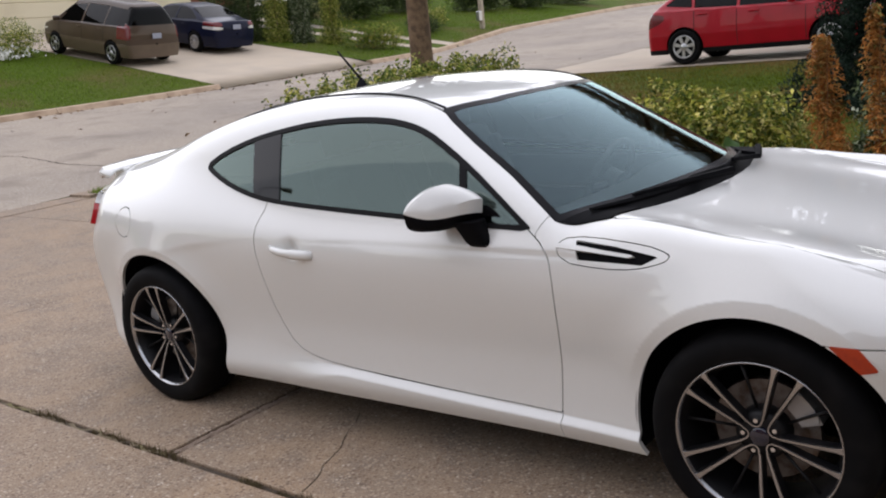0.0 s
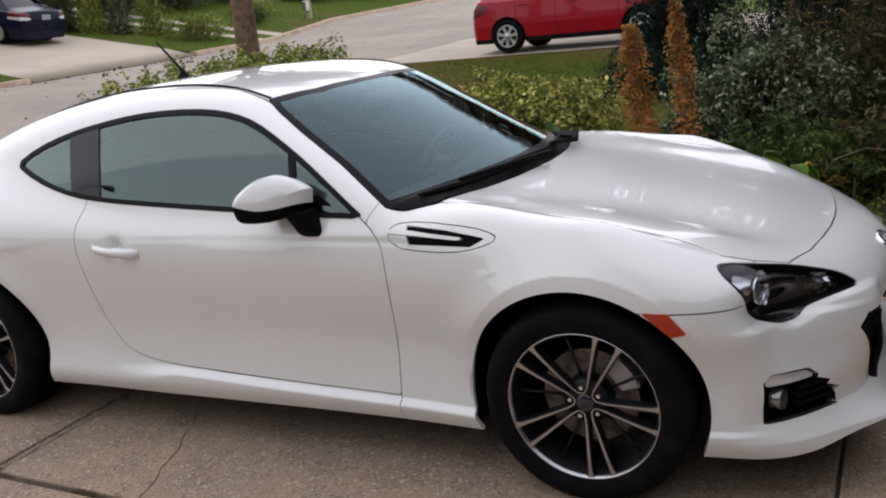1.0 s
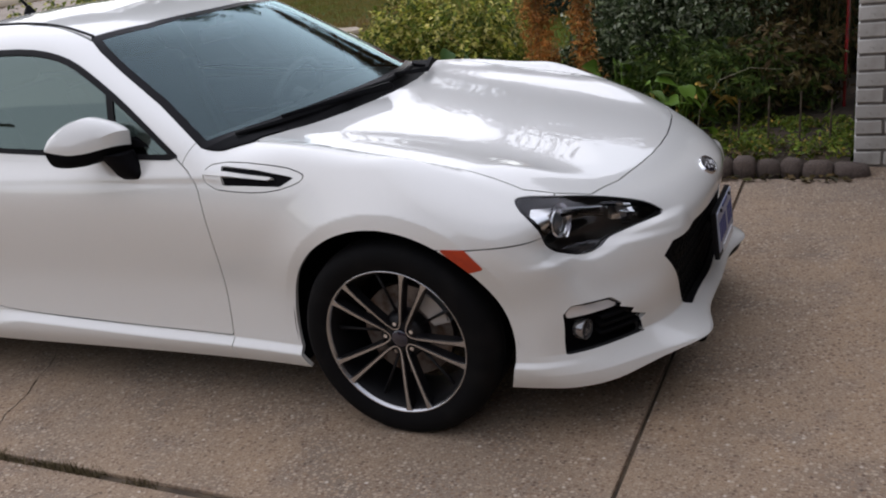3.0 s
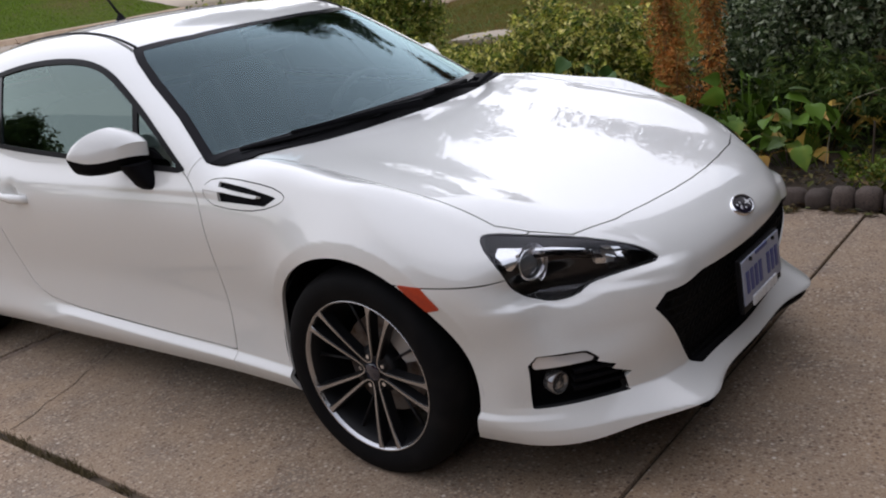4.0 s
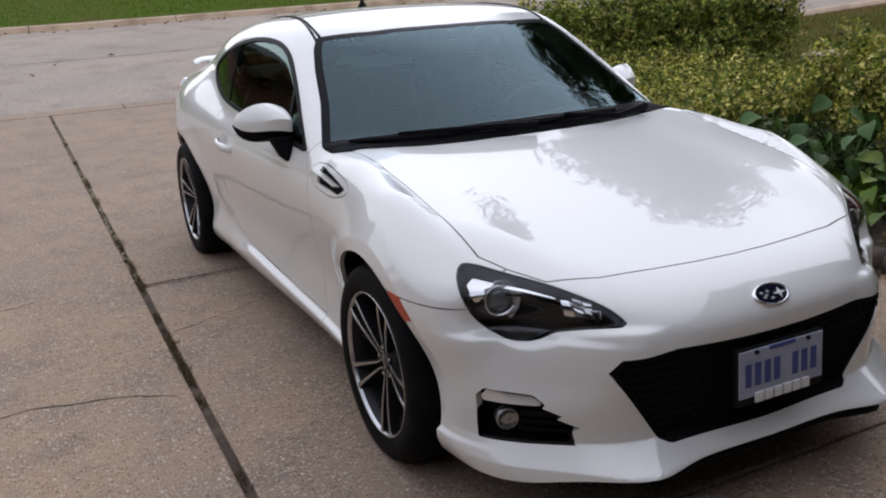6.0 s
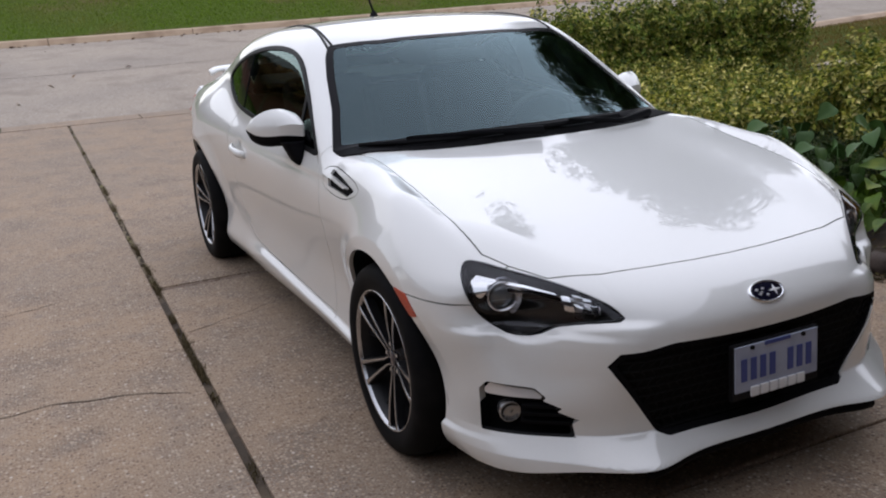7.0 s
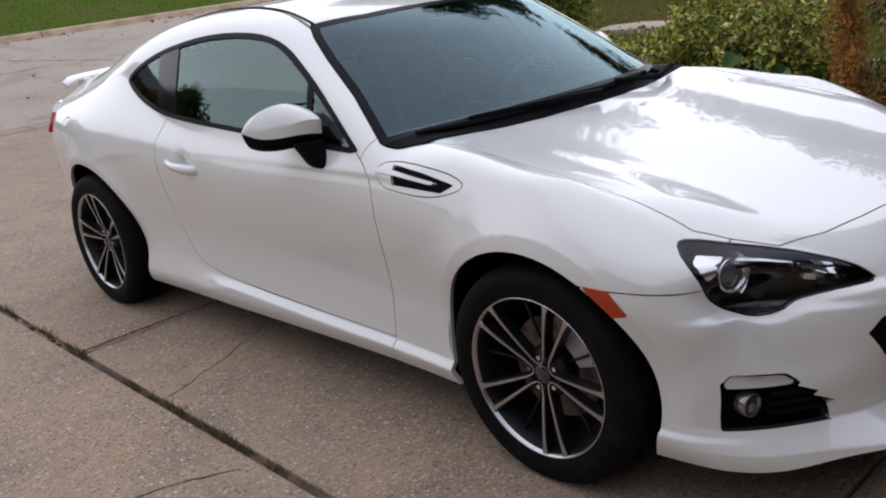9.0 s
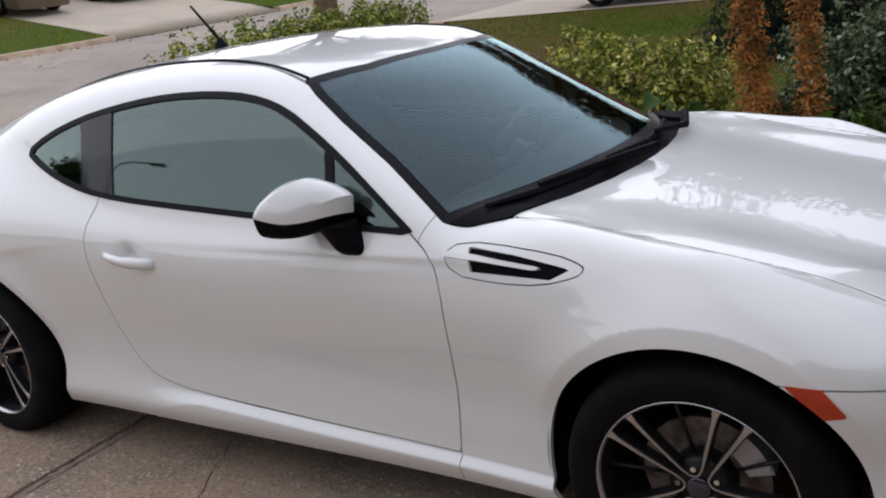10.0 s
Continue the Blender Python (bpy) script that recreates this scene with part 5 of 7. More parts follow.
def crack(name, pts, width, parent, mat, lift=0.0022, rng=None):
    """A thin ragged ribbon of dirt lying in a surface."""
    rng = rng or random.Random(3)
    P = []
    for (x0, y0), (x1, y1) in zip(pts, pts[1:]):
        n = max(2, int(math.hypot(x1 - x0, y1 - y0) / 0.035))
        for i in range(n):
            f = i / n
            P.append((x0 + (x1 - x0) * f + rng.uniform(-1, 1) * width * 1.2, y0 + (y1 - y0) * f + rng.uniform(-1, 1) * width * 1.2))
    P.append(pts[-1])
    V_, F = [], []
    for i, (x, y) in enumerate(P):
        a, b = P[max(i - 1, 0)], P[min(i + 1, len(P) - 1)]
        d = math.hypot(b[0] - a[0], b[1] - a[1]) or 1
        nx, ny = -(b[1] - a[1]) / d, (b[0] - a[0]) / d
        w = width * rng.uniform(0.25, 1.0) * (0.2 if i in (0, len(P) - 1) else 1)
        for s in (-1, 1):
            V_.append((x + nx * w * s, y + ny * w * s, float(ground_z(x + nx * w * s, y)) + lift))
    for i in range(len(P) - 1):
        F.append((2 * i, 2 * i + 1, 2 * i + 3, 2 * i + 2))
    return mesh_ob(name, V_, F, mat, parent, smooth=False)


crack("crack", [(-0.40, -0.62), (-0.335, -0.72), (-0.31, -0.80), (-0.235, -0.92), (-0.20, -1.04), (-0.155, -1.12), (-0.12, -1.23)], 0.0028, drive, CRACK)
crack("crack", [(0.53, -1.33), (0.45, -1.45), (0.415, -1.56), (0.395, -1.68), (0.355, -1.81), (0.38, -1.97), (0.41, -2.4), (0.37, -3.1), (0.43, -4.4)], 0.0042, drive, CRACK, rng=random.Random(8))
crack("crack", [(-0.90, -1.70), (-0.86, -1.82), (-0.815, -2.03), (-0.82, -2.17), (-0.86, -2.9), (-0.80, -3.6), (-0.84, -4.4)], 0.0050, drive, CRACK, rng=random.Random(9))
crack("crack", [(-3.60, -1.22), (-3.62, -0.5), (-3.60, 0.3), (-3.62, 1.78)], 0.0030, drive, CRACK, rng=random.Random(10))
JOINTDIRT = material("dirt_and_moss_in_joint", (0.190, 0.145, 0.090), 0.95, noises=((22, 4, (0.085, 0.062, 0.040), 0.48, 0.64), (9, 3, (0.19, 0.17, 0.060), 0.52, 0.68)), bump_=((140, 3, 0.7, 0.006),))
crack("joint_dirt", [(-7.8, -1.256), (-4.0, -1.257), (-0.84, -1.256)], 0.015, drive, JOINTDIRT, -0.003, random.Random(17))
street_cracks = thing("street_cracks", (0, 0, 0), 0, "dark sealed cracks running over the asphalt", "cracks", kind="structure")
for i, pts in enumerate(([(-14.5, 3.2), (-12.1, 4.25), (-10.6, 4.1), (-9.4, 4.3), (-8.6, 4.6)], [(-16.8, 8), (-14.2, 9.6), (-12.3, 12.5), (-11.6, 17)], [(-16.5, 24), (-13.5, 25.5), (-10.5, 25.2)], [(-12.8, -6), (-12.6, -1), (-12.9, 3.4)], [(-15.4, 14.5), (-13.0, 18.5), (-9.2, 20.2)])):
    crack("crack", pts, 0.018, street_cracks, CRACK, 0.004, random.Random(20 + i))

# dirt and moss tufts along the long joint
moss = thing("joint_moss", (0, 0, 0), 0, "small tufts of moss and weeds in the driveway joint", "moss", kind="stuff")
rng = np.random.RandomState(11)
V_, F = [], []
spots = [(-1.70, -1.252, 0.055), (-3.62, -1.25, 0.06), (-0.02, -1.256, 0.05), (0.30, -1.257, 0.055), (-1.20, -1.252, 0.05), (-0.98, -1.252, 0.05), (-2.9, -1.254, 0.05), (-0.83, -1.25, 0.05), (-1.64, -1.25, 0.04), (0.34, -1.26, 0.05), (0.17, -1.26, 0.03), (-3.5, -1.25, 0.05), (-4.55, -1.25, 0.05), (-2.5, -1.25, 0.03), (1.2, -1.26, 0.03), (0.60, -1.26, 0.03), (-5.6, -1.25, 0.04), (-0.35, -1.255, 0.03), (0.02, -1.256, 0.03)]
for cx, cy, sz in spots + [(rng.uniform(-7.5, 2.5), -1.255, rng.uniform(0.008, 0.016)) for _ in range(30)]:
    for _ in range(int(10 + 2600 * sz)):
        x, y = cx + rng.normal(0, sz * 1.2), cy + rng.normal(0, min(sz * 0.5, 0.012))
        a, h, w = rng.uniform(0, 6.28), rng.uniform(0.2, 1.0) * min(0.032, sz * 0.62), rng.uniform(0.001, 0.003)
        k = len(V_)
        V_ += [(x - w * math.cos(a), y - w * math.sin(a), -0.012), (x + w * math.cos(a), y + w * math.sin(a), -0.012), (x + rng.normal(0, 0.006), y + rng.normal(0, 0.006), h - 0.004)]
        F.append((k, k + 1, k + 2))
mesh_ob("moss_tufts", V_, F, MOSS, moss, smooth=False)

# far kerb in lengths, near kerb beyond the hedge
for x0, y_list, top, nm in ((-17.42, list(np.arange(-40, 12.2, 3.0)) + [12.7], 0.13, "far_kerb"), (-17.42, list(np.arange(18.85, 60, 3.0)), 0.13, "far_kerb_beyond"), (-8.22, [6.2, 8.6, 11.0, 13.35], 0.06, "near_kerb")):
    k_ = thing(nm, (0, 0, 0), 0, "weathered tan concrete kerb along the street", "kerb", kind="structure")
    for y0, y1 in zip(y_list, y_list[1:]):
        n = max(1, int((y1 - y0) / 1.0))
        bm = bmesh.new()
        rows = []
        for i in range(n + 1):
            y = y0 + 0.008 + (y1 - y0 - 0.016) * i / n
            z = float(ground_z(x0 + 0.14, y))
            rows.append([bm.verts.new((x0 + dx, y, z + dz)) for dx, dz in ((-0.12, -0.15), (-0.12, top), (0.06, top), (0.10, top - 0.02), (0.16, 0.0), (0.16, -0.15))])
        for r0, r1 in zip(rows, rows[1:]):
            for q in range(6):
                bm.faces.new((r0[q], r0[(q + 1) % 6], r1[(q + 1) % 6], r1[q]))
        bm.faces.new(rows[0]), bm.faces.new(rows[-1][::-1])
        part("kerb_stone", bm, KERB, k_)
# driveways and walks across the street
tagged(sheet_grid("far_drive", [-29.5] + list(np.arange(-28, -17.2, 1.2)) + [-17.28], list(np.linspace(12.75, 18.8, 11)), 0.014, SMOOTHCONC), "pale concrete driveway across the street", "driveway", kind="structure")
tagged(sheet_grid("far_walk", list(np.arange(-30, -17.6, 1.2)) + [-17.5], [22.1, 22.7, 23.3, 23.7], 0.014, SMOOTHCONC), "pale concrete walk across the street", "path", kind="structure")


# lawns: blades over the turf near enough to tell
def lawn(name, x0, x1, y0, y1, count, hgt, seed, label, keep=None, wid=0.006, mat=None):
    r = np.random.RandomState(seed)
    x, y = r.uniform(x0, x1, count), r.uniform(y0, y1, count)
    if keep is not None:
        ok = keep(x, y)
        x, y = x[ok], y[ok]
    n = len(x)
    z = ground_z(x, y) - 0.008
    a, h = r.uniform(0, 6.283, n), r.uniform(0.5, 1.0, n) * hgt
    w = wid * r.uniform(0.6, 1.3, n)
    lx, ly = r.normal(0, 0.35, n) * h, r.normal(0, 0.35, n) * h
    V_ = np.zeros((n, 3, 3))
    V_[:, 0] = np.stack((x - w * np.cos(a), y - w * np.sin(a), z), 1)
    V_[:, 1] = np.stack((x + w * np.cos(a), y + w * np.sin(a), z), 1)
    V_[:, 2] = np.stack((x + lx, y + ly, z + h), 1)
    ob = mesh_ob(name, V_.reshape(-1, 3), np.arange(3 * n).reshape(-1, 3), mat or BLADE, None, smooth=False)
    return tagged(ob, label, "grass", kind="stuff")


BLADE = material("grass_blades", (0.130, 0.215, 0.012), 0.7, spec=0.1, vary=0.45, island=True, noises=((0.5, 3, (0.21, 0.20, 0.045), 0.52, 0.78),))
DRYBLADE = material("dry_grass_blades", (0.125, 0.165, 0.016), 0.7, spec=0.1, vary=0.45, island=True, noises=((0.42, 3, (0.28, 0.185, 0.065), 0.34, 0.56),))
turf_near = tagged(sheet_grid("near_lawn", list(np.linspace(-8.0, 2.44, 9)), [1.9, 2.2, 3.4, 4.6, 6, 8, 10, 12, 13.48], 0.0 - 0.015, TURF), "neighbour's lawn, green with dry patches", "lawn", kind="structure")
tagged(sheet_grid("far_lawn", list(np.arange(-30, -17.6, 1.0)) + [-17.5], list(np.arange(-30, 12, 1.9)) + [12.72], 0.010, TURF), "sloping green lawn across the street", "lawn", kind="structure")
tagged(sheet_grid("far_lawn_beyond", list(np.arange(-30, -17.6, 1.0)) + [-17.5], list(np.arange(18.85, 50, 1.2)), 0.010, TURF), "green lawn beyond the far driveway", "lawn", kind="structure")
lawn("lawn_grass", -8, 4, 3.2, 13.4, 95000, 0.05, 5, "short lawn grass with dry patches", keep=lambda x, y: (y > 4.3) | (x < -4.9), wid=0.007, mat=DRYBLADE)
lawn("bank_grass", -27, -17.55, -6, 12.65, 110000, 0.07, 6, "green grass on the bank", wid=0.011)
lawn("verge_grass", -27, -17.55, 18.9, 34, 45000, 0.07, 7, "green grass beyond the driveway", keep=lambda x, y: (y < 22.1) | (y > 23.7), wid=0.012)
lawn("weed_tuft", -8.05, -7.7, 2.9, 3.35, 900, 0.11, 9, "tuft of grass at the driveway's edge", wid=0.004)

# ---- garden: edging stones, shrubs, trees ----
def leaf_material(name, colours, rough=0.5, clump=9.0):
    """Leaves whose colour changes from leaf to leaf."""
    m = bpy.data.materials.new(name)
    m.use_nodes = True
    N, L = m.node_tree.nodes, m.node_tree.links
    p = N["Principled BSDF"]
    p.inputs["Roughness"].default_value = rough
    p.inputs["Specular IOR Level"].default_value = 0.22
    g, r = N.new("ShaderNodeNewGeometry"), N.new("ShaderNodeValToRGB")
    el = r.color_ramp.elements
    while len(el) < len(colours):
        el.new(0.5)
    for e, (at, c) in zip(el, colours):
        e.position, e.color = at, (*c, 1)
    L.new(g.outputs["Random Per Island"], r.inputs["Fac"])
    # noise scales the colour so that clumps of leaves come out darker and lighter
    tc, spray, span, tone = (N.new("ShaderNode" + k) for k in ("TexCoord", "TexNoise", "MapRange", "VectorMath"))
    spray.inputs["Scale"].default_value, spray.inputs["Detail"].default_value = clump, 3
    span.inputs["From Min"].default_value, span.inputs["From Max"].default_value = 0.36, 0.66
    span.inputs["To Min"].default_value, span.inputs["To Max"].default_value = 0.45, 1.45
    tone.operation = "SCALE"
    L.new(tc.outputs["Object"], spray.inputs["Vector"])
    L.new(spray.outputs["Fac"], span.inputs["Value"])
    L.new(r.outputs["Color"], tone.inputs[0])
    L.new(span.outputs[0], tone.inputs["Scale"])
    L.new(tone.outputs[0], p.inputs["Base Color"])
    t, mx = N.new("ShaderNodeBsdfTranslucent"), N.new("ShaderNodeMixShader")
    L.new(tone.outputs[0], t.inputs["Color"])
    mx.inputs["Fac"].default_value = 0.22
    L.new(p.outputs[0], mx.inputs[1])
    L.new(t.outputs[0], mx.inputs[2])
    L.new(mx.outputs[0], N["Material Output"].inputs["Surface"])
    return m


LEAF_VARIEGATED = leaf_material("variegated_leaves", [(0.0, (0.045, 0.085, 0.014)), (0.40, (0.20, 0.25, 0.035)), (0.75, (0.50, 0.46, 0.085)), (1.0, (0.86, 0.76, 0.30))])
LEAF_HEDGE = leaf_material("hedge_leaves", [(0.0, (0.045, 0.085, 0.014)), (0.45, (0.18, 0.25, 0.035)), (0.80, (0.44, 0.43, 0.085)), (1.0, (0.78, 0.68, 0.26))])
LEAF_DARK = leaf_material("dark_green_leaves", [(0.0, (0.018, 0.036, 0.010)), (0.6, (0.050, 0.080, 0.020)), (0.92, (0.12, 0.15, 0.05)), (1.0, (0.30, 0.33, 0.18))])
LEAF_PALE = leaf_material("grey_green_leaves", [(0.0, (0.026, 0.048, 0.016)), (0.5, (0.085, 0.12, 0.045)), (0.8, (0.26, 0.30, 0.17)), (1.0, (0.52, 0.56, 0.42))])
LEAF_ORANGE = leaf_material("orange_dry_fronds", [(0.0, (0.28, 0.10, 0.022)), (0.45, (0.50, 0.21, 0.050)), (0.8, (0.58, 0.32, 0.10)), (1.0, (0.26, 0.24, 0.07))])
LEAF_FERN = leaf_material("fern_fronds", [(0.0, (0.035, 0.065, 0.014)), (0.6, (0.085, 0.135, 0.028)), (0.9, (0.15, 0.20, 0.05)), (1.0, (0.26, 0.26, 0.08))])
LEAF_BRIGHT = leaf_material("bright_green_leaves", [(0.0, (0.080, 0.125, 0.018)), (0.6, (0.17, 0.25, 0.030)), (0.9, (0.25, 0.25, 0.05)), (1.0, (0.50, 0.33, 0.06))])
LEAF_BROWN = leaf_material("dry_stems_and_leaves", [(0.0, (0.045, 0.042, 0.016)), (0.5, (0.095, 0.070, 0.028)), (0.85, (0.17, 0.11, 0.045)), (1.0, (0.10, 0.12, 0.03))])
LEAF_SPRUCE = leaf_material("spruce_needles", [(0.0, (0.008, 0.018, 0.012)), (0.6, (0.020, 0.040, 0.026)), (1.0, (0.045, 0.075, 0.050))])
LEAF_TREE = leaf_material("tree_leaves", [(0.0, (0.030, 0.055, 0.014)), (0.6, (0.065, 0.105, 0.024)), (1.0, (0.12, 0.15, 0.04))])
LEAF_AUTUMN = leaf_material("autumn_leaves", [(0.0, (0.07, 0.030, 0.012)), (0.5, (0.15, 0.065, 0.020)), (0.9, (0.24, 0.13, 0.03)), (1.0, (0.10, 0.09, 0.02))])
BARK = material("rough_bark", (0.205, 0.130, 0.075), 0.9, noises=((9, 4, (0.105, 0.066, 0.040), 0.42, 0.66),), bump_=((26, 4, 0.9, 0.02),))
TWIG = material("brown_twigs", (0.060, 0.042, 0.028), 0.9, noises=((30, 3, (0.10, 0.075, 0.05), 0.5, 0.7),))
STONE = material("rounded_edging_stone", (0.115, 0.085, 0.070), 0.85, vary=0.35, noises=((9, 4, (0.06, 0.045, 0.036), 0.42, 0.7), (70, 3, (0.17, 0.13, 0.11), 0.55, 0.75)), bump_=((30, 4, 0.6, 0.008),))


def leaf_mesh(name, P, size, mat, parent, rng, out=None, up=0.35, ratio=0.5, fold=0.18, label=""):
    """One small folded leaf at each point."""
    n = len(P)
    d = rng.normal(0, 1, (n, 3))
    if out is not None:
        d = d * 0.75 + out
    d[:, 2] += up
    d /= np.linalg.norm(d, axis=1)[:, None]
    a = np.cross(d, rng.normal(0, 1, (n, 3)))
    a /= np.maximum(np.linalg.norm(a, axis=1), 1e-6)[:, None]
    b = np.cross(d, a)
    s = size * rng.uniform(0.6, 1.25, n)[:, None]
    V_ = np.stack((P - a * s * 0.5, P + b * s * ratio * 0.5 + d * s * fold, P + a * s * 0.5 + d * s * 0.05, P - b * s * ratio * 0.5 + d * s * fold), 1).reshape(-1, 3)
    i = 4 * np.arange(n)[:, None]
    F = np.concatenate((i + [0, 1, 2], i + [0, 2, 3]))
    return mesh_ob(name, V_, F, mat, parent, label, smooth=False)


def blob_points(blobs, count, rng, shell=0.55, lump=0.36):
    """Points through soft lumpy volumes, thicker towards their skins."""
    vol = np.array([b[3] * b[4] + b[4] * b[5] + b[3] * b[5] for b in blobs])
    which = rng.choice(len(blobs), count, p=vol / vol.sum())
    B = np.array(blobs)[which]
    d = rng.normal(0, 1, (count, 3))
    d /= np.linalg.norm(d, axis=1)[:, None]
    r = shell + (1 - shell) * rng.uniform(0, 1, count) ** 0.6
    ph = rng.uniform(0, 6.28, (len(blobs), 3))[which]
    wob = 1 + lump * (np.sin(4.1 * d[:, 0] + ph[:, 0]) * np.sin(3.7 * d[:, 1] + ph[:, 1]) + 0.6 * np.sin(7.3 * d[:, 2] + 5 * d[:, 0] + ph[:, 2]))
    P = B[:, :3] + d * B[:, 3:6] * (r * wob)[:, None]
    # gaps between the twigs
    q = P * 11.0 + 0.9 * np.sin(P[:, [1, 2, 0]] * 17.0)
    sparse = np.sin(q[:, 0]) * np.sin(q[:, 1] + 1.3) + np.sin(q[:, 2] * 1.2 + q[:, 0] * 0.5) * 0.5
    ok = (P[:, 2] > 0.015) & ((sparse > -0.25) | (r * wob < 0.72) | (rng.uniform(0, 1, count) < 0.12))
    return P[ok], d[ok]


def shrub(name, blobs, count, size, mat, seed, label, category="shrub", ratio=0.5, group="", stems=9):
    rng = np.random.RandomState(seed)
    c = np.mean([b[:3] for b in blobs], 0)
    root = thing(name, (c[0], c[1], 0), 0, label, category, group)
    P, d = blob_points(blobs, count, rng)
    crown = leaf_mesh("leaves", P - (c[0], c[1], 0), size, mat, root, rng, d, ratio=ratio)
    for k in range(min(stems, 12)):
        bm = bmesh.new()
        b = blobs[rng.randint(len(blobs))]
        x, y = b[0] - c[0], b[1] - c[1]
        tip = (x + rng.uniform(-0.6, 0.6) * b[3], y + rng.uniform(-0.6, 0.6) * b[4], b[2] + rng.uniform(-0.2, 0.45) * b[5])
        foot = (x * 0.85 + rng.uniform(-0.08, 0.08), y * 0.85 + rng.uniform(-0.08, 0.08), -0.03)
        mid = tuple(0.5 * (p + q) + rng.uniform(-0.05, 0.05) for p, q in zip(tip, foot))
        bm_tube(bm, [foot, mid, tip], [0.012, 0.008, 0.004], 5)
        part("branch", bm, TWIG, root)
    return root


def row_blobs(x0, x1, y0, y1, top, nx, ny, seed, squash=1.0):
    r = random.Random(seed)
    out = []
    for i in range(nx):
        for j in range(ny):
            x, y = x0 + (x1 - x0) * (i + 0.5) / nx, y0 + (y1 - y0) * (j + 0.5) / ny
            h = top * r.uniform(0.86, 1.04)
            out.append((x + r.uniform(-0.06, 0.06), y + r.uniform(-0.06, 0.06), h * 0.52, (x1 - x0) / nx * 0.62, (y1 - y0) / ny * 0.62, h * 0.50))
    return out


# the bed of soil and its edging stones
soil = tagged(mesh_ob("garden_bed", [(x, y, 0.02 + 0.03 * noise.noise(Vector((x * 1.7, y * 1.7, 3))) + 0.05 * float(step(1.9, 2.4, np.array(y)))) for x in np.linspace(-4.92, 2.44, 60) for y in np.linspace(1.88, 4.6, 20)], [(i * 20 + j, (i + 1) * 20 + j, (i + 1) * 20 + j + 1, i * 20 + j + 1) for i in range(59) for j in range(19)], SOIL), "dark soil of the garden bed, strewn with dry leaves", "garden bed", kind="structure")
edge_rng = random.Random(8)
edging = thing("edging_stones", (0, 0, 0), 0, "row of weathered brown stones edging the garden bed", "edging stones", kind="structure")
stone_meshes = []
for k in range(5):
    bm = bmesh.new()
    bmesh.ops.create_icosphere(bm, subdivisions=2, radius=1)
    for v in bm.verts:
        v.co *= 1 + 0.16 * noise.noise(v.co * 1.3 + Vector((k * 7.1, 0, 0)))
    for v in bm.verts:
        v.co = Vector([math.copysign(abs(q) ** 0.6, q) for q in v.co])
    me = bpy.data.meshes.new("stone")
    bm.to_mesh(me)
    bm.free()
    me.materials.append(STONE)
    me.polygons.foreach_set("use_smooth", [True] * len(me.polygons))
    stone_meshes.append(me)
x = -4.92
while x < 2.42:
    w = edge_rng.uniform(0.09, 0.17)
    ob = new("stone", stone_meshes[edge_rng.randrange(5)])
    ob.parent = edging
    ob.matrix_basis = pose(x + w / 2, 1.885 + edge_rng.uniform(-0.025, 0.025), edge_rng.uniform(0.010, 0.035), edge_rng.uniform(-8, 8), edge_rng.uniform(-8, 8), edge_rng.uniform(-14, 14)) @ Matrix.Diagonal((w * 0.52, edge_rng.uniform(0.05, 0.075), edge_rng.uniform(0.05, 0.075), 1))
    x += w

hedge_rng = random.Random(41)
hedge_blobs = []
for k in range(11):
    for x in (-4.92, -4.50):
        for z, h in ((0.42, 0.30), (0.73, 0.36)):
            r = hedge_rng.uniform(0.24, 0.33)
            y = 3.55 + 0.305 * k + hedge_rng.uniform(-0.08, 0.08)
            hedge_blobs.append((x + hedge_rng.uniform(-0.07, 0.07), y, z + 0.010 * k + hedge_rng.uniform(-0.04, 0.03), r, r, h * hedge_rng.uniform(0.88, 1.08)))
shrub("street_hedge", hedge_blobs, 80000, 0.058, LEAF_HEDGE, 31, "clipped green hedge beside the street, yellowing leaves", "hedge", stems=24)
shrub("low_hedge", row_blobs(-4.3, -1.3, 2.5, 5.1, 0.52, 10, 8, 3), 62000, 0.050, LEAF_VARIEGATED, 32, "low spreading hedge of yellow-edged leaves", "hedge", stems=24)
shrub("variegated_bush", [(-0.85, 3.75, 0.44, 0.46, 0.42, 0.44), (-0.40, 3.55, 0.42, 0.38, 0.36, 0.44), (-1.15, 3.95, 0.38, 0.30, 0.30, 0.36), (-0.05, 3.5, 0.34, 0.30, 0.28, 0.38)], 22000, 0.052, LEAF_VARIEGATED, 33, "rounded bush with yellow-edged green leaves", "bush")
shrub("pale_bush", [(1.10, 3.55, 0.56, 0.44, 0.42, 0.52), (1.45, 3.70, 0.52, 0.38, 0.38, 0.50), (0.85, 3.35, 0.40, 0.32, 0.32, 0.40)], 22000, 0.048, LEAF_PALE, 34, "dense dark bush with pale-edged leaves", "bush")
shrub("corner_bush", [(2.02, 4.6, 0.48, 0.42, 0.40, 0.42), (2.25, 4.4, 0.34, 0.3, 0.3, 0.32)], 16000, 0.033, LEAF_DARK, 35, "dark leafy bush beside the house wall", "bush")
shrub("fern_clump", [(1.65, 2.85, 0.30, 0.44, 0.36, 0.26), (1.30, 2.9, 0.26, 0.34, 0.30, 0.24), (2.0, 3.2, 0.24, 0.36, 0.30, 0.22)], 6500, 0.075, LEAF_FERN, 36, "clump of dark ferns in the bed", "fern", ratio=0.28)
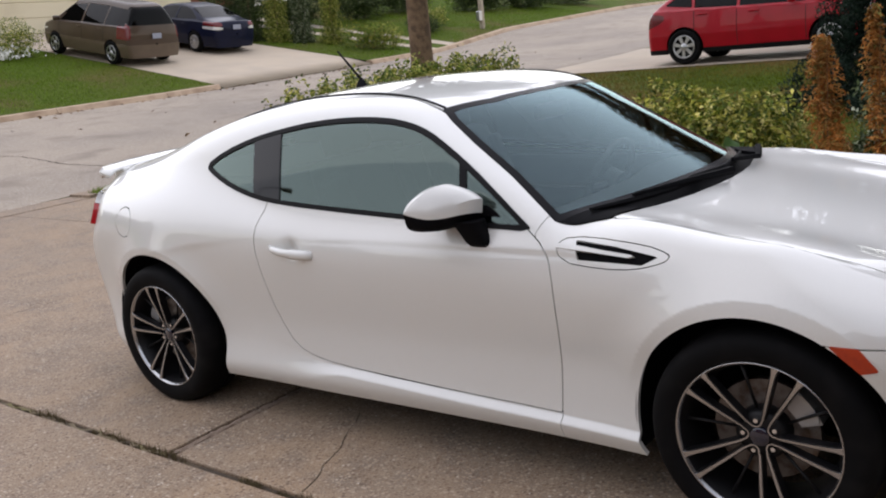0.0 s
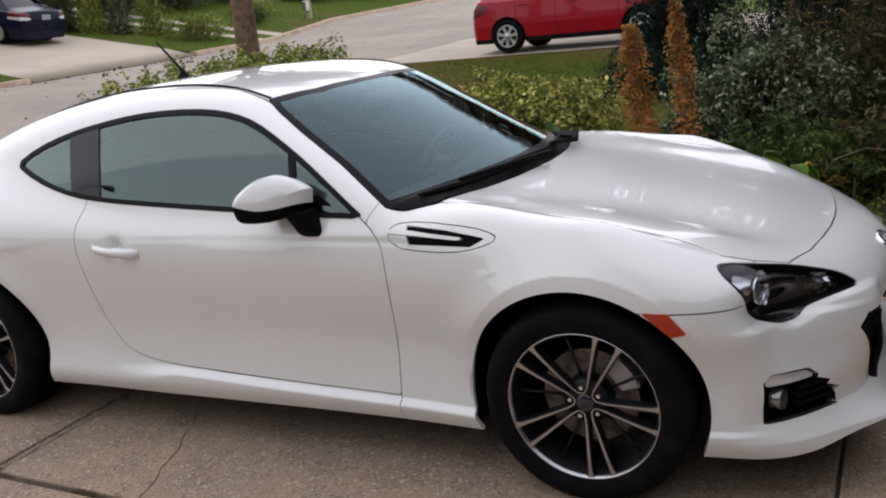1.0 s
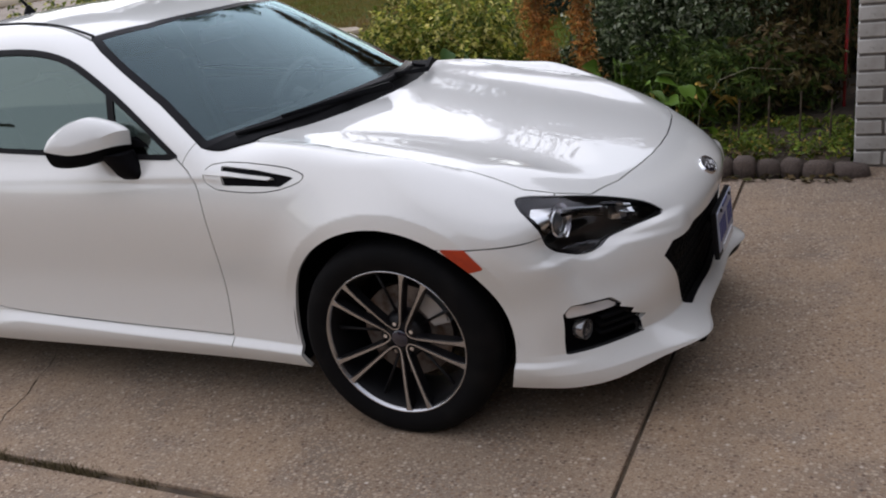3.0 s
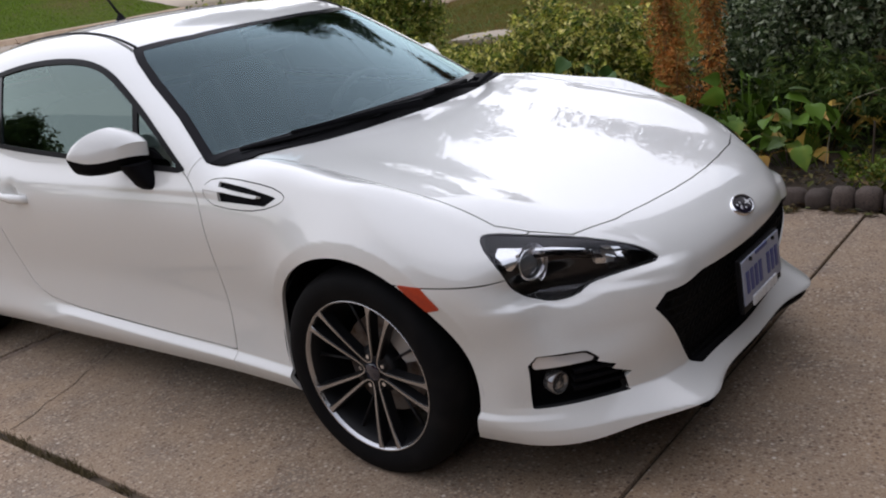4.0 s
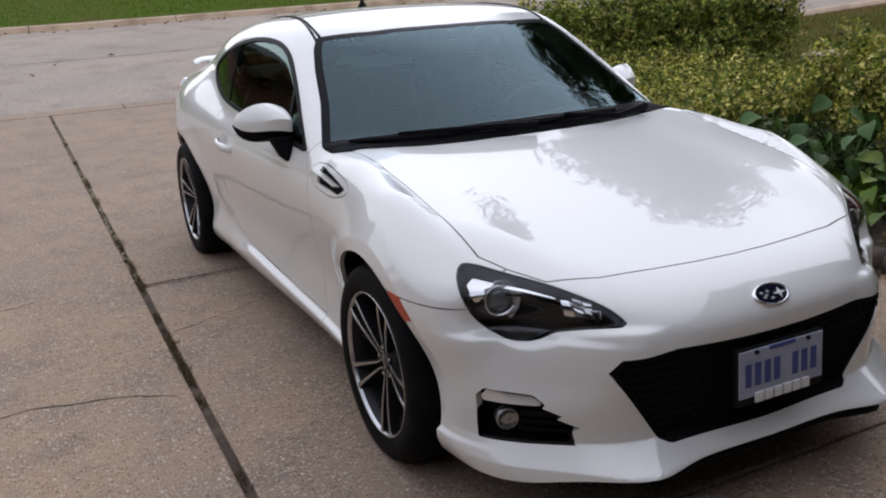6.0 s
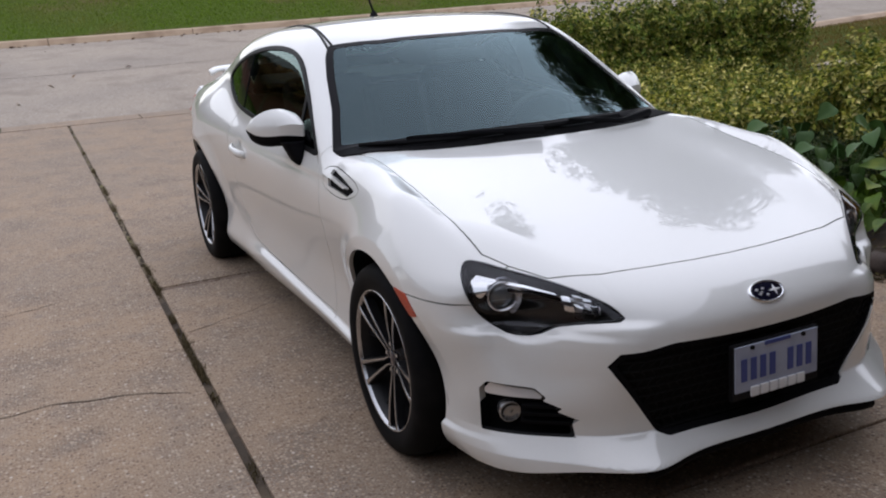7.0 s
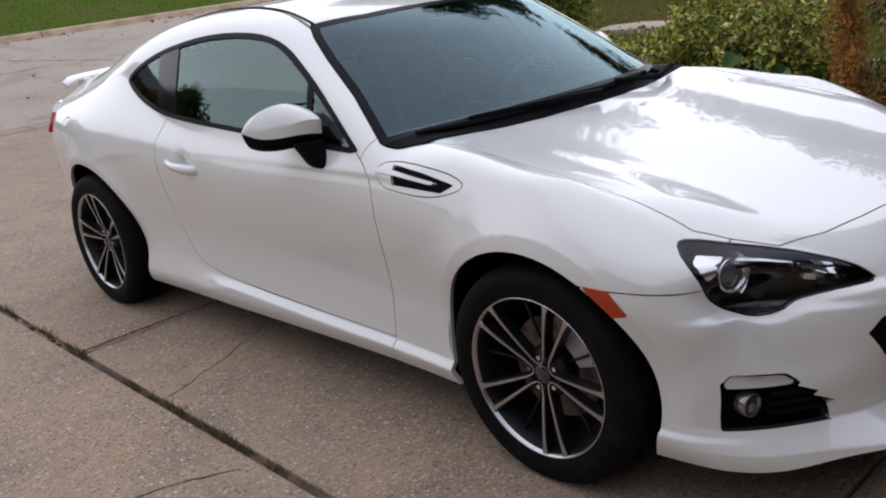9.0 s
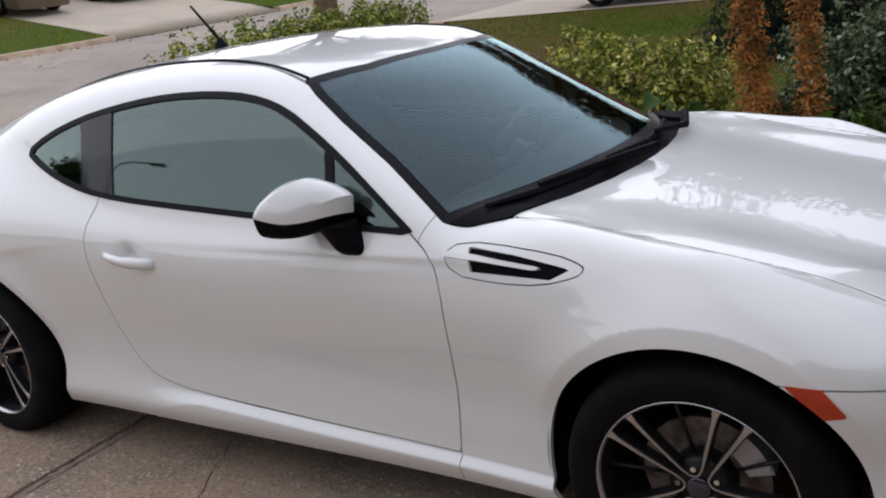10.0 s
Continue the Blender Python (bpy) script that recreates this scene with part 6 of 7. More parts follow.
shrub("peony_clump", [(2.0, 2.95, 0.36, 0.30, 0.26, 0.22), (2.22, 3.2, 0.30, 0.22, 0.22, 0.22)], 1500, 0.07, LEAF_BROWN, 37, "browning leaves of a faded perennial", "plant", ratio=0.4, stems=14)
shrub("ground_cover", row_blobs(1.75, 2.43, 2.0, 2.75, 0.13, 4, 4, 6), 6000, 0.030, LEAF_BRIGHT, 38, "low yellow-green ground cover by the wall", "ground cover", stems=4)
shrub("under_planting", row_blobs(-1.4, 1.4, 2.5, 3.5, 0.34, 9, 3, 7), 20000, 0.038, LEAF_DARK, 39, "dark leafy plants low in the bed", "plant", stems=10)


def broad_leaf(bm, foot, tip, way, length, width, roll):
    """A broad heart-shaped leaf hanging from the end of its stalk."""
    f, t, d = Vector(foot), Vector(tip), Vector(way).normalized()
    side = Matrix.Rotation(roll, 3, d) @ d.cross(Vector((0, 0, 1))).normalized()
    up = side.cross(d)
    rows = []
    for u, e in ((0.0, 0.30), (0.06, 0.72), (0.22, 1.0), (0.42, 0.95), (0.64, 0.66), (0.85, 0.28), (1.0, 0.02)):
        c = t + d * (length * u) - up * (length * 0.22 * u * u)
        rows.append([bm.verts.new(c + side * (width * e * k) + up * (0.25 * width * e * abs(k) - (0.10 * width if u < 0.05 and k else 0))) for k in (-1, -0.5, 0, 0.5, 1)])
    for r0, r1 in zip(rows, rows[1:]):
        for k in range(4):
            bm.faces.new((r0[k], r0[k + 1], r1[k + 1], r1[k]))
    bm_tube(bm, [f, f.lerp(t, 0.6) + Vector((0, 0, 0.04)), t], 0.003, 4)


def hosta(name, at, count, length, mat, seed, label, tall=0.8):
    rng = random.Random(seed)
    root = thing(name, (*at, 0.03), 0, label, "plant", "broad-leaved plants")
    for k in range(int(count * 3.2)):
        a = k * 2.4 + rng.uniform(-0.4, 0.4)
        rho = length * 0.75 * math.sqrt(rng.uniform(0.02, 1))
        h = length * 1.25 * (1 - 0.55 * (rho / (length * 0.75)) ** 2) * rng.uniform(0.45, 1.0)
        dip = rng.uniform(-1.3, 0.25)
        b = a + rng.uniform(-0.9, 0.9)
        Lb = (0.065 + 0.125 * length) * rng.uniform(0.7, 1.25)
        bm = bmesh.new()
        broad_leaf(bm, (0.05 * math.cos(a), 0.05 * math.sin(a), 0), (rho * math.cos(a), rho * math.sin(a), h), (math.cos(b), math.sin(b), dip), Lb, Lb * rng.uniform(0.34, 0.46), rng.gauss(0, 0.55))
        part("leaf", bm, mat, root, smooth=True)
    return root


BIGDARK = material("broad_dark_leaf", (0.045, 0.100, 0.022), 0.5, 0.0, 0.0, 0.2, vary=0.35, noises=((7, 3, (0.075, 0.125, 0.030), 0.45, 0.7),))
BIGBRIGHT = material("broad_bright_leaf", (0.080, 0.150, 0.016), 0.5, 0.0, 0.0, 0.2, vary=0.5, noises=((5, 3, (0.20, 0.24, 0.03), 0.55, 0.75),))
BIGYELLOW = material("broad_yellowed_leaf", (0.42, 0.27, 0.04), 0.55, vary=0.35, noises=((6, 3, (0.28, 0.13, 0.03), 0.5, 0.7),))
for i, (x, y, n, L_, mat, lab) in enumerate(((0.15, 2.45, 12, 0.52, BIGDARK, "dark green broad-leaved plant"), (-0.35, 2.5, 11, 0.46, BIGDARK, "dark green broad-leaved plant"), (-0.8, 2.5, 9, 0.36, BIGDARK, "dark green broad-leaved plant"), (0.62, 2.4, 10, 0.40, BIGBRIGHT, "bright green broad-leaved plant"), (1.15, 2.5, 13, 0.44, BIGBRIGHT, "bright green broad-leaved plant"), (1.45, 2.35, 9, 0.36, BIGBRIGHT, "bright green broad-leaved plant"), (0.95, 2.22, 8, 0.34, BIGBRIGHT, "bright green broad-leaved plant"), (1.55, 2.65, 6, 0.34, BIGYELLOW, "yellowed broad-leaved plant"), (1.25, 2.2, 4, 0.26, BIGYELLOW, "yellowed broad-leaved plant"), (0.45, 2.2, 6, 0.26, BIGBRIGHT, "bright green broad-leaved plant"))):
    hosta("hosta", (x, y), n, L_, mat, 60 + i, lab + " in the garden bed")


def column_plant(name, at, height, radius, count, seed, label, mat=LEAF_ORANGE):
    """A narrow feathery plant, thin at its top."""
    rng = np.random.RandomState(seed)
    root = thing(name, (*at, 0.0), 0, label, "plant", "dry orange plants")
    t = rng.uniform(0.04, 1, count) ** 0.85
    a = rng.uniform(0, 6.283, count)
    rr = radius * (0.45 + 0.55 * np.sin(np.pi * np.minimum(t * 0.85 + 0.12, 1))) * (1 - 0.55 * t) * rng.uniform(0.1, 1.2, count) * (1 + 0.35 * np.sin(9 * t + 2 * a))
    P = np.stack((rr * np.cos(a) + 0.03 * np.sin(5 * t), rr * np.sin(a), t * height), 1)
    leaf_mesh("fronds", P, 0.042, mat, root, rng, np.stack((np.cos(a), np.sin(a), a * 0 + 0.9), 1), ratio=0.32)
    for k in range(4):
        bm = bmesh.new()
        x, y = rng.uniform(-0.4, 0.4, 2) * radius
        bm_tube(bm, [(x * 0.5, y * 0.5, -0.02), (x, y, height * 0.5), (x * 0.7, y * 0.7, height * rng.uniform(0.8, 0.98))], [0.005, 0.004, 0.002], 5)
        part("stem", bm, DRYSTEM, root)


DRYSTEM = material("orange_brown_stem", (0.26, 0.12, 0.045), 0.8, noises=((20, 2, (0.17, 0.075, 0.03), 0.4, 0.7),))
column_plant("orange_plant", (0.50, 2.95), 1.22, 0.17, 3000, 71, "feathery orange plant drying on its stems")
column_plant("orange_plant", (0.84, 2.78), 1.38, 0.12, 2200, 72, "tall thin orange plant, dry and feathery")
column_plant("orange_plant", (0.64, 2.75), 0.62, 0.16, 1500, 73, "lower orange plant with rust-brown fronds")
# dry reeds behind
reeds = thing("dry_reeds", (1.75, 4.1, 0), 0, "tall dry stems standing behind the bushes", "reeds")
rng = np.random.RandomState(75)
RP = []
for k in range(90):
    x, y = rng.uniform(-0.5, 0.65), rng.uniform(-0.45, 0.6)
    h = rng.uniform(0.9, 1.75)
    lx, ly = rng.normal(0, 0.08), rng.normal(0, 0.08)
    bm = bmesh.new()
    bm_tube(bm, [(x, y, 0), (x + lx * 0.4, y + ly * 0.4, h * 0.5), (x + lx, y + ly, h)], [0.006, 0.005, 0.002], 4)
    part("stalk", bm, LEAF_BROWN, reeds)
    for _ in range(26):
        f = rng.uniform(0.25, 1)
        RP.append((x + lx * f + rng.normal(0, 0.04), y + ly * f + rng.normal(0, 0.04), h * f))
leaf_mesh("reed_leaves", np.array(RP), 0.10, LEAF_BROWN, reeds, rng, ratio=0.16)
# thin dark garden stakes and a dry curved stem
for x, y, h in ((1.86, 2.25, 0.32), (2.02, 2.2, 0.34), (2.18, 2.2, 0.36), (2.33, 2.25, 0.30)):
    bm = bmesh.new()
    bm_cyl(bm, (0, 0, -0.05), (0.01, 0, h), 0.006, 0.005, 6)
    ob = part("garden_stake", bm, TWIG)
    ob.location = (x, y, 0)
    tagged(ob, "thin dark stake in the garden bed", "stake", "garden stakes")
bm = bmesh.new()
bm_tube(bm, [(0, 0, 0), (0.03, 0, 0.22), (0.14, 0, 0.38), (0.30, 0, 0.44), (0.46, 0.02, 0.42)], [0.0022, 0.002, 0.0018, 0.0015, 0.001], 5)
ob = part("dead_flower_stalk", bm, material("pale_dry_stem", (0.35, 0.32, 0.22), 0.8, noises=((30, 2, (0.22, 0.18, 0.11), 0.4, 0.7),)))
ob.location = (1.62, 2.3, 0.04)
tagged(ob, "pale dry flower stalk bending over the bed", "flower stalk")
bm = bmesh.new()
bm_cyl(bm, (0, 0, 0), (0.02, 0.05, 1.7), 0.010, n=10)
ob = part("red_pole", bm, material("glossy_red", (0.13, 0.008, 0.010), 0.2, 0, 0.6, noises=((8, 2, (0.30, 0.008, 0.01), 0.4, 0.7),)))
ob.location = (2.38, 3.1, 0.02)
tagged(ob, "glossy red pole leaning by the house wall", "pole")
bm = bmesh.new()
bm_prism(bm, [(-0.52, -0.30), (-0.20, -0.46), (0.30, -0.40), (0.55, -0.08), (0.42, 0.34), (-0.05, 0.46), (-0.46, 0.22)], -0.05, 0.055, "XY", 0.02)
ob = part("stepping_stone", bm, SMOOTHCONC)
ob.matrix_basis = pose(-4.10, 7.60, float(ground_z(-4.10, 7.60)) - 0.01, 0, 0, 20)
tagged(ob, "flat grey stepping stone in the lawn", "stepping stone")
# fallen leaves
litter = thing("leaf_litter", (0, 0, 0), 0, "dry fallen leaves on the bed and driveway edge", "fallen leaves", kind="stuff")
rng = np.random.RandomState(77)
n = 2200
P = np.stack((rng.uniform(-4, 2.44, n), 1.72 + np.abs(rng.normal(0, 0.30, n)), np.full(n, 0.0)), 1)
P[:, 2] = np.where(P[:, 1] > 1.95, 0.075, 0.008)
leaf_mesh("dry_leaf_scatter", P, 0.045, LEAF_BROWN, litter, rng, np.tile((0, 0, 2.5), (n, 1)), ratio=0.6)
n = 150
x_ = rng.uniform(-17.2, -8.6, n)
x_[:110] = -17.22 + np.abs(rng.normal(0, 0.25, 110))
y_ = rng.uniform(-3, 22, n)
P = np.stack((x_, y_, ground_z(x_, y_) + 0.012), 1)
leaf_mesh("street_leaf_scatter", P, 0.11, LEAF_AUTUMN, litter, rng, np.tile((0, 0, 2.5), (n, 1)), ratio=0.6)


def tree(name, at, trunk_r, fork, crown, count, size, mat, seed, label, lean=(0, 0)):
    """A tapered trunk, limbs and a crown of many leaves, with gaps."""
    rng = np.random.RandomState(seed)
    z0 = float(ground_z(*at))
    root = thing(name, (*at, z0), 0, label, "tree")
    bm = bmesh.new()
    hs = [-0.1, 0.05, 0.3, 1.0, fork * 0.7, fork]
    bm_tube(bm, [(lean[0] * h, lean[1] * h, h) for h in hs], [trunk_r * k for k in (1.5, 1.3, 1.08, 1.0, 0.93, 0.86)], 18)
    part("trunk", bm, BARK, root, "rough brown trunk", smooth=True)
    blobs = []
    cx, cy, cz, rx, ry, rz = crown
    bm = bmesh.new()
    for k in range(9):
        a = k * 2.39963
        t = rng.uniform(0.35, 1)
        tip = Vector((cx + rx * t * 0.75 * math.cos(a), cy + ry * t * 0.75 * math.sin(a), cz + rz * rng.uniform(-0.55, 0.75)))
        foot = Vector((lean[0] * fork, lean[1] * fork, fork * rng.uniform(0.82, 1.0)))
        mid = foot.lerp(tip, 0.5) + Vector((0, 0, 0.4))
        bm_tube(bm, [foot, mid, tip], [trunk_r * 0.45, trunk_r * 0.28, trunk_r * 0.08], 7)
        blobs.append((*tip, rx * 0.45, ry * 0.45, rz * 0.40))
    blobs.append((cx, cy, cz + rz * 0.35, rx * 0.55, ry * 0.55, rz * 0.5))
    part("limbs", bm, BARK, root, smooth=True)
    P, d = blob_points(blobs, count, rng, 0.35, 0.3)
    leaf_mesh("crown", P, size, mat, root, rng, d)
    return root


def conifer(name, at, height, radius, count, mat, seed, label, size=0.16, low=0.04, slim=1.0):
    rng = np.random.RandomState(seed)
    z0 = float(ground_z(*at))
    root = thing(name, (*at, z0), 0, label, "conifer")
    bm = bmesh.new()
    bm_tube(bm, [(0, 0, -0.1), (0, 0, height * 0.5), (0, 0, height * 0.97)], [height * 0.018, height * 0.012, height * 0.003], 8)
    part("trunk", bm, BARK, root, smooth=True)
    t = low + (1 - low) * rng.uniform(0, 1, count) ** 1.35
    tier = 0.5 + 0.5 * np.sin(t * height * 5.2)
    a = rng.uniform(0, 6.283, count)
    arm = 0.72 + 0.28 * np.sin(7 * a + 3 * np.floor(t * 9))
    r = radius * (1 - t) ** slim * (0.45 + 0.55 * rng.uniform(0, 1, count) ** 0.5) * arm * (0.8 + 0.2 * tier)
    P = np.stack((r * np.cos(a), r * np.sin(a), t * height - 0.12 * r), 1)
    leaf_mesh("needles", P, size, mat, root, rng, np.stack((np.cos(a), np.sin(a), -0.25 + 0 * a), 1), ratio=0.30)
    return root


tree("street_tree", (-6.75, 8.05), 0.175, 2.9, (0.1, 0.0, 5.3, 2.7, 2.7, 2.6), 34000, 0.18, LEAF_TREE, 81, "street tree with a rough brown trunk and green crown", (0.0, 0.015))
tree("autumn_tree", (-2.0, 17.0), 0.22, 2.8, (0.0, 0, 4.4, 6.0, 3.6, 1.8), 30000, 0.24, LEAF_AUTUMN, 82, "tall tree in brown autumn leaf beyond the bushes")
conifer("dark_spruce", (-0.25, 8.3), 3.0, 1.35, 42000, LEAF_SPRUCE, 83, "dark spruce behind the garden bushes", 0.065)
conifer("dark_spruce", (1.9, 8.0), 3.4, 1.7, 40000, LEAF_SPRUCE, 84, "dark spruce behind the garden bushes", 0.07)
conifer("dark_yew", (2.1, 5.6), 2.3, 0.75, 15000, LEAF_SPRUCE, 85, "dark yew standing by the house wall", 0.05, 0.02, 0.5)
conifer("dark_yew", (1.2, 5.9), 1.9, 0.8, 15000, LEAF_SPRUCE, 86, "dark yew behind the dry reeds", 0.05, 0.02, 0.5)
# trees behind the viewer, mirrored in the windows
for i, (x, y, h, r) in enumerate(((-15.5, -20, 6.5, 1.9), (-9, -24, 8, 2.3), (-3.5, -21, 5.5, 1.8), (3, -25, 9, 2.6), (10, -22, 7, 2.2))):
    conifer("tall_spruce", (x, y), h, r, 4200, LEAF_SPRUCE, 90 + i, "tall spruce across the lawn, mirrored in the car windows", 0.28)

tree("maple_tree", (-25, -14), 0.2, 2.2, (0, 0, 3.7, 2.6, 2.6, 2.2), 10000, 0.28, LEAF_TREE, 95, "green maple across the street, mirrored in the windows")
tree("small_tree", (-26.5, -5.6), 0.12, 1.5, (0, 0, 2.0, 1.7, 1.7, 1.2), 6000, 0.2, LEAF_DARK, 97, "dark round tree on the bank across the street")
tree("small_tree", (-27.5, -10.2), 0.12, 1.6, (0, 0, 2.3, 1.9, 1.9, 1.3), 6000, 0.2, LEAF_AUTUMN, 98, "brown leafy tree on the bank across the street")

# ---- parked vehicles across the street and next door ----
def soft_curve(pts, sigma=0.05):
    xs = np.linspace(pts[0][0] - 0.5, pts[-1][0] + 0.5, 500)
    ys = np.interp(xs, [p[0] for p in pts], [p[1] for p in pts])
    k = np.exp(-0.5 * (np.arange(-60, 61) * (xs[1] - xs[0]) / sigma) ** 2)
    ys = np.convolve(np.pad(ys, 60, mode="edge"), k / k.sum(), "valid")
    return lambda x: np.interp(x, xs, ys)


def shell_mesh(field, x_rear, x_front, z0, nc=150, ncap=40, nphi=110):
    rows = [(x_front, c * math.pi / 2) for c in np.linspace(0.03, 1, ncap)] + [(x, math.pi / 2) for x in np.linspace(x_front, x_rear, nc)[1:]] + [(x_rear, math.pi / 2 * (1 + c)) for c in np.linspace(0, 0.97, ncap)[1:]]
    phis = np.radians(np.linspace(-89.9, 90, nphi))
    ox, th = np.array(rows).T
    O = np.zeros((len(rows), nphi, 3))
    O[..., 0], O[..., 2] = ox[:, None], z0
    D = np.stack((np.cos(th)[:, None] + 0 * phis, -np.sin(th)[:, None] * np.cos(phis), np.sin(th)[:, None] * np.sin(phis)), -1)
    O, D = O.reshape(-1, 3), D.reshape(-1, 3)
    lo, hi = np.full(len(O), 0.05), np.full(len(O), 2.2)
    for _ in range(26):
        mid = (lo + hi) / 2
        P = O + D * mid[:, None]
        inside = field(P[:, 0], np.abs(P[:, 1]), P[:, 2]) < 0
        lo, hi = np.where(inside, mid, lo), np.where(inside, hi, mid)
    P = O + D * hi[:, None]
    N_ = np.stack([field(*(np.array((P[:, 0], np.sqrt(P[:, 1] ** 2 + 1e-8), P[:, 2])) + np.array(d)[:, None])) - field(*(np.array((P[:, 0], np.sqrt(P[:, 1] ** 2 + 1e-8), P[:, 2])) - np.array(d)[:, None])) for d in ((0.004, 0, 0), (0, 0.004, 0), (0, 0, 0.004))], 1)
    N_[:, 1] *= -1
    N_ /= np.maximum(np.linalg.norm(N_, axis=1), 1e-9)[:, None]
    n, m = len(rows), nphi
    i = (np.arange(n - 1)[:, None] * m + np.arange(m - 1)[None]).ravel()
    return P, N_, np.concatenate((np.stack((i, i + m + 1, i + m), 1), np.stack((i, i + 1, i + m + 1), 1)))


HUBCAP = material("silver_hubcap", (0.55, 0.55, 0.56), 0.3, 0.9, noises=((20, 2, (0.42, 0.42, 0.43), 0.45, 0.7),))
CARGLASS = glass_material("dark_car_glass", (0.10, 0.115, 0.12), (1.0, 1.0, 1.0), 1.24)


def road_wheel(parent, x, y, r, s, spokes, seed):
    w = part("wheel", bmesh.new(), None, parent, "black tyre with a silver spoked wheel cover")
    w.matrix_basis = pose(x, y, r) @ pose(0, 0, 0, 0, 0, 0 if s < 0 else 180)
    bm = bmesh.new()
    bm_lathe(bm, [(r * 0.66, -0.09), (r * 0.72, -0.105), (r * 0.9, -0.105), (r * 0.98, -0.085), (r, -0.05), (r, 0.06), (r * 0.95, 0.1), (r * 0.66, 0.1)], 40)
    part("tyre", bm, TYRE, w, "black tyre", angle=35)
    bm = bmesh.new()
    bm_lathe(bm, [(0.001, -0.030), (r * 0.64, -0.030), (r * 0.66, -0.08)], 36)
    part("rim_back", bm, RIMDARK, w)
    bm = bmesh.new()
    bm_lathe(bm, [(r * 0.67, -0.088), (r * 0.67, -0.102), (r * 0.60, -0.104), (r * 0.58, -0.09)], 36)
    part("rim_ring", bm, HUBCAP, w, smooth=True)
    bm = bmesh.new()
    bm_lathe(bm, [(r * 0.22, -0.07), (r * 0.20, -0.106), (0.001, -0.112)], 20)
    part("hub_cover", bm, HUBCAP, w, smooth=True)
    for k in range(spokes):
        a = 2 * math.pi * k / spokes + seed
        bm = bmesh.new()
        bm_prism(bm, [(-0.024, r * 0.15), (0.024, r * 0.15), (0.036, r * 0.62), (-0.036, r * 0.62)], -0.098, -0.07, "XZ", 0.006)
        bmesh.ops.rotate(bm, cent=(0, 0, 0), matrix=Matrix.Rotation(a, 3, "Y"), verts=bm.verts)
        part("spoke", bm, HUBCAP, w)


def parked_car(name, m, label, paint, top, plan_pts, belt, floor, side_windows, screen, back, wheelbase, rwheel, half, lamps=(), lower=None, spokes=7, tumble=0.42, pillars=(), plate_at=None, handles=(), mirror_at=None, roof_x=(0, 0)):
    root = new(name)
    root.matrix_basis = m
    tagged(root, label, "car")
    topf, planf, beltf = soft_curve(top), soft_curve(plan_pts, 0.10), soft_curve(belt, 0.1)
    x0, x1 = plan_pts[0][0], plan_pts[-1][0]

    def field(x, w, z):
        w = np.abs(w)
        prof = -0.045 * np.maximum(0.55 - z, 0) / 0.4 - 0.03 * ((z - 0.6) / 0.4) ** 2
        over = np.maximum(z - beltf(x), 0)
        side = w - (planf(x) + prof - tumble * over - 0.02 * np.minimum(over / 0.04, 1))
        roof = z - (topf(x) - 0.05 * (w / half) ** 2)
        nose_ = x - (x1 - 0.22 * (w / half) ** 2.5 - 0.10 * ((z - 0.5) / 0.5) ** 2)
        tail_ = (x0 + 0.12 * (w / half) ** 2.5 + 0.05 * ((z - 0.5) / 0.5) ** 2) - x
        return smax(smax(smax(side, roof, 0.09), nose_, 0.10), tail_, 0.10)
    S = shell_mesh(field, x0 + 0.7, x1 - 0.7, 0.62)
    S = clip(S, S[0][:, 2] - floor)
    for ax in (-wheelbase / 2, wheelbase / 2):
        S = clip(S, np.hypot(S[0][:, 0] - ax - wheelbase * 0, S[0][:, 2] - rwheel) - rwheel - 0.045)
    dark = shift(S, -0.03)
    panes = []
    for poly in side_windows:
        f = np.where(np.abs(S[0][:, 1]) > half * 0.55, fld(S, "xz", poly_field(poly)), -1)
        a, S = clip(S, f), clip(S, -f)
        panes.append(a)
    for reg, nm in ((screen, "windscreen"), (back, "rear_window")):
        f = np.minimum(np.minimum(S[0][:, 0] - reg[0], reg[1] - S[0][:, 0]), np.minimum(S[0][:, 2] - reg[2], reg[3] - np.abs(S[0][:, 1]) - tumble * np.maximum(S[0][:, 2] - reg[2], 0)))
        f = np.minimum(f, reg[4] - S[0][:, 2]) if len(reg) > 4 else f
        a, S = clip(S, f), clip(S, -f)
        panel(nm, both(shift(a, -0.004)), CARGLASS, root, "", 0)
    lamp_parts = []
    for poly, front_end, mat, nm in lamps:
        f = np.where((S[0][:, 0] > 0) == front_end, fld(S, "wz", poly_field(poly, 1)), -1)
        f = np.where(np.abs(S[0][:, 0]) > max(abs(x0), abs(x1)) - 0.65, f, -1)
        a, S = clip(S, f), clip(S, -f)
        two(nm, shift(a, 0.004), mat, root, "", 0.02)
    if lower:
        a, S = clip(S, lower[0] - S[0][:, 2]), clip(S, S[0][:, 2] - lower[0])
        panel("lower_body", both(shift(a, 0.006)), lower[1], root, "", 0.02)
    cuts = sorted(pillars)
    body = both(S)
    panel("body", body, paint, root, "", 0.02)
    panel("inner_shell", both(dark), GAP, root, "", 0)
    for a in panes:
        two("side_window", shift(a, -0.006), CARGLASS, root, "", 0)
    for px in cuts:
        for s in (-1, 1):
            zs = np.linspace(floor + 0.12, float(beltf(px)) - 0.01, 9)
            bm = bmesh.new()
            pts = []
            for z in zs:
                lo, hi = 0.2, 1.2
                for _ in range(24):
                    mid = (lo + hi) / 2
                    if field(np.array([px]), np.array([mid]), np.array([z]))[0] < 0:
                        lo = mid
                    else:
                        hi = mid
                pts.append((px, s * hi, z))
            bm_tube(bm, pts, 0.006, 4)
            part("door_gap", bm, GAP, root)
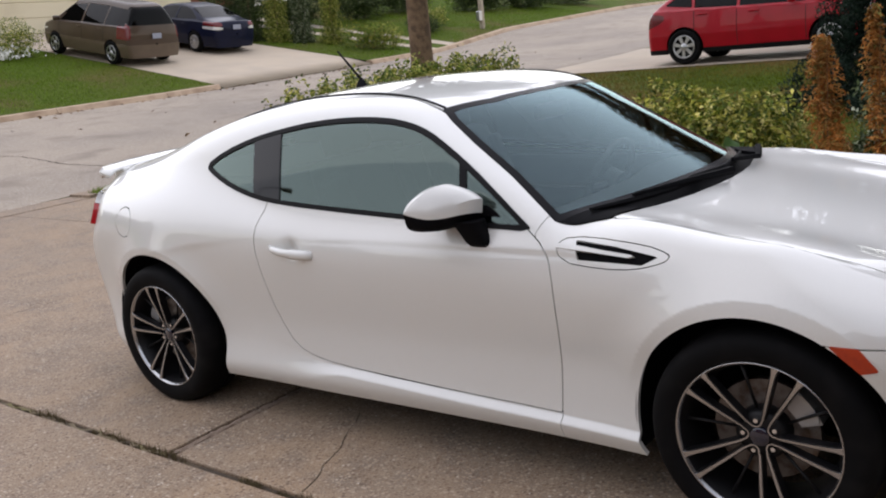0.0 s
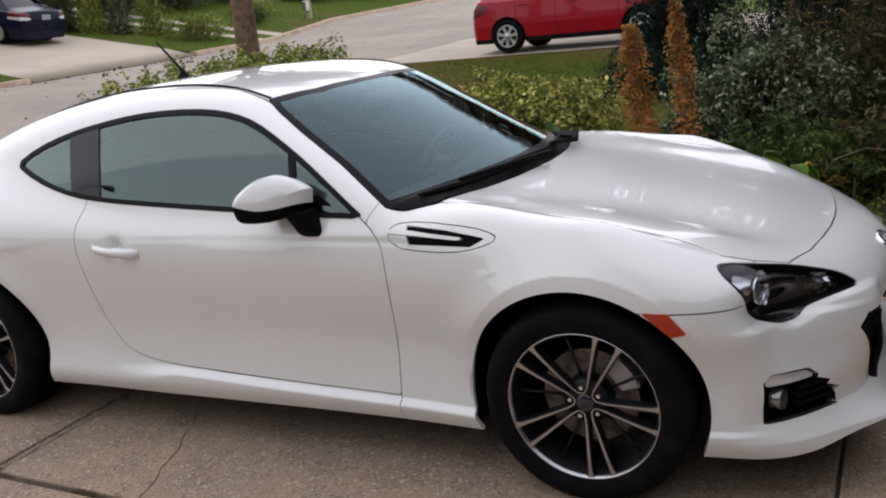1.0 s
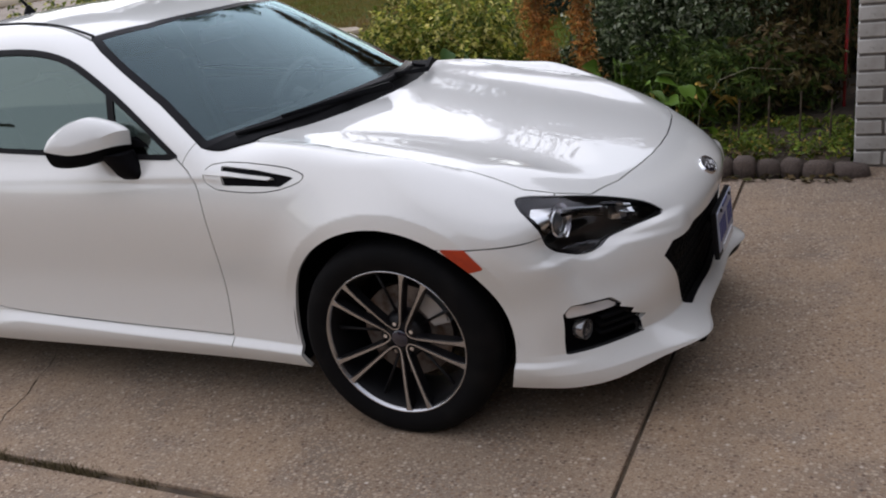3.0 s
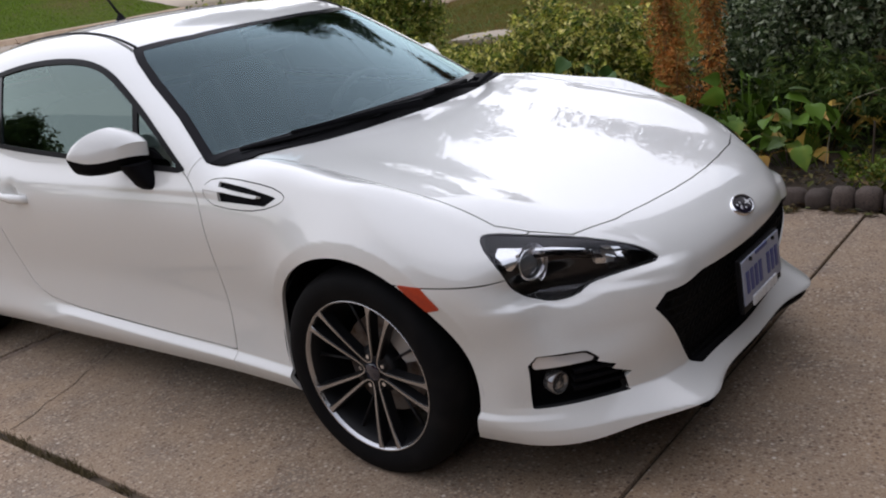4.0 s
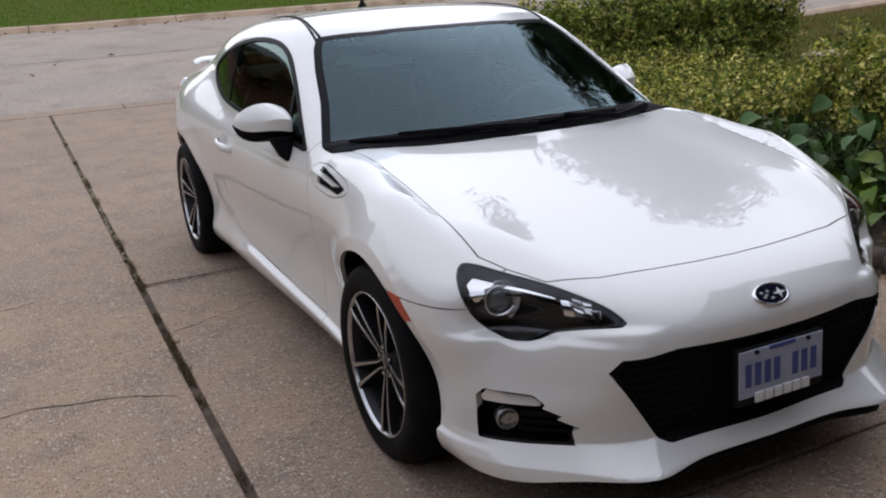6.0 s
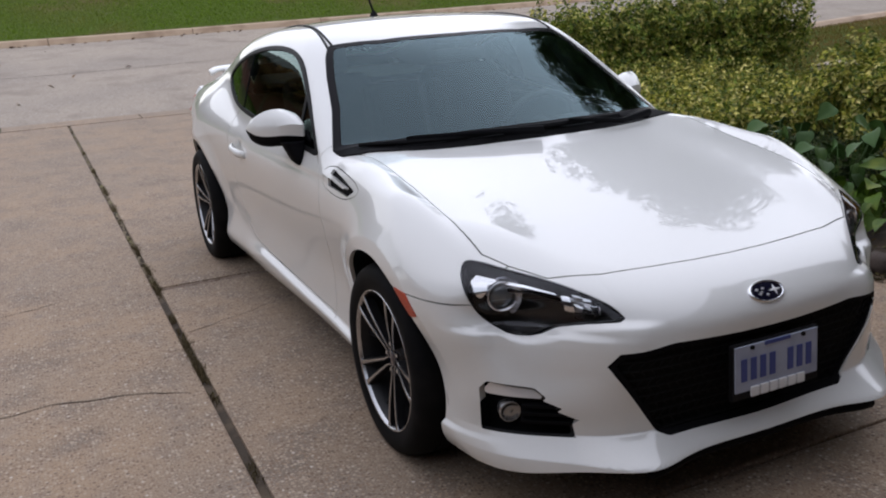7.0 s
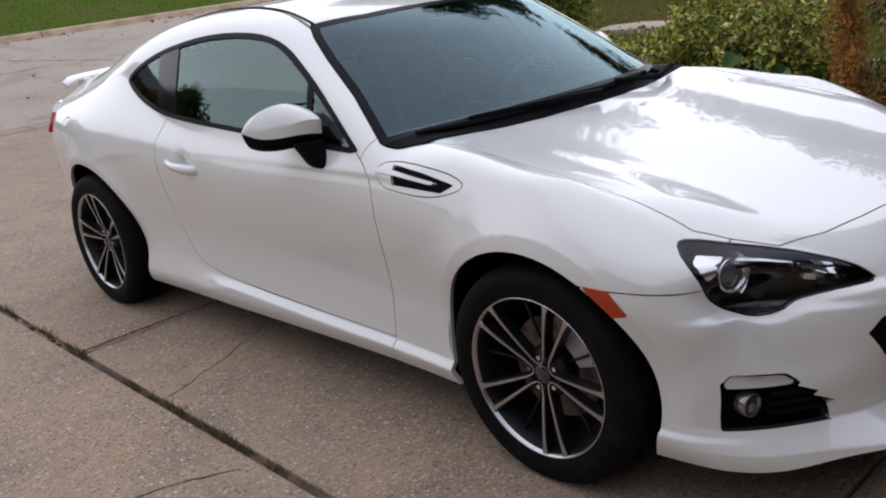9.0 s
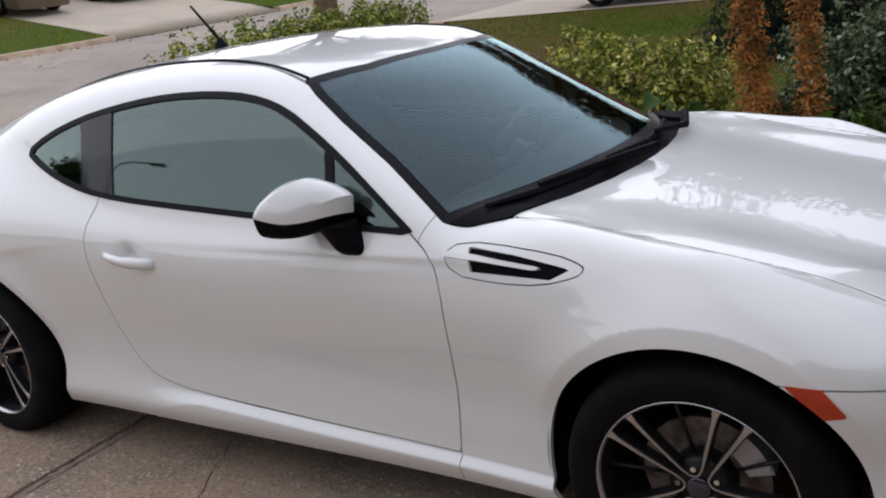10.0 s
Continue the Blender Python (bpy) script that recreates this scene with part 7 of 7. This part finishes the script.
    for hx, hz in handles:
        for s in (-1, 1):
            lo, hi = 0.2, 1.2
            for _ in range(24):
                mid = (lo + hi) / 2
                if field(np.array([hx]), np.array([mid]), np.array([hz]))[0] < 0:
                    lo = mid
                else:
                    hi = mid
            bm = bmesh.new()
            bm_box(bm, (hx, s * (hi + 0.015), hz), (0.20, 0.03, 0.03), 0.010)
            part("door_handle", bm, paint, root)
    if plate_at:
        bm = bmesh.new()
        bm_box(bm, plate_at, (0.012, 0.31, 0.15), 0.004)
        part("number_plate", bm, PLATEWHITE, root, "pale blank number plate")
    if mirror_at:
        for s in (-1, 1):
            bm = bmesh.new()
            bm_box(bm, (mirror_at[0], s * mirror_at[1], mirror_at[2]), (0.12, 0.20, 0.14), 0.045, seg=3)
            part("door_mirror", bm, paint, root, smooth=True)
    for ax in (-wheelbase / 2, wheelbase / 2):
        for s in (-1, 1):
            road_wheel(root, ax, s * (half - 0.10), rwheel, s, spokes, 0.3 * ax)
    bm = bmesh.new()
    bm_box(bm, (0, 0, floor + 0.06), (x1 - x0 - 0.5, half * 1.5, 0.08), 0.02)
    part("floor_pan", bm, GAP, root)
    return root


def metal(name, c, dark):
    return material(name, c, 0.4, 0.0, 0.3, 0.3, noises=((3, 3, dark, 0.45, 0.75),))


RED = metal("deep_red_paint", (0.42, 0.003, 0.016), (0.35, 0.002, 0.012))
TAN = metal("tan_metallic_paint", (0.066, 0.041, 0.026), (0.054, 0.034, 0.021))
TANPALE = metal("pale_tan_cladding", (0.125, 0.090, 0.062), (0.105, 0.075, 0.052))
NAVY = material("dark_navy_paint", (0.006, 0.009, 0.028), 0.28, 0.0, 0.12, 0.12, noises=((3, 3, (0.005, 0.007, 0.020), 0.45, 0.75),))
DEEPLENS = material("deep_red_lens", (0.15, 0.005, 0.007), 0.25, 0.0, 0.3, noises=((25, 2, (0.10, 0.004, 0.005), 0.45, 0.65),))

# red hatchback next door, its nose away from the street
parked_car("hatchback", pose(-3.50, 14.56, float(ground_z(-4, 14.4)) + 0.012, 0, 0, -1), "glossy red five-door hatchback parked on the neighbour's driveway", RED,
           [(-2.2, 0.66), (-2.14, 0.90), (-1.98, 1.06), (-1.80, 1.20), (-1.50, 1.40), (-1.0, 1.455), (-0.2, 1.465), (0.35, 1.40), (1.15, 1.02), (1.6, 0.94), (2.0, 0.82), (2.18, 0.62)],
           [(-2.18, 0.80), (-1.6, 0.885), (0, 0.905), (1.4, 0.89), (2.18, 0.80)], [(-2.2, 1.02), (-0.5, 0.96), (1.2, 0.90), (2.2, 0.8)], 0.20,
           [[(-1.74, 1.10), (-1.52, 1.25), (-1.24, 1.335), (-1.17, 1.035)], [(-1.12, 1.025), (-1.18, 1.35), (-0.75, 1.385), (-0.33, 1.39), (-0.31, 0.985)], [(-0.26, 0.985), (-0.28, 1.39), (0.10, 1.37), (0.35, 1.28), (0.62, 1.13), (0.94, 0.955)]],
           (0.38, 1.22, 0.99, 0.74), (-2.15, -1.66, 1.07, 0.68), 2.65, 0.325, 0.905,
           [([(0.56, 0.72), (0.62, 1.00), (0.84, 0.98), (0.86, 0.80), (0.80, 0.68)], False, DEEPLENS, "tail_light"), ([(0.50, 0.68), (0.60, 0.80), (0.88, 0.84), (0.86, 0.74), (0.70, 0.66)], True, PALELENS, "headlight")],
           lower=(0.29, TRIM), spokes=7, pillars=(-0.30, 0.92, -1.12), handles=((-0.95, 0.90), (0.02, 0.875)), mirror_at=(0.72, 0.98, 1.02))
# tan van and dark saloon across the street, on a rising driveway
UP = math.degrees(math.atan(0.178))


def on_bank(x, y, heading):
    return pose(x, y, float(ground_z(x, y)) + 0.015) @ pose(0, 0, 0, 0, UP, 0) @ pose(0, 0, 0, 0, 0, heading)


parked_car("minivan", on_bank(-23.36, 13.56, 180), "tan metallic minivan with pale lower cladding on a driveway", TAN,
           [(-2.4, 0.9), (-2.36, 1.25), (-2.2, 1.62), (-1.9, 1.76), (-0.6, 1.80), (0.6, 1.74), (1.35, 1.22), (1.55, 1.10), (2.1, 0.95), (2.38, 0.7)],
           [(-2.38, 0.90), (-1.6, 0.925), (0, 0.935), (1.5, 0.91), (2.38, 0.80)], [(-2.4, 1.10), (0, 1.06), (1.5, 1.0), (2.4, 0.9)], 0.24,
           [[(-2.06, 1.13), (-1.97, 1.58), (-1.11, 1.63), (-1.10, 1.11)], [(-1.05, 1.11), (-1.06, 1.63), (-0.03, 1.63), (-0.02, 1.09)], [(0.07, 1.09), (0.05, 1.61), (0.60, 1.56), (0.80, 1.44), (1.22, 1.06)]],
           (0.66, 1.45, 1.12, 0.78), (-2.5, -1.92, 1.16, 0.80, 1.66), 2.92, 0.335, 0.935,
           [([(0.78, 0.76), (0.78, 1.30), (0.98, 1.30), (0.98, 0.76)], False, DEEPLENS, "tail_light"), ([(0.45, 0.66), (0.5, 0.80), (0.86, 0.82), (0.84, 0.70)], True, PALELENS, "headlight")],
           lower=(0.62, TANPALE), spokes=5, tumble=0.28, pillars=(-1.08, 0.0, 1.2), plate_at=(-2.405, 0, 0.86), handles=((-0.9, 0.98), (0.15, 0.97)), mirror_at=(1.12, 1.02, 1.12))
parked_car("saloon", on_bank(-23.70, 16.95, 179), "dark navy four-door saloon parked beside the minivan", NAVY,
           [(-2.4, 0.75), (-2.34, 1.02), (-1.75, 1.08), (-1.0, 1.40), (-0.3, 1.46), (0.4, 1.38), (1.15, 1.0), (1.7, 0.92), (2.2, 0.80), (2.4, 0.6)],
           [(-2.4, 0.80), (-1.7, 0.895), (0, 0.915), (1.5, 0.90), (2.4, 0.78)], [(-2.4, 0.98), (0, 0.93), (1.5, 0.88), (2.4, 0.8)], 0.20,
           [[(-1.42, 1.04), (-1.00, 1.30), (-0.70, 1.36), (-0.38, 1.37), (-0.36, 0.97)], [(-0.31, 0.97), (-0.33, 1.37), (0.02, 1.37), (0.28, 1.31), (0.90, 0.95)]],
           (0.42, 1.15, 0.97, 0.72), (-1.78, -1.02, 1.10, 0.72), 2.73, 0.325, 0.915,
           [([(0.52, 0.76), (0.52, 0.84), (0.92, 0.86), (0.92, 0.76)], False, PALELENS, "reversing_light"), ([(0.52, 0.845), (0.54, 1.00), (0.92, 1.00), (0.92, 0.865)], False, DEEPLENS, "tail_light"), ([(0.45, 0.62), (0.5, 0.74), (0.86, 0.78), (0.84, 0.66)], True, PALELENS, "headlight")],
           spokes=10, tumble=0.40, pillars=(-0.34, 0.95, -1.3), plate_at=(-2.405, 0, 0.84), handles=((-0.85, 0.86), (0.1, 0.85)), mirror_at=(0.68, 0.98, 0.98))

# ---- house fronts, post and lamp across the street ----
CREAM = material("cream_siding", (0.84, 0.73, 0.53), 0.7, noises=((0.8, 3, (0.77, 0.66, 0.47), 0.45, 0.7),), bump_=((8, 3, 0.1, 0.01),))
REDBRICK = material("red_brick", (0.26, 0.105, 0.060), 0.85, vary=0.25, noises=((6, 3, (0.19, 0.075, 0.045), 0.45, 0.7),), bump_=((60, 3, 0.4, 0.004),))
MORTAR = material("grey_mortar", (0.36, 0.34, 0.31), 0.9, noises=((20, 3, (0.28, 0.26, 0.24), 0.45, 0.7),))
SHINGLE = material("dark_shingles", (0.07, 0.062, 0.055), 0.9, noises=((5, 3, (0.10, 0.09, 0.08), 0.45, 0.7),))
house = thing("far_house", (-30.4, 12.5, float(ground_z(-30, 12))), 0, "cream and brick house across the street", "house")
bm = bmesh.new()
bm_box(bm, (-2, -0.15, 1.35), (4, 20.3, 3.0), 0.02)
part("wall", bm, CREAM, house, "cream rendered wall")
bm = bmesh.new()
bm_box(bm, (-2.2, 11.9, 1.35), (3.8, 3.76, 3.0), 0.02)
part("brick_wall", bm, REDBRICK, house, "red brick wall")
bm = bmesh.new()
bm_prism(bm, [(-11, 2.8), (14.4, 2.8), (9.9, 4.9), (-7, 4.9)], -4.8, 0.6, "YZ")
part("roof", bm, SHINGLE, house, "dark shingle roof")
door_ob = part("garage_door", bmesh.new(), None, house, "cream panelled garage door")
for k in range(4):
    bm = bmesh.new()
    bm_box(bm, (0.03, 3.7, 0.32 + 0.56 * k), (0.05, 4.9, 0.545), 0.015)
    part("door_panel", bm, CREAM, door_ob)
post = thing("utility_post", (-18.15, 26.45, float(ground_z(-18.15, 26.45))), 0, "pale wooden post with a small grey box by the kerb", "post")
bm = bmesh.new()
bm_box(bm, (0, 0, 0.7), (0.16, 0.16, 1.6), 0.02)
part("post_shaft", bm, material("pale_weathered_wood", (0.42, 0.36, 0.28), 0.8, noises=((6, 3, (0.30, 0.25, 0.19), 0.45, 0.7),)), post)
bm = bmesh.new()
bm_box(bm, (0.02, -0.19, 0.48), (0.16, 0.20, 0.36), 0.02)
part("meter_box", bm, SATIN, post, "grey box")
lampost = thing("street_lamp", (-18.2, -13.4, float(ground_z(-18.2, -13.4))), -20, "tall street lamp with a curved arm across the street", "street lamp")
POLE = material("grey_lamp_post", (0.20, 0.20, 0.20), 0.5, 0.6, noises=((4, 3, (0.15, 0.15, 0.15), 0.45, 0.7),))
bm = bmesh.new()
bm_tube(bm, [(0, 0, -0.2), (0, 0, 3), (0, 0, 5.9)], [0.11, 0.09, 0.07], 12)
part("pole", bm, POLE, lampost, smooth=True)
bm = bmesh.new()
bm_tube(bm, [(0, 0, 5.8), (0.35, 0, 6.25), (1.2, 0, 6.48), (2.2, 0, 6.52)], [0.06, 0.05, 0.045, 0.04], 10)
part("arm", bm, POLE, lampost, smooth=True)
bm = bmesh.new()
bm_box(bm, (2.5, 0, 6.5), (0.75, 0.30, 0.13), 0.05)
part("lamp_head", bm, POLE, lampost)

# planting across the street
for i, (x, y, h, r, mt, lab) in enumerate(((-22.4, 20.5, 2.6, 0.62, LEAF_HEDGE, "green"), (-21.7, 21.0, 2.2, 0.52, LEAF_PALE, "blue-green"), (-20.8, 21.6, 2.4, 0.55, LEAF_HEDGE, "green"), (-23.2, 20.0, 2.9, 0.6, LEAF_DARK, "dark green"))):
    conifer("upright_cedar", (x, y - 0.7), h, r, 11000, mt, 120 + i, f"{lab} upright cedar on the lawn across the street", 0.075, 0.01, 0.30)


def bush_at(name, x, y, r, h, n, mat, seed, label, size=0.058):
    y -= 0.75
    z = float(ground_z(x, y))
    ob = shrub(name, [(x, y, h * 0.5, r, r, h * 0.52), (x + r * 0.5, y + r * 0.4, h * 0.4, r * 0.7, r * 0.7, h * 0.4)], int(n * 2.3), size, mat, seed, label, "bush", stems=5)
    ob.location.z = z


bush_at("far_bush", -19.2, 21.3, 0.75, 0.95, 2600, LEAF_BRIGHT, 130, "rounded yellow-green bush across the street")
bush_at("far_bush", -18.8, 22.0, 0.6, 0.9, 1800, LEAF_HEDGE, 131, "rounded green bush across the street")
bush_at("white_flower_bush", -25.2, 11.9, 0.95, 1.15, 3000, LEAF_HEDGE, 132, "green bush beside the far driveway")
bush_at("far_bush", -20.2, 26.3, 0.7, 0.8, 1800, LEAF_HEDGE, 133, "rounded green bush across the street")
bush_at("far_bush", -19.6, 25.2, 0.6, 0.7, 1600, LEAF_DARK, 134, "dark green bush across the street")
for i, (x, y, r, h) in enumerate(((-24, 26, 1.2, 1.9), (-23.5, 28.5, 1.2, 1.8), (-21.5, 31.5, 1.1, 1.5), (-20.5, 34, 1.1, 1.4), (-20, 37, 1.2, 1.5), (-25, 23.5, 1.1, 2.0), (-26, 21.5, 1.0, 2.2))):
    bush_at("dark_hedge", x, y, r, h, 7000, LEAF_DARK, 140 + i, "dark hedge before the far house", 0.085)
for i, (x, y, r, h, mt) in enumerate(((-27.6, 5.2, 0.6, 0.8, LEAF_AUTUMN), (-27.2, 7.2, 0.5, 0.6, LEAF_BROWN), (-27.8, 8.6, 0.6, 0.9, LEAF_HEDGE), (-27.5, 3.2, 0.6, 0.8, LEAF_HEDGE))):
    bush_at("far_bed_shrub", x, y, r, h, 1500, mt, 150 + i, "low shrub in a bed across the street")
P = np.random.RandomState(9)
bl = P.normal(0, 1, (260, 3))
bl /= np.linalg.norm(bl, axis=1)[:, None]
fl = thing("white_flowers", (-24.6, 10.7, float(ground_z(-24.6, 10.7))), 0, "small white flowers at the foot of a bush", "flowers", kind="stuff")
leaf_mesh("petals", np.stack((P.normal(0, 0.5, 260), P.normal(0, 0.5, 260), P.uniform(0.05, 0.4, 260)), 1), 0.11, material("white_petals", (0.75, 0.74, 0.70), 0.6, noises=((5, 2, (0.66, 0.64, 0.6), 0.4, 0.7),)), fl, P, ratio=0.9)

# ---- the house beside the driveway: painted brick pier, recessed opening, wall ----
WHITEBRICK = material("white_painted_brick", (0.47, 0.455, 0.425), 0.75, vary=0.14, noises=((7, 4, (0.34, 0.32, 0.29), 0.42, 0.68), (45, 3, (0.20, 0.18, 0.16), 0.62, 0.78)), bump_=((60, 4, 0.5, 0.004),))
BROWNWOOD = material("dark_brown_door_frame", (0.075, 0.050, 0.034), 0.6, noises=((9, 3, (0.05, 0.033, 0.022), 0.42, 0.7),), bump_=((30, 3, 0.2, 0.003),))
wall = thing("wall_house", (2.455, 2.005, 0), 0, "white painted brick pier of the house", "wall", kind="structure")
bm = bmesh.new()
bm_box(bm, (0.131, 0.35, 1.30), (0.244, 0.68, 2.62))
part("mortar_core", bm, material("recessed_joint", (0.17, 0.155, 0.14), 0.9, noises=((30, 3, (0.10, 0.09, 0.08), 0.45, 0.7),)), wall)


def brick_mesh(lx, ly):
    bm = bmesh.new()
    bm_box(bm, (0, 0, 0), (lx, ly, 0.068), 0.005, seg=1)
    me = bpy.data.meshes.new("brick")
    bm.to_mesh(me)
    bm.free()
    me.materials.append(WHITEBRICK)
    return me


FULL, HALF_, SIDE = brick_mesh(0.262, 0.10), brick_mesh(0.125, 0.10), brick_mesh(0.10, 0.25)
br = random.Random(5)
for c in range(32):
    z = 0.045 + 0.0805 * c
    for me, x in (((FULL, 0.131),) if c % 2 else ((HALF_, 0.0625), (HALF_, 0.1995))):
        ob = new("brick", me)
        ob.parent = wall
        ob.matrix_basis = pose(x, 0.05 + br.uniform(-0.003, 0.003), z, br.uniform(-0.6, 0.6), 0, br.uniform(-0.5, 0.5))
    for k in range(2):
        ob = new("brick", SIDE)
        ob.parent = wall
        ob.matrix_basis = pose(0.05 + br.uniform(-0.002, 0.002), (0.24 if c % 2 else 0.36) + 0.262 * k, z)
bm = bmesh.new()
bm_box(bm, (3.4, 3.6, 2.78), (3.1, 3.6, 0.30), 0.02)
tagged(part("lintel", bm, BROWNWOOD), "dark brown beam over the opening", "beam", kind="structure")
frame_ = thing("door_1", (0, 0, 0), 0, "dark brown door frame and panel beside the pier", "door", kind="structure")
bm = bmesh.new()
bm_box(bm, (2.755, 2.12, 1.30), (0.07, 0.14, 2.62), 0.006)
part("jamb", bm, BROWNWOOD, frame_)
for k in range(5):
    bm = bmesh.new()
    bm_box(bm, (4.05, 2.17, 0.28 + 0.53 * k), (2.50, 0.05, 0.52), 0.01)
    part("door_panel", bm, BROWNWOOD, frame_)
bm = bmesh.new()
bm_box(bm, (5.62, 2.35, 1.30), (0.60, 0.68, 2.62), 0.006)
bm_box(bm, (2.60, 5.2, 1.30), (0.22, 5.0, 2.62), 0.006)
tagged(part("wall_garage", bm, WHITEBRICK), "white painted brick wall of the house", "wall", kind="structure")
bm = bmesh.new()
bm_prism(bm, [(2.0, 2.93), (2.0, 3.02), (8.0, 4.9), (8.0, 2.93)], 1.5, 9.0, "XZ")
tagged(part("roof_house", bm, SHINGLE), "dark shingle roof with a deep eave", "roof", kind="structure")

# an unseen garage front, added behind the viewer to close the driveway and cut sky light
front = thing("wall_light_block", (5.6, -3.2, 0), 0, "unseen white brick garage front, added to block light and close the driveway", "wall", kind="structure")
bm = bmesh.new()
for y, w_ in ((4.9, 0.8), (0.0, 0.7), (-5.0, 1.0)):
    bm_box(bm, (0.12, y, 1.35), (0.24, w_, 2.7), 0.005)
bm_box(bm, (0.12, 0, 2.55), (0.235, 9.9, 0.5), 0.005)
part("brick_face", bm, WHITEBRICK, front)
for y0 in (2.43, -2.43):
    for k in range(4):
        bm = bmesh.new()
        bm_box(bm, (0.16, y0, 0.29 + 0.575 * k), (0.05, 4.05, 0.56), 0.01)
        part("door_section", bm, BROWNWOOD, front, "dark brown door section of the unseen garage front")
# unseen roof, its eave drawn far out to shade the slabs below
bm = bmesh.new()
bm_prism(bm, [(4.25, 2.62), (4.25, 2.75), (10.5, 5.6), (16.0, 2.85), (16.0, 2.72)], -9.2, 1.45, "XZ")
tagged(part("roof_light_block", bm, SHINGLE), "unseen dark shingle roof, added with a deep eave to shade the driveway", "roof", kind="structure")

# brown brick houses, mirrored in the coupe's side: one across the street, one added beside the driveway
def brick_house(at, rz, label, windows=()):
    house = thing("neighbour_house", at, rz, label, "house")
    bm = bmesh.new()
    bm_box(bm, (0, 0, 1.5), (15, 8.5, 3.2), 0.01)
    part("house_wall", bm, REDBRICK, house, "brown brick walls")
    bm = bmesh.new()
    bm_prism(bm, [(-4.9, 3.0), (-4.9, 3.15), (0, 5.4), (4.9, 3.15), (4.9, 3.0)], -8.0, 8.0, "YZ")
    part("house_roof", bm, SHINGLE, house, "dark shingle roof")
    for x in windows:
        bm = bmesh.new()
        bm_box(bm, (x, 4.26, 1.6), (1.5, 0.06, 1.3), 0.01)
        win_ = part("house_window", bm, CREAM, house, "pale window frame")
        bm = bmesh.new()
        bm_box(bm, (x, 4.30, 1.6), (1.34, 0.02, 1.14), 0.004)
        part("pane", bm, GLOSSBLACK, win_)


# this one is out of view and keeps low sky off the coupe's near side
brick_house((0.5, -16.5, 0), 0, "unseen brown brick house added beside the driveway to block low sky, mirrored in the car", (-5, -1, 3.2))
brick_house((-33.5, -12.5, float(ground_z(-29.0, -12.5))), -90, "brown brick house across the street, mirrored in the car windows", (-4.5, 0, 4.2))
